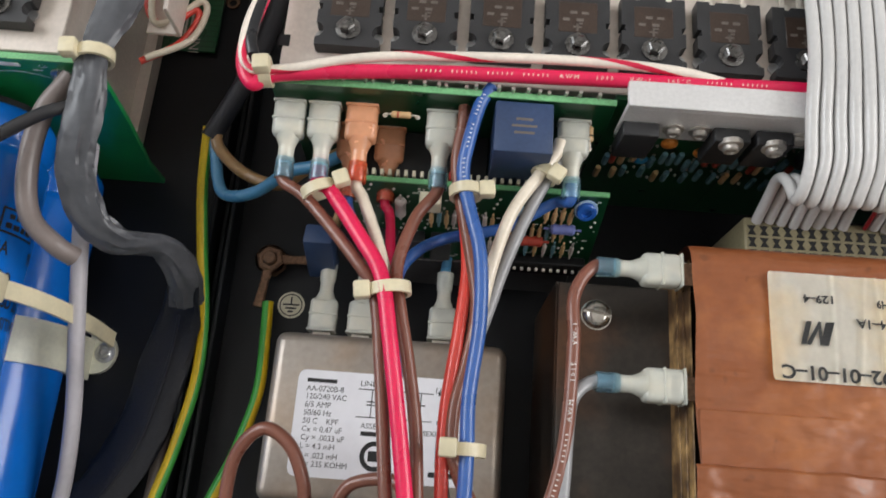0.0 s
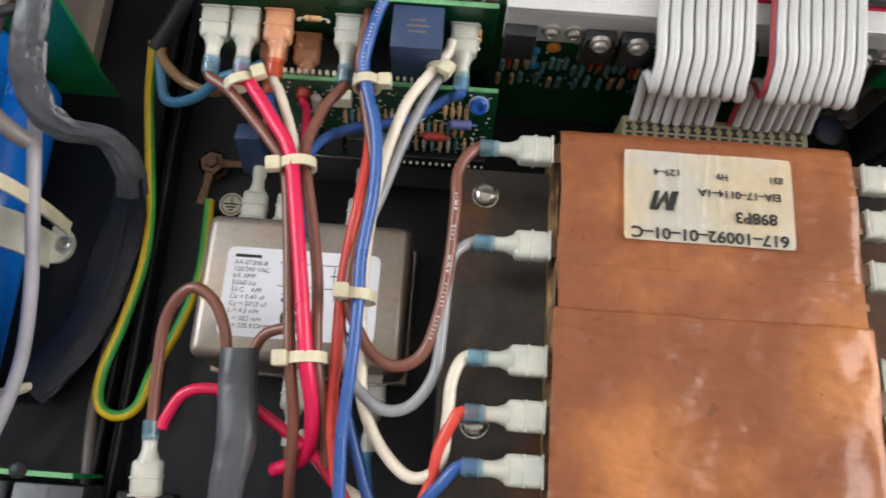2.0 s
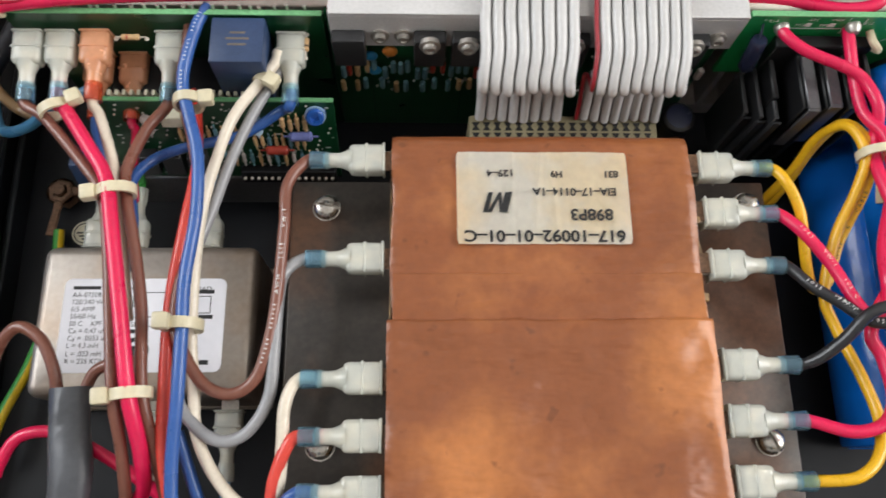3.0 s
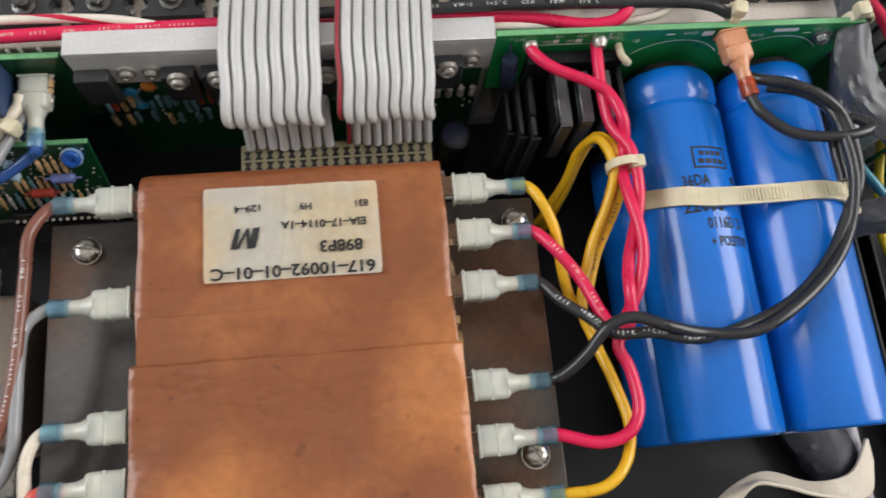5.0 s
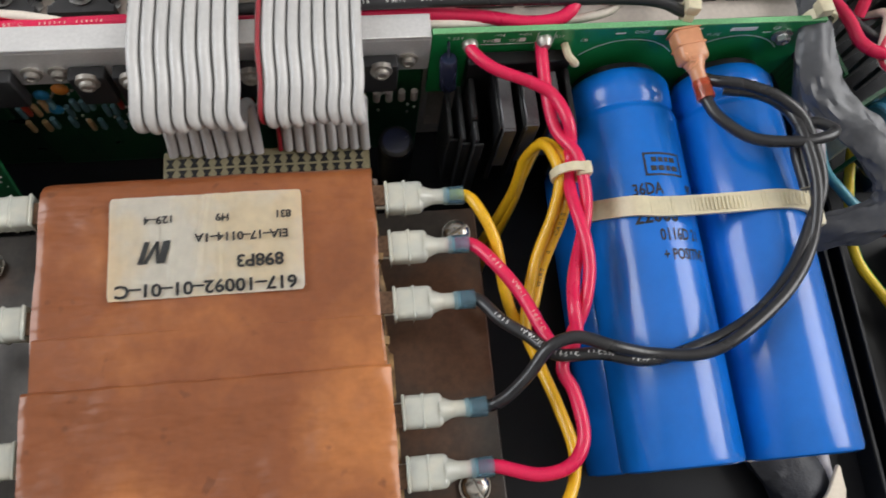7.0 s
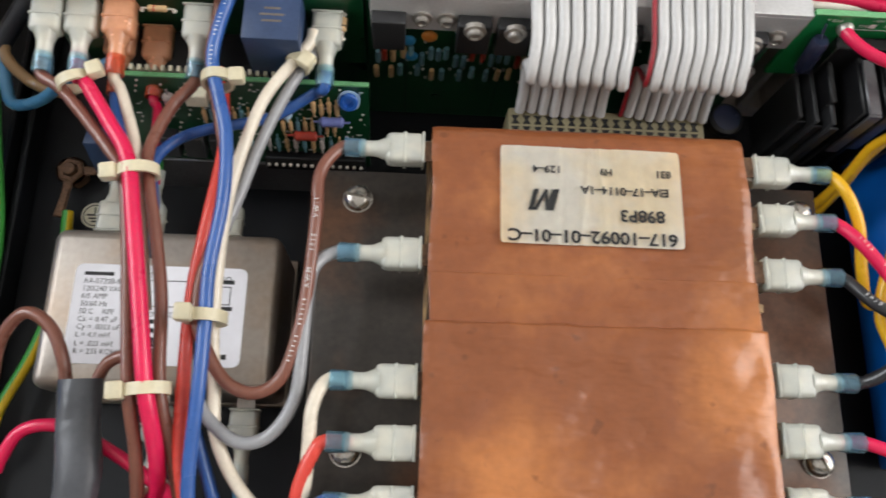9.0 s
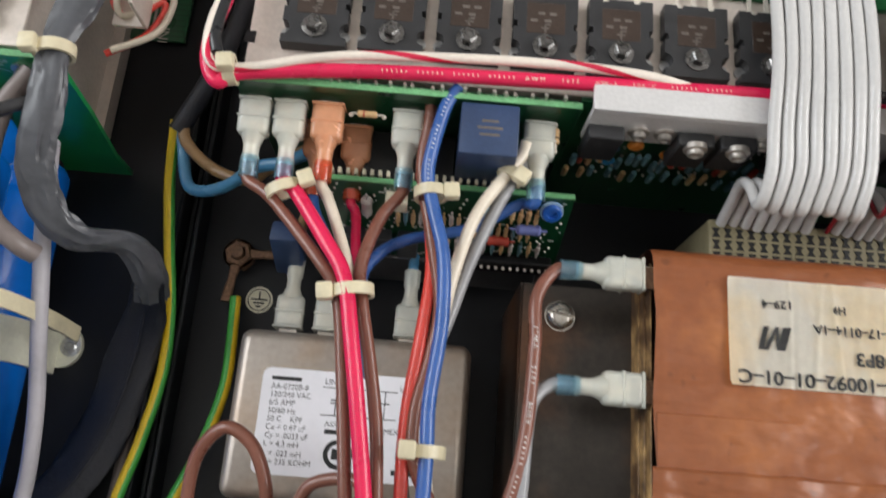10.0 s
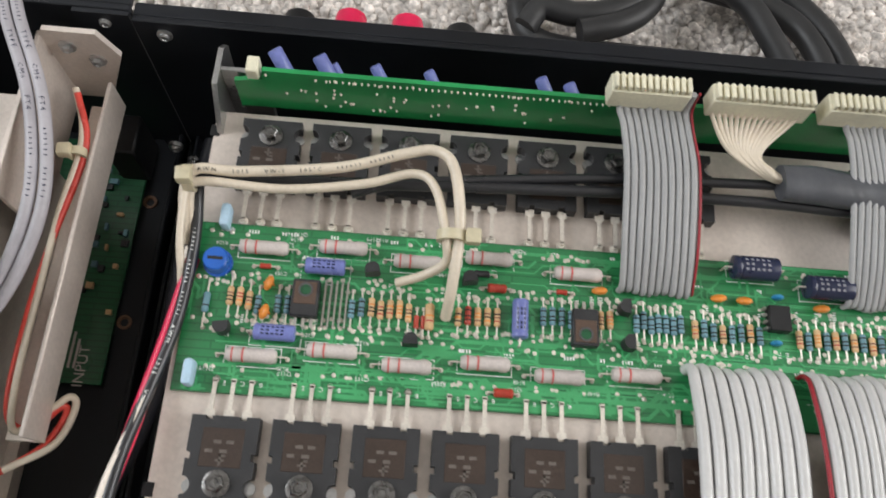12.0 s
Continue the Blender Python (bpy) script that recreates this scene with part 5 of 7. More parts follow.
lettering("ASSEMBLED", (-21, 18.0, 41.75), 2.4, "ink", flab)
lettering("MEXICO", (-4, 17.0, 41.75), 2.4, "ink", flab)
bm = bmesh.new()
box(bm, -45.5, -36, 30.6, 31.8, 41.7, 41.75)
for a in ((-29, -5, 29.3, 29.6), (-29, -5, 20.6, 20.9), (-24.6, -24.3, 20.8, 29.4), (-21.4, -21.1, 20.8, 29.4), (-26, -23, 25.4, 25.8), (-26, -23, 24.4, 24.8), (-2.5, 2.5, 21.9, 22.2), (-2.5, 2.5, 27.9, 28.2), (-2.5, -2.2, 21.9, 28.2), (2.2, 2.5, 21.9, 28.2), (-3.4, 3.4, 29.0, 30.4), (-3.4, 3.4, 20.0, 21.4), (-9, -8.7, 20.8, 29.4), (-10.3, -7.3, 25.4, 25.8), (-27, -21, 15.0, 16.4), (-5, 3, 4.0, 5.6)):
    box(bm, *a, 41.7, 41.76)
lathe(bm, (-22, 9.0, 41.7), (0, 0, 1), [(4.6, 0), (4.6, 0.05), (3.1, 0.05), (3.1, 0)], 28, caps=False)
box(bm, -24, -20.5, 7.4, 10.6, 41.7, 41.76)
part("print", bm, "ink", flab, "black circuit diagram and round mark", smooth=False)

ZC = 26
for x, y, w in ((-45.5, 47, (0, 1, 0)), (-32, 47, (0, 1, 0)), (-4, 47, (0, 1, 0)), (-20.5, -7, (0, -1, 0)), (8, -7, (0, -1, 0))):
    col = {-45.5: "tan", -32: "green", -4: "light_blue", -20.5: "brown", 8: "light_blue"}[x]
    s = w[1]
    end = [(x, y + s * 30, ZC), (x + (2 if s > 0 else 1), y + s * 42, ZC + (8 if s > 0 else -4)), (x + (8 if s > 0 else 2), y + s * 52, ZC + (14 if s > 0 else -8))]
    wire(col + " insulated wire plugged onto the mains filter", col, end, 1.8, ((x, y + s * 3, ZC), w, "nylon", "nylon"))

# earth stud with ring lug and marker
st = thing("earth_stud", "copper ring lug on an earth stud with a nut", "earth stud", (-72, 82, 0))
bm = bmesh.new()
lathe(bm, (-71.5, 81, 0), (0, 0, 1), [(5.4, 0), (5.4, 7), (4.6, 7.6), (3.2, 7.6), (3.0, 6)], 6)
lathe(bm, (-71.5, 81, 0), (0, 0, 1), [(2.6, 0), (2.6, 9), (2.2, 9.4)], 14)
part("nut", bm, "rust", st)
for d in ((0.95, 0.05, 0), (-0.12, -1, 0)):
    bm = bmesh.new()
    v = Vector(d).normalized()
    lathe(bm, (-71.5, 81, 5.4), (0, 0, 1), [(5.9, 0), (5.9, 1.0)], 18)
    c = Vector((-71.5, 81, 5.9))
    tube(bm, [c + v * 4, c + v * 9, c + v * 19], [2.3, 1.6, 2.0], 8, 3, 0.5)
    part("lug", bm, "rust", st)
mk = thing("earth_marker", "round cream earth symbol sticker on the black floor", "sticker", (-63, 66, 0))
bm = bmesh.new()
lathe(bm, (-62.5, 65, 0), (0, 0, 1), [(5.2, 0), (5.2, 0.3)], 28)
part("disc", bm, "cream", mk)
bm = bmesh.new()
lathe(bm, (-62.5, 65, 0.28), (0, 0, 1), [(4.4, 0), (4.4, 0.06), (4.0, 0.06), (4.0, 0)], 28, caps=False)
for y, w in ((64.8, 3.2), (63.4, 2.1), (62.1, 1.0)):
    box(bm, -62.5 - w, -62.5 + w, y, y + 0.7, 0.3, 0.36)
box(bm, -62.8, -62.2, 65, 68.2, 0.3, 0.36)
part("symbol", bm, "ink", mk, smooth=False)

# ---- bundles of wire to the output board and the transformer ----
DOWN = (0, -1, -0.13)
LEFT, RIGHT = (-1, 0, 0), (1, 0, 0)


def left_tap(y):
    return ((64.2, y, 75.4), LEFT)


def right_tap(y):
    return ((167.0, y, 75.4), RIGHT)


wire("brown insulated wire in the main bundle", "brown", [(-47, 80, 75), (-30, 61, 79), (-23.5, 51, 79), (-20, 31, 78), (-17.5, 13, 78), (-14.5, -10, 77), (-12.5, -25, 71), (-13, -40, 61), (-14, -52, 52)], 1.9, ((-55.3, 111, 76.5), DOWN))
wire("thick magenta-red wire in the main bundle", "red", [(-40.5, 83, 77), (-29, 67, 81), (-22, 56, 82.5), (-18, 39, 83), (-13, 13, 82), (-9, -10, 80), (-6.5, -27, 71), (-9, -38, 60), (-20, -43, 52)], 2.3, ((-44.6, 111, 76.5), DOWN))
wire("white wire from an orange connector", "white", [(-30.5, 82, 73), (-25, 69, 75), (-21, 57, 76), (-18.5, 40, 74), (-14, 13, 73)], 1.8, ((-33, 111, 77), DOWN, "nylon_orange", "sleeve_red"))
wire("brown insulated wire in the main bundle", "brown", [(-14, 77, 74), (-18, 61, 77), (-16.5, 50, 77.5), (-12.5, 33, 76.5), (-9, 15, 76), (-6.5, -9, 76), (-3, -27, 68), (-2, -40, 58)], 1.9, ((-8.4, 111, 76.5), DOWN))
wire("dark red wire from a lower connector", "red", [(-23, 82, 60), (-21, 66, 64), (-18, 54, 68)], 1.6, ((-25, 111, 63), DOWN, "nylon_orange", "sleeve_red"))
wire("blue wire from a lower orange connector", "blue", [(-35, 80, 62), (-27, 66, 66), (-21, 54, 70), (-18, 40, 70)], 1.8, ((-37, 111, 64), DOWN, "nylon_orange", "sleeve_red"))
wire("coral red wire running down beside the blue wire", "coral", [(-10, 114, 56), (-7, 105, 56), (-2, 91, 64), (2.2, 66, 71), (1, 44, 74), (-1, 25, 74), (-1.4, 11, 74), (-0.8, -8, 74), (-0.6, -27, 70), (3, -48, 64), (6, -62, 60)], 1.9)
wire("dark blue printed wire in the second bundle", "blue", [(6, 116, 86), (2.6, 110, 85), (-0.2, 97, 84.5), (-1, 88, 83), (1.5, 78, 82), (5.4, 64, 82), (6.4, 45, 81.5), (4.6, 24, 81), (5.0, 9, 81), (4.8, -8, 79), (3.4, -30, 74), (4, -48, 70), (5, -62, 66)], 2.0, prints=(("~ ~ ~", 4, "white_ink", 0.0, False),))
wire("brown wire from the output board to the transformer", "brown", [(-2, 116, 80), (-2, 106, 79), (-3, 92, 78), (1.5, 72, 76), (5.5, 52, 74), (3.6, 35, 74), (1, 22, 75), (1.2, 10, 75), (5, 1, 74), (11, -7, 73), (19, -9.5, 73), (26, -5, 74), (30, 7, 76), (32, 22, 77.5), (33, 42, 78), (33.2, 56, 77)], 1.9, None, (*left_tap(65.3),), prints=(("~ ~ AWM 1015 VW-1", 150, "white_ink", 0.0, False),))
wire("white wire looping to the transformer", "white", [(28, 104, 78), (27, 100, 77), (22.5, 93, 77), (14.5, 80, 77), (9.5, 64, 76), (6.5, 47, 76), (5, 27, 73), (5.2, 7, 71), (6.8, -6, 70), (8, -20, 68), (14, -32.5, 67), (23, -41.5, 68), (30, -41.5, 70), (34, -36, 72), (35, -24, 74.5), (35.5, -13, 76)], 1.9, None, (*left_tap(-5.5),))
wire("grey wire looping to the transformer", "grey", [(30, 104, 75), (29, 100, 74), (25, 93, 74), (19, 80, 74), (13, 64, 73), (8, 47, 72), (0, 23, 71), (-1.4, 7, 71), (1.6, -9, 70), (8, -18.5, 70), (16, -23, 70), (24, -20.5, 71), (30, -11, 73), (31.3, 2, 75), (32, 18, 76.5), (33.5, 27, 76.5)], 1.9, None, (*left_tap(31.8),))
wire("thin blue wire crossing behind the bundles", "blue", [(28, 88, 66), (14, 80, 63), (-5, 74, 65), (-14, 67, 69), (-18, 58, 72), (-16, 44, 72)], 1.8, ((32, 111, 76.5), DOWN))
wire("coral red wire to the transformer", "coral", [(3, -48, 58), (12, -60, 60), (24, -58, 66), (31, -44, 70), (33, -34, 73), (36, -26, 75)], 2.0, None, (*left_tap(-22.3),))
wire("dark blue wire to the transformer", "blue", [(2, -20, 66), (8, -38, 62), (14, -52, 60), (24, -54, 66), (33, -45, 73)], 1.9, None, (*left_tap(-38.2),))
wire("light blue wire below the bundles", "light_blue", [(-30, 66, 46), (-24, 60, 56), (-19, 52, 66), (-15, 30, 70)], 1.8)
cable_tie((-19.5, 52.5, 79.5), (0.15, -1, 0), 6.2, 5.0, 3.4, (1.0, 0.35))
cable_tie((4.2, 10.5, 77.5), (0, -1, 0), 6.0, 6.0, 3.4, (0.6, 0.9))
cable_tie((-9.4, -9.8, 77), (0.1, -1, 0), 6.4, 5.0, 3.4, (1.0, 0.4))
cable_tie((-43.5, 82.5, 76.5), (0.45, -1, 0), 5.0, 3.6, 3.2, (-1.15, 0.5))
cable_tie((0.2, 84, 79), (0.1, -1, 0), 4.6, 5.2, 3.2, (-1, 0.3))
cable_tie((24, 93.5, 75.5), (-0.6, -1, 0), 3.8, 3.4, 3.2, (-0.6, 0.8), "yellowed nylon cable tie round two wires")

# green and yellow earth wire, blue and brown mains wires out of a black sleeve
wire("green and yellow earth wire looping over the chassis floor", "earth", [(-95, 122, 33), (-95.5, 116, 30), (-97, 102, 22), (-95, 80, 16), (-91, 56, 14), (-89.5, 33, 14), (-93, 8, 14), (-97, -12, 15), (-95.5, -24, 15), (-88.5, -27.5, 14), (-82, -23, 13), (-79.5, -10, 11), (-73, 9, 9), (-68.5, 30, 8), (-69, 50, 7), (-70, 64, 6.5)], 2.1)
wire("light blue mains wire out of a black sleeve", "light_blue", [(-93, 122, 32), (-92, 114, 30), (-87, 98, 29), (-74, 97, 34), (-61, 102, 43), (-50, 103, 48), (-40, 108, 50)], 2.2)
wire("tan brown mains wire out of a black sleeve", "tan", [(-92, 122, 33), (-90, 114, 32), (-80, 106, 29), (-66, 101, 33), (-56, 105, 39), (-44, 110, 44)], 2.2)
ob = thing("mains_cable", "black mains cable sleeve along the heat sink", "cable", (-80, 150, 38))
bm = bmesh.new()
tube(bm, [(-70, 262, 46), (-73, 215, 44), (-74, 174, 41), (-82, 142, 38), (-94, 118, 32)], 3.6, 12, 7)
part("sleeve", bm, "tape_black", ob)

# brown loop, red wires and the black sleeve in front of the filter
wire("brown wire looping from a double connector into a black sleeve", "brown", [(-63.5, -16, 50), (-62, 4, 55), (-54, 13.5, 60), (-45.5, 10, 61), (-40.5, 1, 60), (-39, -8, 58), (-37, -30, 56)], 2.0, ((-62, -54, 45), (-0.06, 1, 0.08)))
wire("short brown loop into the black sleeve", "brown", [(-31, -10, 57), (-30, -5, 58), (-26.5, 0, 60), (-18, 2, 63), (-12, 0, 66), (-10, -12, 70)], 1.9)
wire("magenta-red wire arching behind the sleeve", "red", [(-60, -32, 47), (-58.5, -28, 48), (-54, -21, 50), (-47, -18.5, 51), (-38, -19.5, 51), (-25, -26, 51), (-14, -33, 50), (-7, -38, 50), (0, -46, 50)], 2.0)
wire("white wire behind the bundle end", "cream", [(-14, -30, 48), (-8, -38, 46), (-2, -44, 44), (8, -50, 42)], 1.8)
ob = thing("cable_sleeve", "black heat-shrink sleeve hanging over the filter", "cable sleeve", (-33, -20, 57))
bm = bmesh.new()
tube(bm, [(-34.5, -5.5, 59), (-33.5, -20, 58), (-32, -33, 57), (-33.5, -50, 55), (-34, -70, 50)], [6.6, 6.4, 6.7, 5.6, 5.4], 18, 8, 0.62, 0.08)
part("tube", bm, "tape_grey", ob)
ob = thing("switch", "black mains switch block with a spade tab", "switch", (-64, -62, 20))
bm = bmesh.new()
box(bm, -78, -50, -78, -57, 0.2, 40, 1.0, 2)
part("body", bm, "black_plastic", ob)
bm = bmesh.new()
box(bm, -65, -59, -60, -53, 44, 45)
box(bm, -72, -66, -58, -53, 36, 44, 0.4, 1)
box(bm, -58, -53, -58, -53, 36, 44, 0.4, 1)
part("tab_guard", bm, "black_plastic", ob)

# ---- wires on the transformer's other side ----
wire("yellow wire from the transformer to the rectifier", "yellow", [(196, 57, 77), (200, 47, 75), (202, 33, 70), (205, 24.5, 66), (210, 26, 66), (215, 40, 69), (222, 54, 75), (225, 65, 79), (223, 74, 79), (219, 80, 74), (216.5, 78, 60), (213.5, 71, 46), (209, 64, 30), (206, 60, 12), (205, 58, 2)], 1.8, (*right_tap(63),), prints=(("WIRE & CABLE", 66, "ink", 0.0, False),))
wire("yellow wire from the lower transformer tab", "yellow", [(204, -35.5, 77), (212, -29, 76), (216, -18, 72), (214, -5, 70), (210, 11, 67), (207.5, 22, 68), (212, 40, 72), (219, 55, 77), (221.5, 66, 81), (219, 77.5, 78), (215.5, 79, 65), (213, 73, 50), (207, 66, 32), (203, 63, 12), (202, 62, 2)], 1.8, (*right_tap(-36.5),))
def twist(s):
    """One of two strands wound loosely round each other up to the tie."""
    out = []
    for k in range(9):
        y = 22 + k * 6.2
        turn = math.pi * (73 - y) / 29
        mid = 220.5 + 5.6 * math.sin(min(1.0, (y - 22) / 34) * math.pi / 2)
        out.append((mid + s * 2.3 * math.sin(turn), y, 82.5 + s * 2.0 * math.cos(turn)))
    return out


wire("magenta-red wire from the transformer", "red", [(198, 40, 78), (205, 29, 79), (210.5, 15, 81), (215, 9.5, 82), (219, 15, 82), *twist(1), (222, 80, 83), (220.5, 92, 84), (220.5, 104, 85), (221, 112, 85)], 2.0, (*right_tap(47),), prints=(("1015 VW-1 105\u00b0C", 16, "wire_white", 0.0, False),))
wire("magenta-red wire twisted up to the capacitor board", "red", [(204, -22.5, 77.5), (213.5, -20.5, 78), (218, -13, 78), (217, -1, 78), (214.5, 6, 78), (217.5, 14, 79), *twist(-1), (225.5, 80, 86), (222, 90, 86.5), (216, 94.5, 87), (204, 100.5, 87), (198, 107, 86.5), (197.5, 112, 86)], 2.0, (*right_tap(-19),))
wire("black printed wire from the transformer to the capacitors", "black", [(198, 22, 78.5), (205, 16, 81), (212, 9.5, 84), (224, 8.5, 86), (238, 5.5, 86), (257, 9.5, 84.5), (273, 16.5, 84), (288, 29, 82.5), (296.5, 43, 85), (302, 56, 88), (300.5, 75, 89.5), (293, 83, 91.5), (283, 88.5, 91), (275, 92, 88), (272, 96, 84)], 1.9, (*right_tap(29.5),), prints=(("1015 VW-1 105\u00b0C CSA TEW 105\u00b0C", 16, "white_ink", 0.0, False), ("E132625 ~ ~ ~", 142, "white_ink", 0.2, True)))
wire("black wire twisted over the capacitors", "black", [(197, -0.5, 79), (203, 4.5, 84), (209, 11, 88.5), (217, 13, 90), (227, 9.5, 90), (239, 7.0, 87), (254, 6.0, 87), (267, 11, 87.5), (284.5, 23, 85.5), (295.5, 36.5, 84.5), (299, 53, 89), (298.5, 69, 90), (296.5, 80, 88.5), (288, 86, 89), (278, 90, 86)], 1.9, (*right_tap(-2.2),))
wire("black wire looping from an orange connector", "black", [(274.5, 79, 87), (283, 71, 88.5), (297, 68.5, 90), (307, 70, 90), (310, 73, 88.5), (304, 76, 87), (299, 70, 84), (300, 56, 82)], 1.9, ((267.5, 110.5, 88.5), (0.16, -1, -0.08), "nylon_orange", "sleeve_red"))
cable_tie((224.2, 65.5, 82), (0.05, -1, 0), 5.6, 5.6, 2.8, (-0.6, 0.3))


# ---- large capacitors and their board ----
def bent_text(text, x, y, z, r, arc, size, parent, mat="ink", width=1.0):
    """Lettering that follows a horizontal cylinder; arc: millimetres round from its top line."""
    c = bpy.data.curves.new("print", "FONT")
    c.body, c.size, c.resolution_u, c.offset = text, size, 2, size * 0.022
    tmp = bpy.data.objects.new("print", c)
    scene.collection.objects.link(tmp)
    bpy.context.view_layer.update()
    me = bpy.data.meshes.new_from_object(tmp.evaluated_get(bpy.context.evaluated_depsgraph_get()))
    bpy.data.objects.remove(tmp)
    bm = bmesh.new()
    bm.from_mesh(me)
    bmesh.ops.triangulate(bm, faces=bm.faces[:])
    bmesh.ops.subdivide_edges(bm, edges=[e for e in bm.edges if e.calc_length() > 1.2], cuts=2)
    for v in bm.verts:
        a = (arc + v.co.x * width) / r
        v.co = Vector((x + (r + 0.12) * math.sin(a), y + v.co.y, z + (r + 0.12) * math.cos(a))) * MM
    return part("print", bm, mat, parent, "black printed rating", smooth=False)


def big_capacitor(x, z, y0=-25.0, y1=105.0, r=18.6, printed=True):
    ob = thing("capacitor", "large blue sleeved electrolytic capacitor lying on its side", "capacitor", (x, y0, z), "large capacitors")
    bm = bmesh.new()
    n = y1 - y0
    lathe(bm, (x, y0, z), (0, 1, 0), [(r - 2.6, 0.4), (r - 1.8, 0), (r - 0.5, 0.5), (r, 1.8), (r, n - 17), (r - 0.4, n - 15.5), (r - 1.3, n - 14.3), (r - 1.3, n - 13.2), (r - 0.5, n - 12), (r - 0.3, n - 4), (r - 1.6, n - 1.2), (r - 3.4, n)], 64)
    part("sleeve", bm, "cap_blue", ob)
    bm = bmesh.new()
    lathe(bm, (x, y0, z), (0, 1, 0), [(r - 2.4, 0.6), (r - 2.4, 0.9)], 40)
    part("end_disc", bm, "black_plastic", ob)
    bm = bmesh.new()
    lathe(bm, (x, y1 - 1, z), (0, 1, 0), [(r - 3.6, 0), (r - 3.6, 3.0)], 40)
    part("terminal_disc", bm, "black_plastic", ob)
    if printed:
        for text, y, arc, size, w in (("36DA", 57.8, -7, 5.6, 0.72), ("95", 57.8, 12.5, 5.6, 0.72), ("22000", 48.5, -8, 6.4, 0.9), ("0116D 21", 42.5, -1, 5.4, 0.7), ("+ POSITIVE", 36.2, -1, 5.0, 0.66)):
            bent_text(text, x, y, z, r, arc, size, ob, width=w)
        # the maker's mark as a plain double frame
        bm = bmesh.new()
        for a0, a1, b0, b1 in ((-2, 12, 64, 64.7), (-2, 12, 71.3, 72), (-2, -1.3, 64, 72), (11.3, 12, 64, 72), (0.6, 2.4, 68.7, 70.3), (3, 4.6, 68.7, 70.3), (5.2, 6.6, 68.7, 70.3), (7.2, 9.4, 68.7, 70.3), (0, 2, 65.7, 67.4), (2.6, 4.8, 65.7, 67.4), (5.4, 7, 65.7, 67.4), (7.6, 10, 65.7, 67.4)):
            steps = 8
            for k in range(steps):
                p, q = (a0 + (a1 - a0) * k / steps) / r, (a0 + (a1 - a0) * (k + 1) / steps) / r
                vs = [bm.verts.new(Vector((x + (r + 0.12) * math.sin(w), yy, z + (r + 0.12) * math.cos(w))) * MM) for w, yy in ((p, b0), (q, b0), (q, b1), (p, b1))]
                bm.faces.new(vs)
        part("maker_mark", bm, "ink", ob, "plain black framed mark", smooth=False)
    return ob


caps = [big_capacitor(251.5, 61.5), big_capacitor(289.5, 61.5, printed=False), big_capacitor(251.5, 21.5, printed=False), big_capacitor(289.5, 21.5, printed=False)]


def strap(pts, width, thick, parent, name="strap", mat="tie"):
    """A flat strap along points in a plane of one y."""
    bm = bmesh.new()
    path = smooth_path(pts, 8)
    rings = []
    for i, p in enumerate(path):
        d = (path[min(i + 1, len(path) - 1)] - path[max(i - 1, 0)]).normalized()
        w = Vector((0, 1, 0))
        w = (w - d * w.dot(d)).normalized()
        nrm = d.cross(w)
        rings.append([bm.verts.new((p + w * a * width / 2 + nrm * b * thick / 2) * MM) for a, b in ((-1, -1), (1, -1), (1, 1), (-1, 1))])
    for a, b in zip(rings, rings[1:]):
        for k in range(4):
            bm.faces.new((a[k], a[(k + 1) % 4], b[(k + 1) % 4], b[k]))
    bm.faces.new(rings[0][::-1])
    bm.faces.new(rings[-1])
    return part(name, bm, mat, parent, smooth=False)


tie = thing("capacitor_strap", "long natural nylon cable tie round two blue capacitors", "cable tie", (270, 53, 80))
strap([(232.6, 57.5, 66), (236, 56, 73), (244, 54.2, 80), (252, 53, 81.2), (262, 53, 80.6), (271, 53.2, 80.2), (281, 53.2, 80.6), (290, 53.2, 81.2), (299, 53, 79), (306, 52.5, 73), (309.2, 52.5, 62)], 6.4, 1.3, tie)
bm = bmesh.new()
box(bm, 306.5, 313.5, 47.5, 57, 60, 69, 1.2, 2)
part("tie_head", bm, "tie", tie)
bm = bmesh.new()
for k in range(46):
    x = 246 + k * 1.3
    zt = 81.9 if abs(x - 252) < 4 or abs(x - 290) < 6 else 81.35
    box(bm, x, x + 0.6, 50.9, 55.3, zt - 0.3, zt + 0.02)
part("strap_teeth", bm, "tie", tie)

cb = thing("capacitor_board", "bright green circuit board carrying the large blue capacitors", "circuit board", (250, 111, 20))
bm = bmesh.new()
prism(bm, [(185.3, 91.5), (316, 91.5), (316, 88), (313, 56), (308, 20), (308, 3), (236, 3), (236, 56), (185.3, 56)], 110.4, 112.2, "y")
part("board", bm, "board_plain", cb)
bm = bmesh.new()
box(bm, 185.3, 316, 110.3, 112.3, 91.4, 92.0)
part("board_edge", bm, "board_edge", cb, smooth=False)
bm = bmesh.new()
for x, z, w, h in ((245, 88.5, 3, 0.3), (284, 88.5, 9, 0.9), (268, 89.5, 6, 0.25)):
    box(bm, x, x + w, 110.3, 110.42, z - h, z + h)
part("silkscreen", bm, "white_ink", cb, smooth=False)
bm = bmesh.new()
for x, r in ((251.5, 20.6), (289.5, 20.6)):
    n = 26
    for k in range(n):
        a0, a1 = radians(-50 + 100 * k / n), radians(-50 + 100 * (k + 1) / n)
        quad = [(x + q * math.sin(a), 61.5 + q * math.cos(a) * 1.12) for q, a in ((r, a0), (r, a1), (r + 0.35, a1), (r + 0.35, a0))]
        bm.faces.new([bm.verts.new(Vector((u, 110.33, v)) * MM) for u, v in quad])
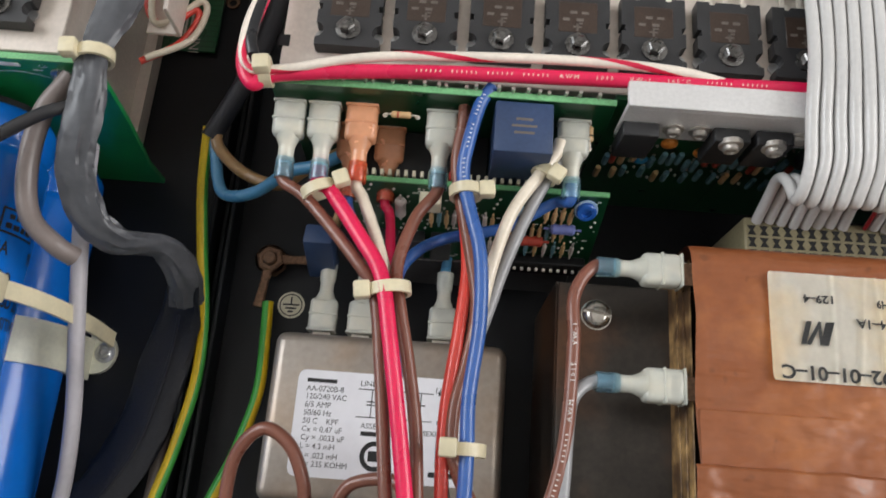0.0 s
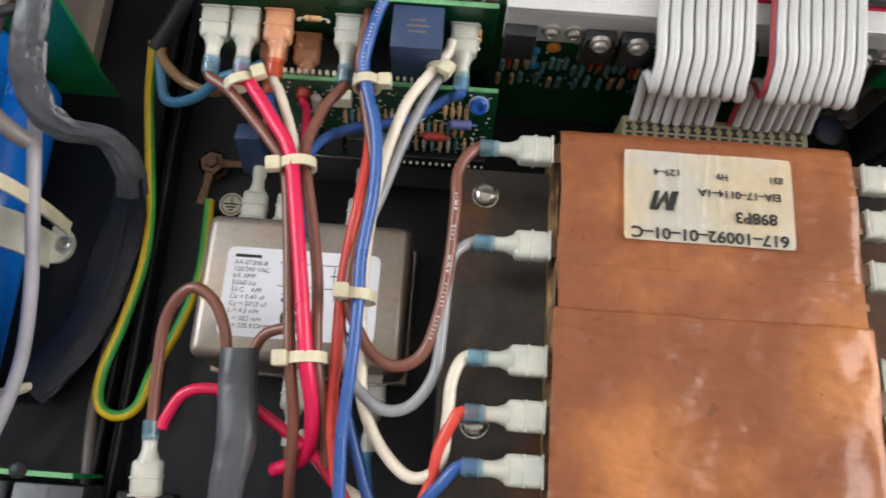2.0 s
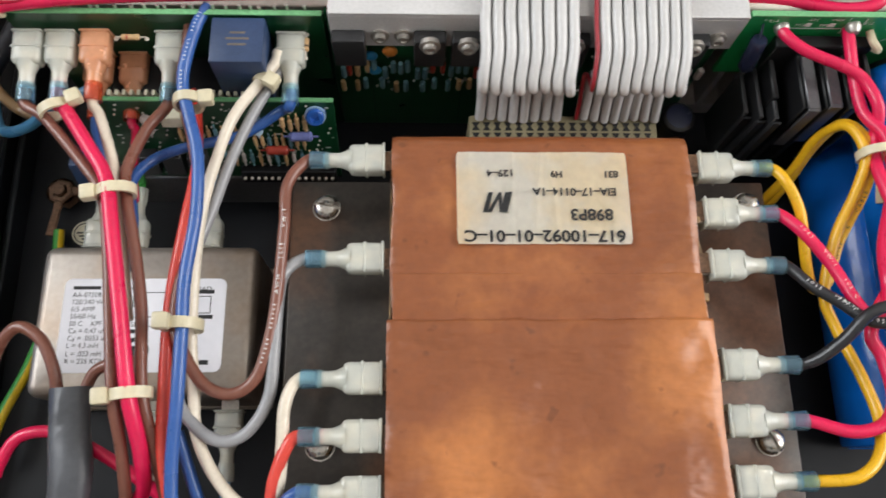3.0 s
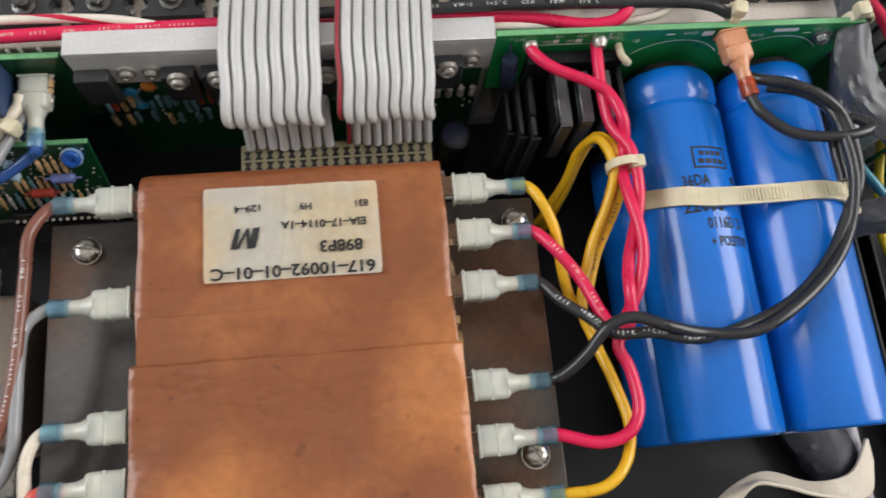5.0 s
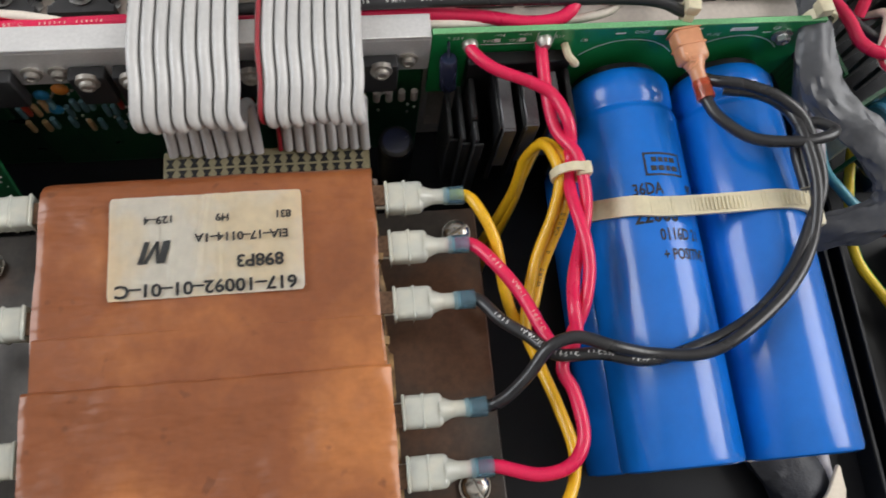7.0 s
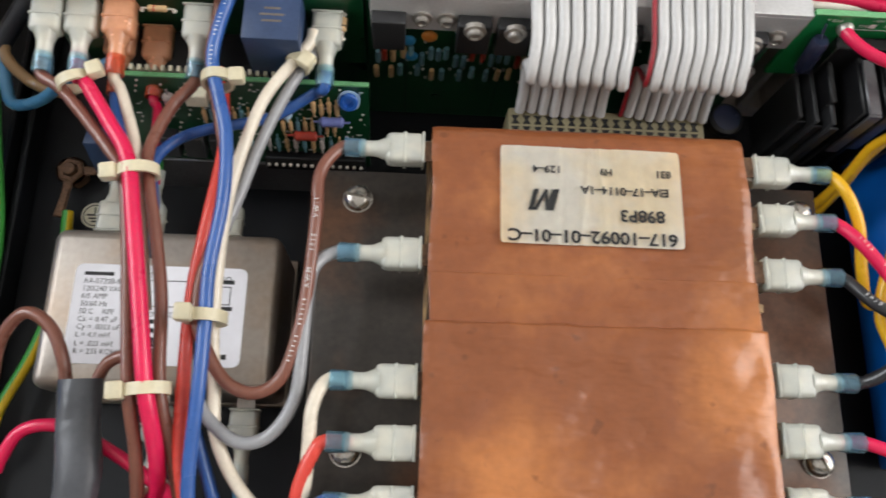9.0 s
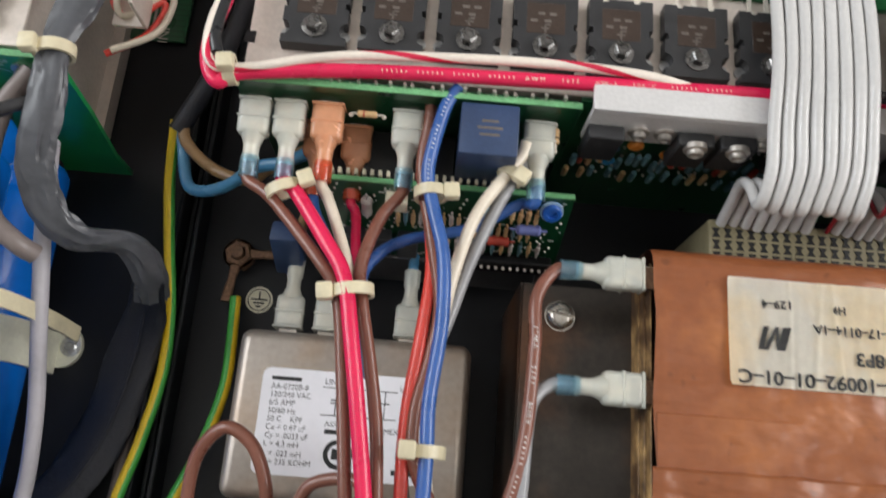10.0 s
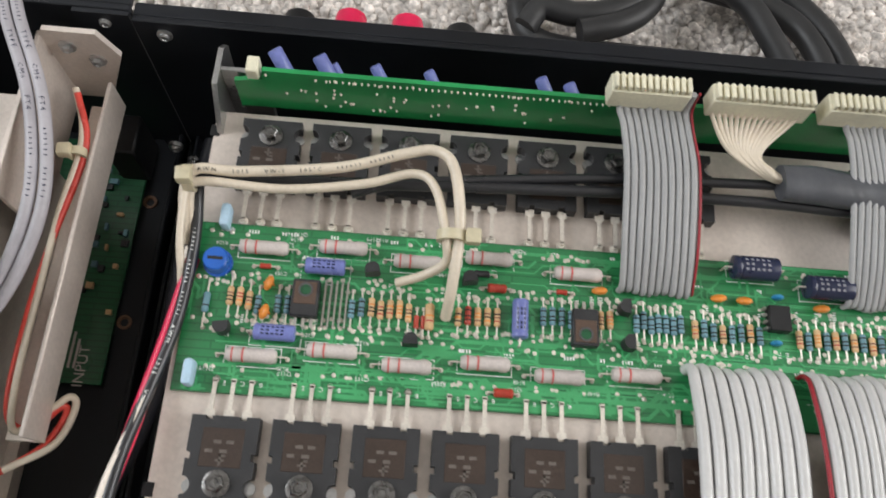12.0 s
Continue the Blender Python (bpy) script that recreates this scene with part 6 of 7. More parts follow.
for x0, x1, z0, z1 in ((201, 219, 84.9, 85.1), (219, 219.2, 82, 91), (224.6, 224.8, 84, 91), (205.2, 207.2, 86, 88), (213.4, 215.4, 86, 88), (258, 262, 87, 89.6), (296, 299, 86, 86.3)):
    box(bm, x0, x1, 110.28, 110.36, z0, z1)
part("silkscreen", bm, "white_ink", cb, "white printed outlines", smooth=False)
for text, x, z in (("GND", 253.5, 89), ("FUSE", 279, 86), ("+", 190.5, 89.5), ("C6", 269.5, 86), ("E14", 193.5, 89), ("TP3", 203.2, 86.8), ("-VH", 206.5, 90), ("TP2", 211.6, 86.8), ("+VH", 214.8, 90), ("E11", 226.5, 88.2), ("C8", 235, 85.5), ("C5", 300, 88.5)):
    lettering(text, (x, 110.25, z), 2.2, "white_ink", cb, (90, 0, 0))
bm = bmesh.new()
lathe(bm, (190.5, 106.5, 84), (0.05, -0.15, -1), [(2.4, 0), (2.9, 0.7), (2.9, 14), (2.3, 15)], 16)
rod(bm, (190.5, 110, 88), (190.5, 106.5, 83), 0.4, 6)
part("capacitor", bm, "cap_dark", cb, "small dark blue axial capacitor")
for x, z in ((197.5, 86), (221.5, 87)):
    bm = bmesh.new()
    lathe(bm, (x, 110.4, z), (0, -1, 0), [(2.6, 0), (2.6, 1.4), (1.6, 3.2)], 14)
    part("solder_tab", bm, "tin", cb)
bm = screw_mesh(bmesh.new(), (304, 110.4, 84), (0, -1, 0), 2.8, True, 2.6)
part("screw", bm, "zinc", cb)
bm = bmesh.new()
tube(bm, [(229, 110, 84), (229.5, 106, 84), (232, 104, 82), (231, 108, 79), (229, 109, 79)], [1.3, 1.4, 1.2], 8, 4)
part("cable_clip", bm, "tie", cb)
hs = thing("small_heat_sink", "black finned heat sink for the rectifier", "heat sink", (212, 98, 30))
bm = bmesh.new()
box(bm, 197, 231, 105, 109.6, 34, 82, 0.4, 1)
part("back", bm, "black_plastic", hs)
for k in range(5):
    bm = bmesh.new()
    x = 197.5 + k * 7.8
    box(bm, x, x + 2.2, 84 if k else 90, 105, 36, 78 - (k == 0) * 4, 0.5, 1)
    part("fin", bm, "black_plastic", hs)
# Greyer than the black fins: light on the tabs put into their colour.
for k in range(3):
    bm = bmesh.new()
    x = 205.3 + k * 7.8
    box(bm, x + 0.9, x + 5.1, 83 + k * 1.5, 103, 78.4, 79.4, 0.3, 1)
    box(bm, x + 0.9, x + 5.1, 82.2 + k * 1.5, 83.2 + k * 1.5, 52, 79.2, 0.3, 1)
    part("folded_tab", bm, "fin_grey", hs)

for k, (x, y, z1) in enumerate(((190.5, 88, 66), (194.2, 85, 69), (198.0, 83, 72))):
    bm = bmesh.new()
    box(bm, x, x + 1.6, y, 105, 30, z1, 0.4, 1)
    box(bm, x, x + 3.2, y - 0.9, y, 30, z1 - 2, 0.3, 1)
    part("fin", bm, "dark_fin", hs)

# wires along the front edge of the heat sink
wire("magenta-red wire along the heat sink's front edge", "red", [(-58, 200, 84), (-61, 175, 85), (-65, 145, 88), (-68.5, 120, 90), (-64.5, 109, 90), (-57, 112.5, 90), (-23, 116.5, 89.5), (27, 118.5, 89.5), (95, 120.5, 89), (150, 121, 89), (195, 119.5, 88), (218, 114.5, 90), (230, 117, 92), (233, 128, 95), (231.5, 150, 96), (231, 190, 96)], 2.2, prints=(("~ ~ ~ ~ AWM 1015 VW-1 105\u00b0C ~ ~", 142, "wire_white", 0.3, False),))
wire("white wire with faint red stripe along the heat sink", "white_red", [(-60, 204, 83), (-60.5, 180, 84), (-63, 155, 88), (-68, 128, 92), (-66.5, 114, 92), (-56, 113, 92), (-36, 118.5, 91.5), (-15, 121.5, 91), (26, 123.5, 91), (60, 122.5, 91), (90, 119, 88), (150, 118, 87), (200, 117, 87), (232, 116, 89), (246, 119, 92), (247, 130, 94), (245, 160, 95)], 1.5)
wire("black printed wire across the transistors", "black", [(110, 122, 91), (163, 121, 93), (195, 121, 93.5), (224, 120, 94), (249, 119, 94.5), (260, 117.5, 94), (267, 115, 92.5), (270.5, 117.5, 92.5), (269, 126, 93.5), (269, 138, 95), (271, 162, 95)], 1.9, prints=(("~ AWM 1015 VW-1 105\u00b0C CSA TEW 105\u00b0C", 30, "white_ink", 0.15, False),))
wire("black printed wire down the heat sink's end", "black", [(-59, 228, 92), (-57.5, 205, 87), (-58.5, 180, 86), (-62, 160, 87), (-65.5, 140, 90), (-66.5, 124, 92), (-65, 117, 92)], 1.9, prints=(("~ ~ ~ AWM 1015 VW-1", 20, "white_ink", 0.0, False),))
wire("thin white wire beside the heat sink's end", "cream", [(-61, 222, 96), (-61.5, 205, 90), (-60, 190, 84), (-60, 172, 82)], 1.3)
cable_tie((-61, 113, 90), (1, 0.15, 0), 4.0, 4.4, 3.4, (0.2, 1.0))
cable_tie((268.5, 115.2, 92), (0.9, -0.2, 0), 3.4, 3.2, 3.0, (0.2, 0.9))
# white and black wires over the rear transistors
wire("white printed wire arching over the driver board", "cream", [(-61, 205, 84), (-61.5, 218, 94), (-58, 224.5, 98), (-44, 225, 98), (-14, 228, 100), (6, 233, 103), (16, 234, 105), (22, 228, 106), (25, 211, 102), (24, 194, 95), (23, 186.5, 84)], 1.75, prints=(("AWM 1015 VW-1 105\u00b0C ~ ~", 26, "ink", 0.5, False),))
wire("white wire curling onto the driver board", "cream", [(-59.5, 208, 86), (-60, 218, 93), (-56, 221, 97), (-31, 221, 96), (-6, 224, 98), (10, 228, 100), (17, 222, 102), (21, 207, 100), (21.5, 201, 95), (15, 198, 90), (7, 197, 84)], 1.5)
wire("black wire over the rear transistors", "black", [(-60, 222, 94), (-54, 224.5, 94), (-32, 226, 92), (4, 228, 91), (75, 231.5, 91), (107, 232, 91), (133, 231.5, 92), (160, 230, 93), (200, 232, 93)], 1.9)
wire("black wire over the rear transistors", "black", [(-10, 224, 90), (6, 229, 90.5), (40, 233, 91), (75, 236.5, 91), (107, 238, 91), (133, 238, 93), (160, 238, 94)], 1.7)
cable_tie((-60, 222, 96.5), (0.9, 0.1, 0), 3.6, 4.6, 3.2, (0.4, 1.0))
cable_tie((22.5, 207.5, 100.5), (0, -1, -0.1), 4.0, 3.4, 3.2, (-1.2, 0.3))
ob = thing("cable_sleeve", "dark grey heat-shrink sleeve gathering white wires", "cable sleeve", (141, 236, 97))
bm = bmesh.new()
tube(bm, [(129.5, 237, 97), (140, 237, 97), (152, 236, 97), (190, 234, 96)], [6.4, 6.6, 6.6, 6.6], 18, 6, 0.7, 0.05)
part("tube", bm, "tape_grey", ob)
for k in range(14):
    x = 104.5 + k * 2.25
    wire("thin white wire fanning from a plug", "cream", [(x, 257, 108), (x + (118 - x) * 0.12, 255.5, 103), (118 + (k - 7) * 0.8, 246, 99), (126, 239.5 + (k % 4) * 0.9 - 1.5, 97 + (k // 4) * 0.8), (132, 237.5, 97)], 0.75, group="fan of thin white wires")

# ---- neighbouring amplifier on one side ----
DX = -427.0
SHIFT = Matrix.Translation((DX * MM, 0, 0))
roll_axis = Vector((251.5, 0, 61.5)) * MM
rolled = Matrix.Translation(roll_axis) @ pose(0, 0, 0, 0, 62, 0) @ Matrix.Translation(-roll_axis)
for c, shift, extra in ((caps[0], -404.5, rolled), (caps[1], -480.5, Matrix.Identity(4)), (caps[2], -443, Matrix.Identity(4)), (caps[3], -443, Matrix.Identity(4))):
    copy_thing(c, Matrix.Translation((shift * MM, 0, 0)) @ extra @ c.matrix_basis)
copy_thing(cb, SHIFT @ cb.matrix_basis)
side_shift = Matrix.Translation((-446 * MM, 0, 0))
copy_thing(heat_sink, side_shift @ heat_sink.matrix_basis)
copy_thing(driver, side_shift @ driver.matrix_basis)
for k in (1, 2, 3):
    transistor(181.4 + 23.48 * 5 - 446 - 23.48 * (k - 1), 132.4, 1)
    transistor(181.4 + 23.48 * 5 - 446 - 23.48 * (k - 1), 245.0, -1)
tie = thing("capacitor_strap", "long natural nylon cable tie slung over blue capacitors", "cable tie", (-150, 46, 82))
strap([(-190, 47, 78), (-176, 47, 81.5), (-161, 46.5, 80.8), (-145, 45.5, 81.2), (-133, 45, 80.5), (-128, 45.5, 74), (-122, 45, 60), (-119, 44, 40), (-119, 43, 20)], 5.2, 1.3, tie)
bm = bmesh.new()
box(bm, -135.5, -127, 40.5, 49.5, 76.5, 84, 1.6, 2)
part("tie_head", bm, "tie", tie)
cl = thing("cable_clamp", "natural nylon clamp round the lower capacitor, screwed to the floor", "cable clamp", (-132, 42, 0))
bm = bmesh.new()
pts = [(-153.5 + 19.6 * math.sin(q), 38, 21.5 + 19.6 * math.cos(q)) for q in (radians(a) for a in range(-60, 110, 15))]
strap(pts + [(-134.2, 38, 8), (-133.8, 38, 2)], 15, 1.8, cl, "clamp_band", "clamp")
prism(bm, [(-123, 30)] + [(-120 + 7.5 * math.sin(q) * 1.0, 38 - 8 * math.cos(q)) for q in (math.pi * k / 10 for k in range(11))] + [(-123, 46)], 0.3, 2.3)
bmesh.ops.transform(bm, matrix=Matrix.Translation((-0.012, 0.003, 0)), verts=bm.verts)
part("clamp_foot", bm, "clamp", cl)
bm = screw_mesh(bmesh.new(), (-128.5, 41, 2.3), (0, 0, 1), 3.0, False, 1.6)
part("screw", bm, "zinc", cl)

ob = thing("taped_harness", "cable harness wrapped in crumpled dark grey sleeving", "cable harness", (-110, 90, 90))
bm = bmesh.new()
tube(bm, [(-190, 232, 103), (-172, 222, 103), (-153, 207, 102), (-134, 188, 99), (-116, 163, 95), (-107, 135, 93), (-110, 113, 94), (-110, 100, 92), (-113, 84, 85), (-111, 71, 76), (-104, 65, 68), (-95, 68, 54), (-91, 63, 42), (-92, 56, 30)], [7, 8, 9, 9.2, 8.2, 6.4, 4.4, 5.2, 5.6, 5.4, 5.0, 4.7, 4.9, 5.6], 28, 10, 0.5, 0.36)
part("sleeving", bm, "tape_grey", ob)
cable_tie((-110, 112, 93.5), (0.1, -1, 0), 5.6, 4.6, 3.6, (0.75, 0.75))
ob = thing("black_sleeve", "wide black fabric sleeve lying on the chassis floor", "cable sleeve", (-105, 20, 0))
bm = bmesh.new()
tube(bm, [(-91.5, 62, 38), (-96, 53, 22), (-101, 40, 13), (-107, 14, 9), (-115, -4, 9), (-126, -20, 10)], [5.5, 8, 9.5, 10, 9.5, 9], 28, 10, 0.3, 0.16)
part("sleeving", bm, "tape_black", ob)
bm = bmesh.new()
tube(bm, [(-95, 52, 27.5), (-99.5, 38, 16.6), (-105, 13, 12.4), (-113, -5, 12.2), (-123.5, -19, 12.6)], [0.5, 0.7, 0.7, 0.5], 8, 10, 0.5)
part("seam", bm, "tape_black", ob, "lengthwise folded seam")
ob = thing("grey_cable", "taupe cable curling beside the harness", "cable", (-126, 80, 80))
bm = bmesh.new()
tube(bm, [(-118, 108, 88), (-125, 96, 86), (-128, 80, 81), (-125.5, 67, 78), (-118, 60, 75), (-114, 58, 70)], 3.0, 12, 8)
part("jacket", bm, "cable_taupe", ob)
ob = thing("grey_cable", "printed light grey cable running down past the clamp", "cable", (-121, 40, 50))
bm = bmesh.new()
tube(bm, [(-110, 88, 84), (-116, 76, 68), (-119.5, 67, 58), (-119.5, 40, 47), (-119.5, 12, 36), (-122.5, -15, 27), (-132, -43, 20), (-146, -62, 16)], 2.6, 12, 8)
part("jacket", bm, "cable_grey", ob)
ob = thing("floor_cable", "thin taupe cable lying along the chassis lip", "cable", (-100, 0, 6))
bm = bmesh.new()
tube(bm, [(-101, 60, 8), (-101, 30, 5), (-101, 0, 4), (-102, -25, 4), (-99, -50, 5), (-97, -70, 5)], 2.5, 10, 6)
part("jacket", bm, "cable_taupe", ob)
wire("black wire over the neighbouring capacitors", "black", [(-152, 92, 90), (-146.5, 78, 90), (-141.5, 62, 90), (-140, 50, 89), (-146, 34, 87), (-158, 22, 85), (-175, 14, 83)], 1.9)
wire("black wire over the neighbouring capacitors", "black", [(-170, 70, 91), (-158, 69, 92), (-146, 73, 93), (-133, 84, 93), (-122, 93, 92), (-116, 97, 90)], 1.9)
wire("black wire over the neighbouring capacitors", "black", [(-149, 92, 88), (-144, 70, 87.5), (-143, 54, 87), (-150, 38, 86), (-162, 26, 84), (-176, 20, 83)], 1.9)
for k in range(9):
    dy, dz = (k % 3) * 1.5, (k // 3) * 1.5
    wire("thin white wire fanning out of the black sleeve", "cream", [(-124, -18 - dy * 0.4, 11 + dz), (-134, -24 - dy, 22 + dz), (-152, -32 - dy * 1.4, 25 + dz), (-168 + k * 1.6, -41 - dy, 25 + dz), (-182 + k * 5.5, -46.5, 29)], 0.85, group="fan of thin white wires")
bd = thing("front_board", "green circuit board edge with black connector boxes", "circuit board", (-130, -49, 0))
bm = bmesh.new()
box(bm, -190, -93, -50.6, -49, 0.3, 31, 0.2, 1)
part("board", bm, "board_plain", bd)
bm = bmesh.new()
box(bm, -190, -93, -50.7, -48.9, 30.9, 31.5)
part("board_edge", bm, "board_edge", bd, smooth=False)
for x0, x1 in ((-150, -119), (-115, -90)):
    bm = bmesh.new()
    box(bm, x0, x1, -76, -53, 4, 27, 0.8, 2)
    part("connector_box", bm, "tape_grey", bd)
bm = bmesh.new()
for k in range(16):
    rod(bm, (-186 + k * 3, -49.8, 30), (-186 + k * 3, -48.2 + rng.uniform(-1, 1), 34.5), 0.5, 6)
part("header_pins", bm, "tin", bd)
bm = bmesh.new()
lathe(bm, (-112, -49, 31), (0, 0, 1), [(3, 0), (3, 1.2), (2, 1.8)], 14)
part("screw", bm, "black_plastic", bd)

# channel at the end of the neighbouring heat sink
ch = thing("end_channel", "bare aluminium end channel and bracket of the neighbouring heat sink", "bracket", (-110, 205, 60))
bm = bmesh.new()
box(bm, -113, -101.5, 143, 266, 58, 59.6, 0.3, 1)
box(bm, -102.5, -101, 143, 268, 58, 74, 0.3, 1)
part("channel", bm, "aluminium", ch)
bm = bmesh.new()
prism(bm, [(-122, 90), (-122, 55), (-108, 55), (-96, 83), (-101, 95), (-119, 95)], 273, 275, "y")
box(bm, -122, -120.2, 215, 275, 55, 92, 0.3, 1)
part("bracket", bm, "aluminium", ch)
for p in ((-113, 273, 87), (-105, 273, 80)):
    bm = screw_mesh(bmesh.new(), p, (0, -1, 0), 2.4, True, 1.8)
    part("screw", bm, "zinc", ch)
for k, (dx, col) in enumerate(((0, "cable_grey"), (4.6, "cable_grey"))):
    ob = thing("grey_cable", "thick light grey printed cable hanging past the bracket", "cable", (-118 + dx, 230, 95))
    bm = bmesh.new()
    tube(bm, [(-134 + dx, 284, 96), (-128 + dx, 272, 98), (-117 + dx, 250, 97), (-111 + dx, 230, 95), (-109 + dx, 212, 92), (-113 + dx, 196, 86), (-120 + dx, 182, 80), (-130 + dx, 172, 74)], 2.0, 12, 8)
    part("jacket", bm, col, ob)
    wire_print(ob, [(-134 + dx, 284, 96), (-128 + dx, 272, 98), (-117 + dx, 250, 97), (-111 + dx, 230, 95), (-109 + dx, 212, 92), (-113 + dx, 196, 86), (-120 + dx, 182, 80), (-130 + dx, 172, 74)], 2.0, "~ TYPE CM6 FT4 ~ ~", 4, 2.2, "cap_dark", -0.2)
wire("thin white wire and red wire pair along the channel", "cream", [(-111, 262, 78), (-107.5, 250, 74), (-107, 238, 72), (-109.5, 218, 70), (-110.5, 190, 68), (-111, 160, 66), (-110, 146, 62), (-104, 151, 58), (-97, 158, 58), (-95, 155, 56), (-99, 143, 56), (-112, 134, 58)], 1.2)
wire("thin red wire along the channel", "coral", [(-110, 260, 78), (-105.5, 246, 73), (-106, 232, 71), (-110, 208, 69), (-112.5, 180, 67), (-113, 152, 63), (-107, 147, 58), (-99, 155, 57), (-98, 152, 55), (-103, 142, 55), (-114, 133, 57)], 1.2)
cable_tie((-107, 239, 73), (0.1, -1, 0), 2.4, 2.4, 3.0, (0.8, 0.6))
ib = thing("input_board", "dark green circuit board lying on the chassis floor", "circuit board", (-125, 235, 0))
bm = bmesh.new()
box(bm, -160, -109, 172, 281, 1.5, 3.1, 0.2, 1)
part("board", bm, "board_dark", ib)
for k in range(36):
    x, y = rng.uniform(-140, -112), rng.uniform(200, 270)
    bm = bmesh.new()
    box(bm, x, x + rng.uniform(1, 4), y, y + rng.uniform(1, 3), 3.1, 4.8)
    part("component", bm, rng.choice(("epoxy", "res_blue", "res_tan", "epoxy")), ib)
lettering("INPUT", (-118, 179, 3.2), 6, "res_grey", ib, (0, 0, 90))
bm = bmesh.new()
for k in range(3):
    box(bm, -126 + k * 2.2, -125 + k * 2.2, 178, 196 - k * 3, 3.1, 3.2)
part("print", bm, "res_grey", ib, "plain printed bars", smooth=False)
bm = bmesh.new()
box(bm, -112, -100, 255, 272, 20, 45, 0.8, 1)
solid("socket", bm, "black_plastic", "dark socket block against the rear panel", "socket")

# ---- neighbouring amplifier on the other side ----
ob = thing("taped_harness", "cable harness wrapped in crumpled dark grey sleeving by the capacitors", "cable harness", (325, 80, 80))
bm = bmesh.new()
tube(bm, [(318, 160, 86), (316.5, 130, 88), (314.5, 113, 88), (314, 102, 84), (317, 91, 79), (327, 80, 75), (338, 71, 70), (344, 61, 66), (341, 53, 61), (330, 50, 56), (320, 50, 50), (314, 48, 40)], [5.4, 6, 5.6, 6.6, 7.2, 6.8, 7.6, 8.2, 7.8, 6.6, 6, 6], 28, 10, 0.5, 0.36)
part("sleeving", bm, "tape_grey", ob)
cable_tie((315, 113, 89), (0.1, -1, 0), 5.4, 4.6, 3.6, (0.3, 1.0))
for k, x in enumerate((320, 326)):
    ob = thing("grey_cable", "grey cable running past the harness", "cable", (x, 110, 70))
    bm = bmesh.new()
    tube(bm, [(x - 2, 200, 82), (x - 2, 145, 80), (x - 2, 118, 76), (x, 95, 60), (x + 1, 68, 48), (x - 2, 40, 30), (x, 0, 12), (x + 2, -60, 8)], 2.8, 12, 7)
    part("jacket", bm, "cable_grey" if k else "tape_grey", ob)
wire("green and yellow earth wire in the neighbouring chassis", "earth", [(362, 100, 30), (361, 82, 20), (360, 62, 14), (361, 48, 12), (370, 32, 10), (383, 7, 8), (395, -20, 8)], 2.1)
wire("teal wire in the neighbouring chassis", "teal", [(345, 97, 32), (344.5, 83, 30), (349, 73, 30), (356, 66, 28), (366, 66, 26), (375, 60, 28), (384, 58, 22)], 2.0)
wire("brown wire in the neighbouring chassis", "brown", [(364, 60, 22), (368, 68, 28), (376, 72, 32), (383, 69, 32), (383, 62, 28), (374, 57, 24), (366, 58, 18)], 2.0)
wire("thick red wire in the neighbouring chassis", "red", [(353, 132, 60), (355.5, 141, 67), (352, 150, 70), (341, 153.5, 71), (332, 149, 71), (331.5, 141, 71), (337, 133, 70), (341, 124, 70), (343, 115, 70), (350, 110, 70), (361, 112.5, 70), (381, 121, 70), (405, 131, 70)], 2.3)
wire("black wire in the neighbouring chassis", "black", [(341, 172, 66), (341, 157, 65), (342, 142, 64), (348, 127, 64), (359, 118, 63), (368, 116, 62), (386, 121, 62)], 1.9)
wire("white wire in the neighbouring chassis", "white_red", [(362, 138, 50), (363, 132, 62), (357.5, 122, 66), (352.5, 112, 66), (354, 106, 66), (362, 104.5, 66), (380, 109.5, 66), (400, 116, 66)], 1.7)
for name, p0, p1, z0, z1, lab_ in (("circuit_board", (338, 168), (349, 113), 12, 50, "green circuit board standing in the neighbouring chassis"), ("circuit_board", (349, 98), (412, 131), 14, 45, "green circuit board beside the neighbouring heat sink"), ("circuit_board", (355, 84), (412, 110), 8, 44, "lower green circuit board in the neighbouring chassis")):
    bd2 = thing(name, lab_, "circuit board", (*p0, z0), "neighbouring boards")
    bm = bmesh.new()
    d = Vector((p1[0] - p0[0], p1[1] - p0[1], 0))
    nrm = Vector((-d.y, d.x, 0)).normalized() * 1.6
    prism(bm, [(p0[0], p0[1]), (p1[0], p1[1]), (p1[0] + nrm.x, p1[1] + nrm.y), (p0[0] + nrm.x, p0[1] + nrm.y)], z0, z1)
    # Darker copy: the dimness of the neighbouring chassis is put into the colour.
    part("board", bm, "board_dark", bd2)
    for k in range(7):
        f = 0.1 + 0.12 * k
        c = Vector((*p0, 0)) + d * f - nrm * 1.6
        bm = bmesh.new()
        rr = rng.uniform(1.5, 3.5)
        lathe(bm, (c.x, c.y, z1 - 6 - rng.uniform(0, 12)), -nrm, [(rr, -4), (rr, 5), (rr * 0.8, 6)], 12)
        part("component", bm, rng.choice(("cap_dark", "epoxy", "cap_teal", "res_tan", "cap_small")), bd2)
bm = bmesh.new()
lathe(bm, (368, 101, 36), (0.86, 0.46, 0), [(4.6, 0), (5.4, 0.8), (5.4, 3), (5.0, 3.6), (5.4, 4.2), (5.4, 17), (4.6, 18)], 24)
solid("capacitor", bm, "cap_teal", "teal sleeved capacitor between two neighbouring boards", "capacitor")
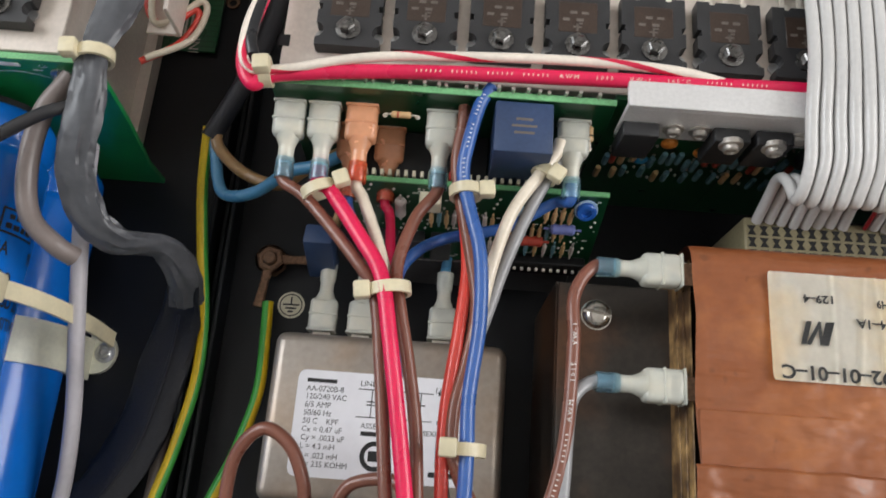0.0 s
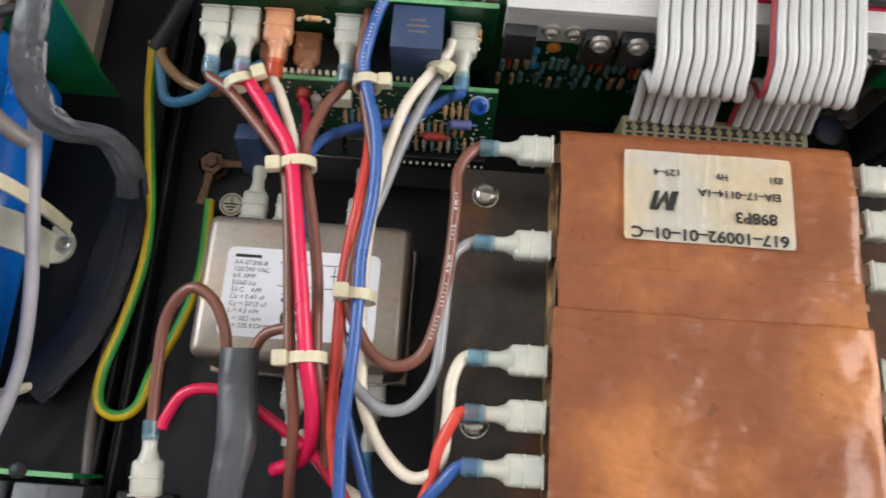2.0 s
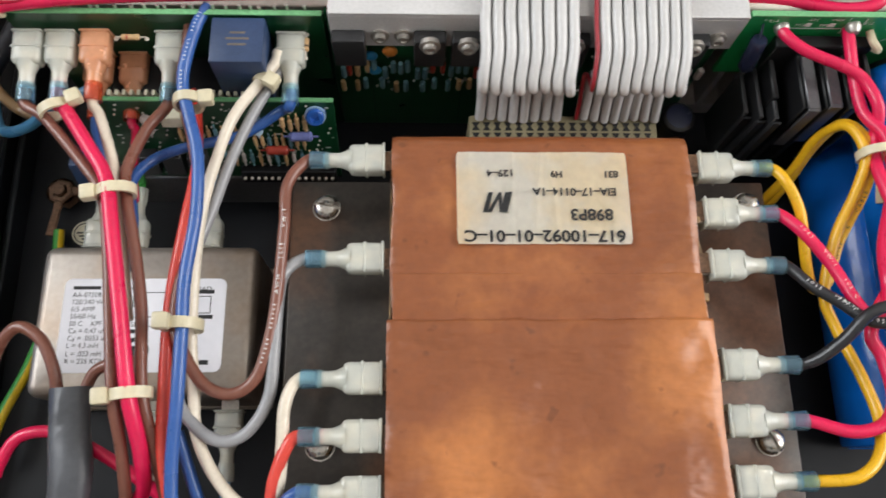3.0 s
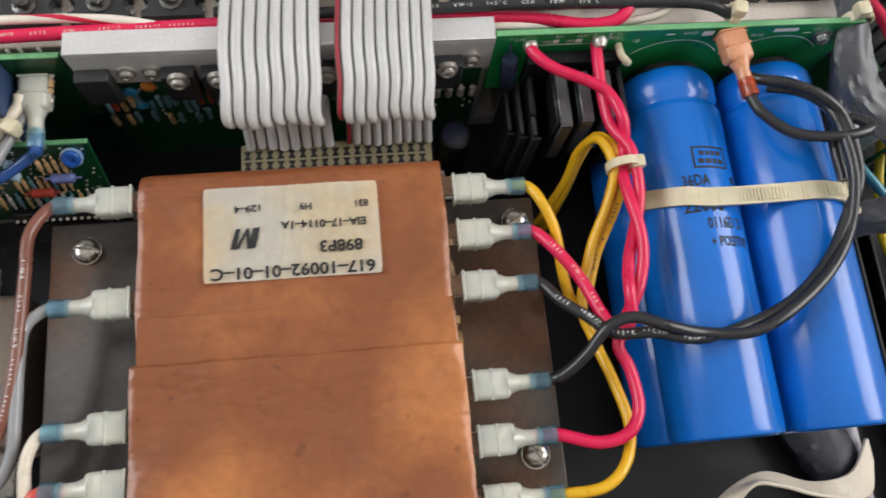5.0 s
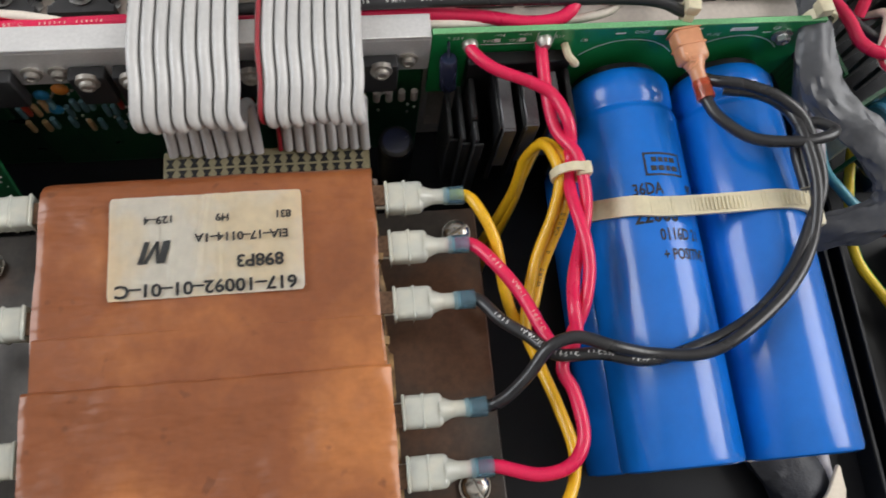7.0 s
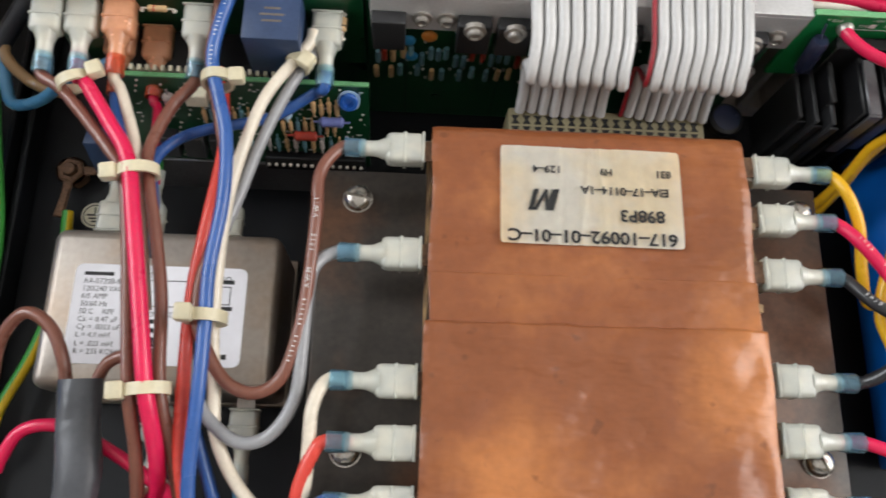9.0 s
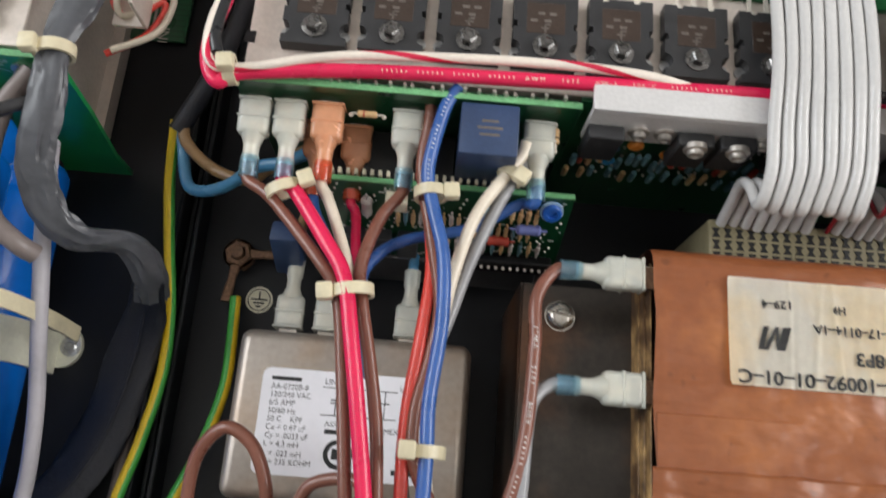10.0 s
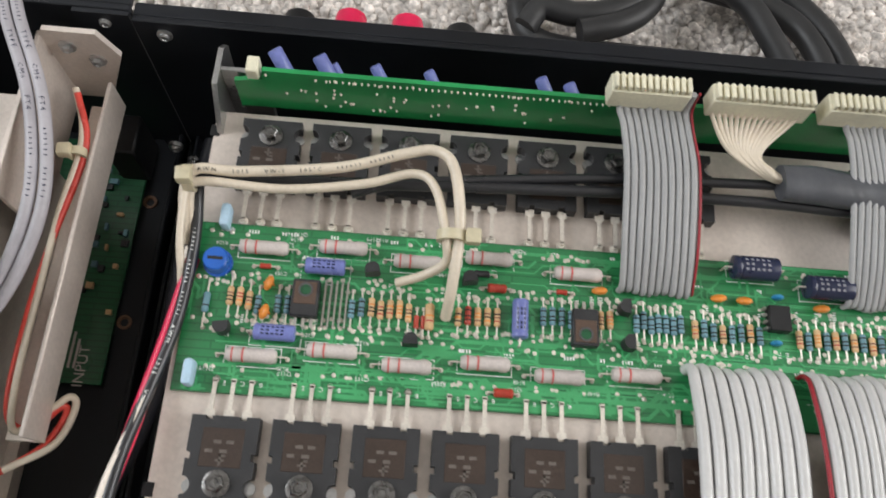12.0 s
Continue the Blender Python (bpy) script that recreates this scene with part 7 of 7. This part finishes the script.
for x, y in ((353, 93), (392, 113)):
    bm = bmesh.new()
    box(bm, x - 3.2, x + 3.2, y - 3.2, y + 3.2, 0.2, 41, 0.6, 1, Matrix.Translation((x * MM, y * MM, 0)) @ pose(0, 0, 0, 0, 0, 27) @ Matrix.Translation((-x * MM, -y * MM, 0)))
    solid("spacer_block", bm, "cream", "cream plastic spacer between two neighbouring boards", "spacer", "board spacers")
bm = bmesh.new()
box(bm, 380, 398, 82, 94, 0.2, 36, 0.8, 2)
solid("relay", bm, "relay_blue", "dark blue relay block in the neighbouring chassis", "relay")
hs2 = thing("finned_heat_sink", "dark finned heat sink in the neighbouring chassis", "heat sink", (385, 150, 20))
for k in range(8):
    bm = bmesh.new()
    box(bm, 366, 420, 126 + k * 7, 128 + k * 7, 20, 66, 0.4, 1, Matrix.Translation((0.38, 0.14, 0)) @ pose(0, 0, 0, 0, 0, 28) @ Matrix.Translation((-0.38, -0.14, 0)))
    part("fin", bm, "fin_grey", hs2)
bm = bmesh.new()
box(bm, 405, 412, 120, 190, 14, 66, 0.4, 1, Matrix.Translation((0.38, 0.14, 0)) @ pose(0, 0, 0, 0, 0, 28) @ Matrix.Translation((-0.38, -0.14, 0)))
part("base", bm, "dark_fin", hs2)
bm = bmesh.new()
box(bm, 384, 440, -10, 58, 0.2, 24, 3, 3)
solid("cover_box", bm, "black_plastic", "dark smooth plastic cover in the neighbouring chassis", "cover")
# white coil of thin wires at the foot of the capacitors
for k in range(10):
    a = k * 0.9
    wire("thin white wire gathered below the capacitors", "cream", [(250 + k, -62, 16), (262 + k * 1.2, -47 + a * 0.5, 20 + k * 0.6), (280 + k * 0.6, -38.5 - a * 0.6, 22 + k * 0.4), (300, -44 - a * 0.5, 20 + k * 0.5), (318 + k * 0.5, -42 - a, 18), (330, -30 - a, 14)], 0.9, group="gathered thin wires")
ob = thing("black_sleeve", "wide black sleeve leading under the capacitors", "cable sleeve", (316, -30, 6))
bm = bmesh.new()
tube(bm, [(300, 0, 6), (308, -20, 8), (316, -36, 9), (322, -52, 9)], [8, 11, 12, 10], 18, 8, 0.5, 0.2)
part("sleeving", bm, "tape_black", ob)

# ---- behind the chassis ----
for label, pts in (
    ("thick black mains cable coiled on the carpet", [(40, 420, -6), (54, 392, -8), (56, 374, -8), (62, 361, -8), (80, 355.5, -8), (120, 354, -8), (165, 353, -8), (190, 351, -8), (260, 346, -8), (340, 340, -8)]),
    ("thick black mains cable looping over itself", [(58, 362, -2), (66, 372, 1), (82, 369, 2), (100, 372, 3), (118, 382, 4), (134, 392, 4), (156, 392, 4), (170, 382, 4), (180, 366, 2), (188, 350, -1), (192, 330, -4)]),
    ("thick black mains cable hanging behind the panel", [(150, 400, -6), (180, 392, -6), (198, 380, -5), (207, 362, -4), (210, 345, -4), (208, 325, -4)]),
    ("thick black mains cable hanging behind the panel", [(170, 410, -8), (196, 400, -8), (212, 384, -8), (221, 366, -8), (226, 345, -8), (226, 325, -8)]),
    ("thick black cable crossing the loop", [(84, 358, 3), (104, 364, 4), (118, 376, 3), (126, 396, 0), (128, 430, -4)]),
):
    ob = thing("power_cable", label, "cable", pts[0], "power cables")
    bm = bmesh.new()
    tube(bm, [(x, y, z + 7) for x, y, z in pts], 6.2, 14, 8)
    part("jacket", bm, "rubber", ob)
for x, m in ((-21, "wire_red"), (2, "wire_red"), (-42, "black_plastic"), (24, "black_plastic")):
    bm = bmesh.new()
    lathe(bm, (x, 288.2, 57 if m == "wire_red" else 54), (0, 1, 0), [(4, 0), (4, 9), (6.5, 10), (6.9, 13), (6.5, 16), (6.9, 19), (6.5, 22), (6.9, 25), (6.2, 30), (4.5, 31.5)], 18)
    solid("binding_post", bm, m, ("red" if m == "wire_red" else "black") + " binding post on the back of the panel", "binding post", "binding posts")
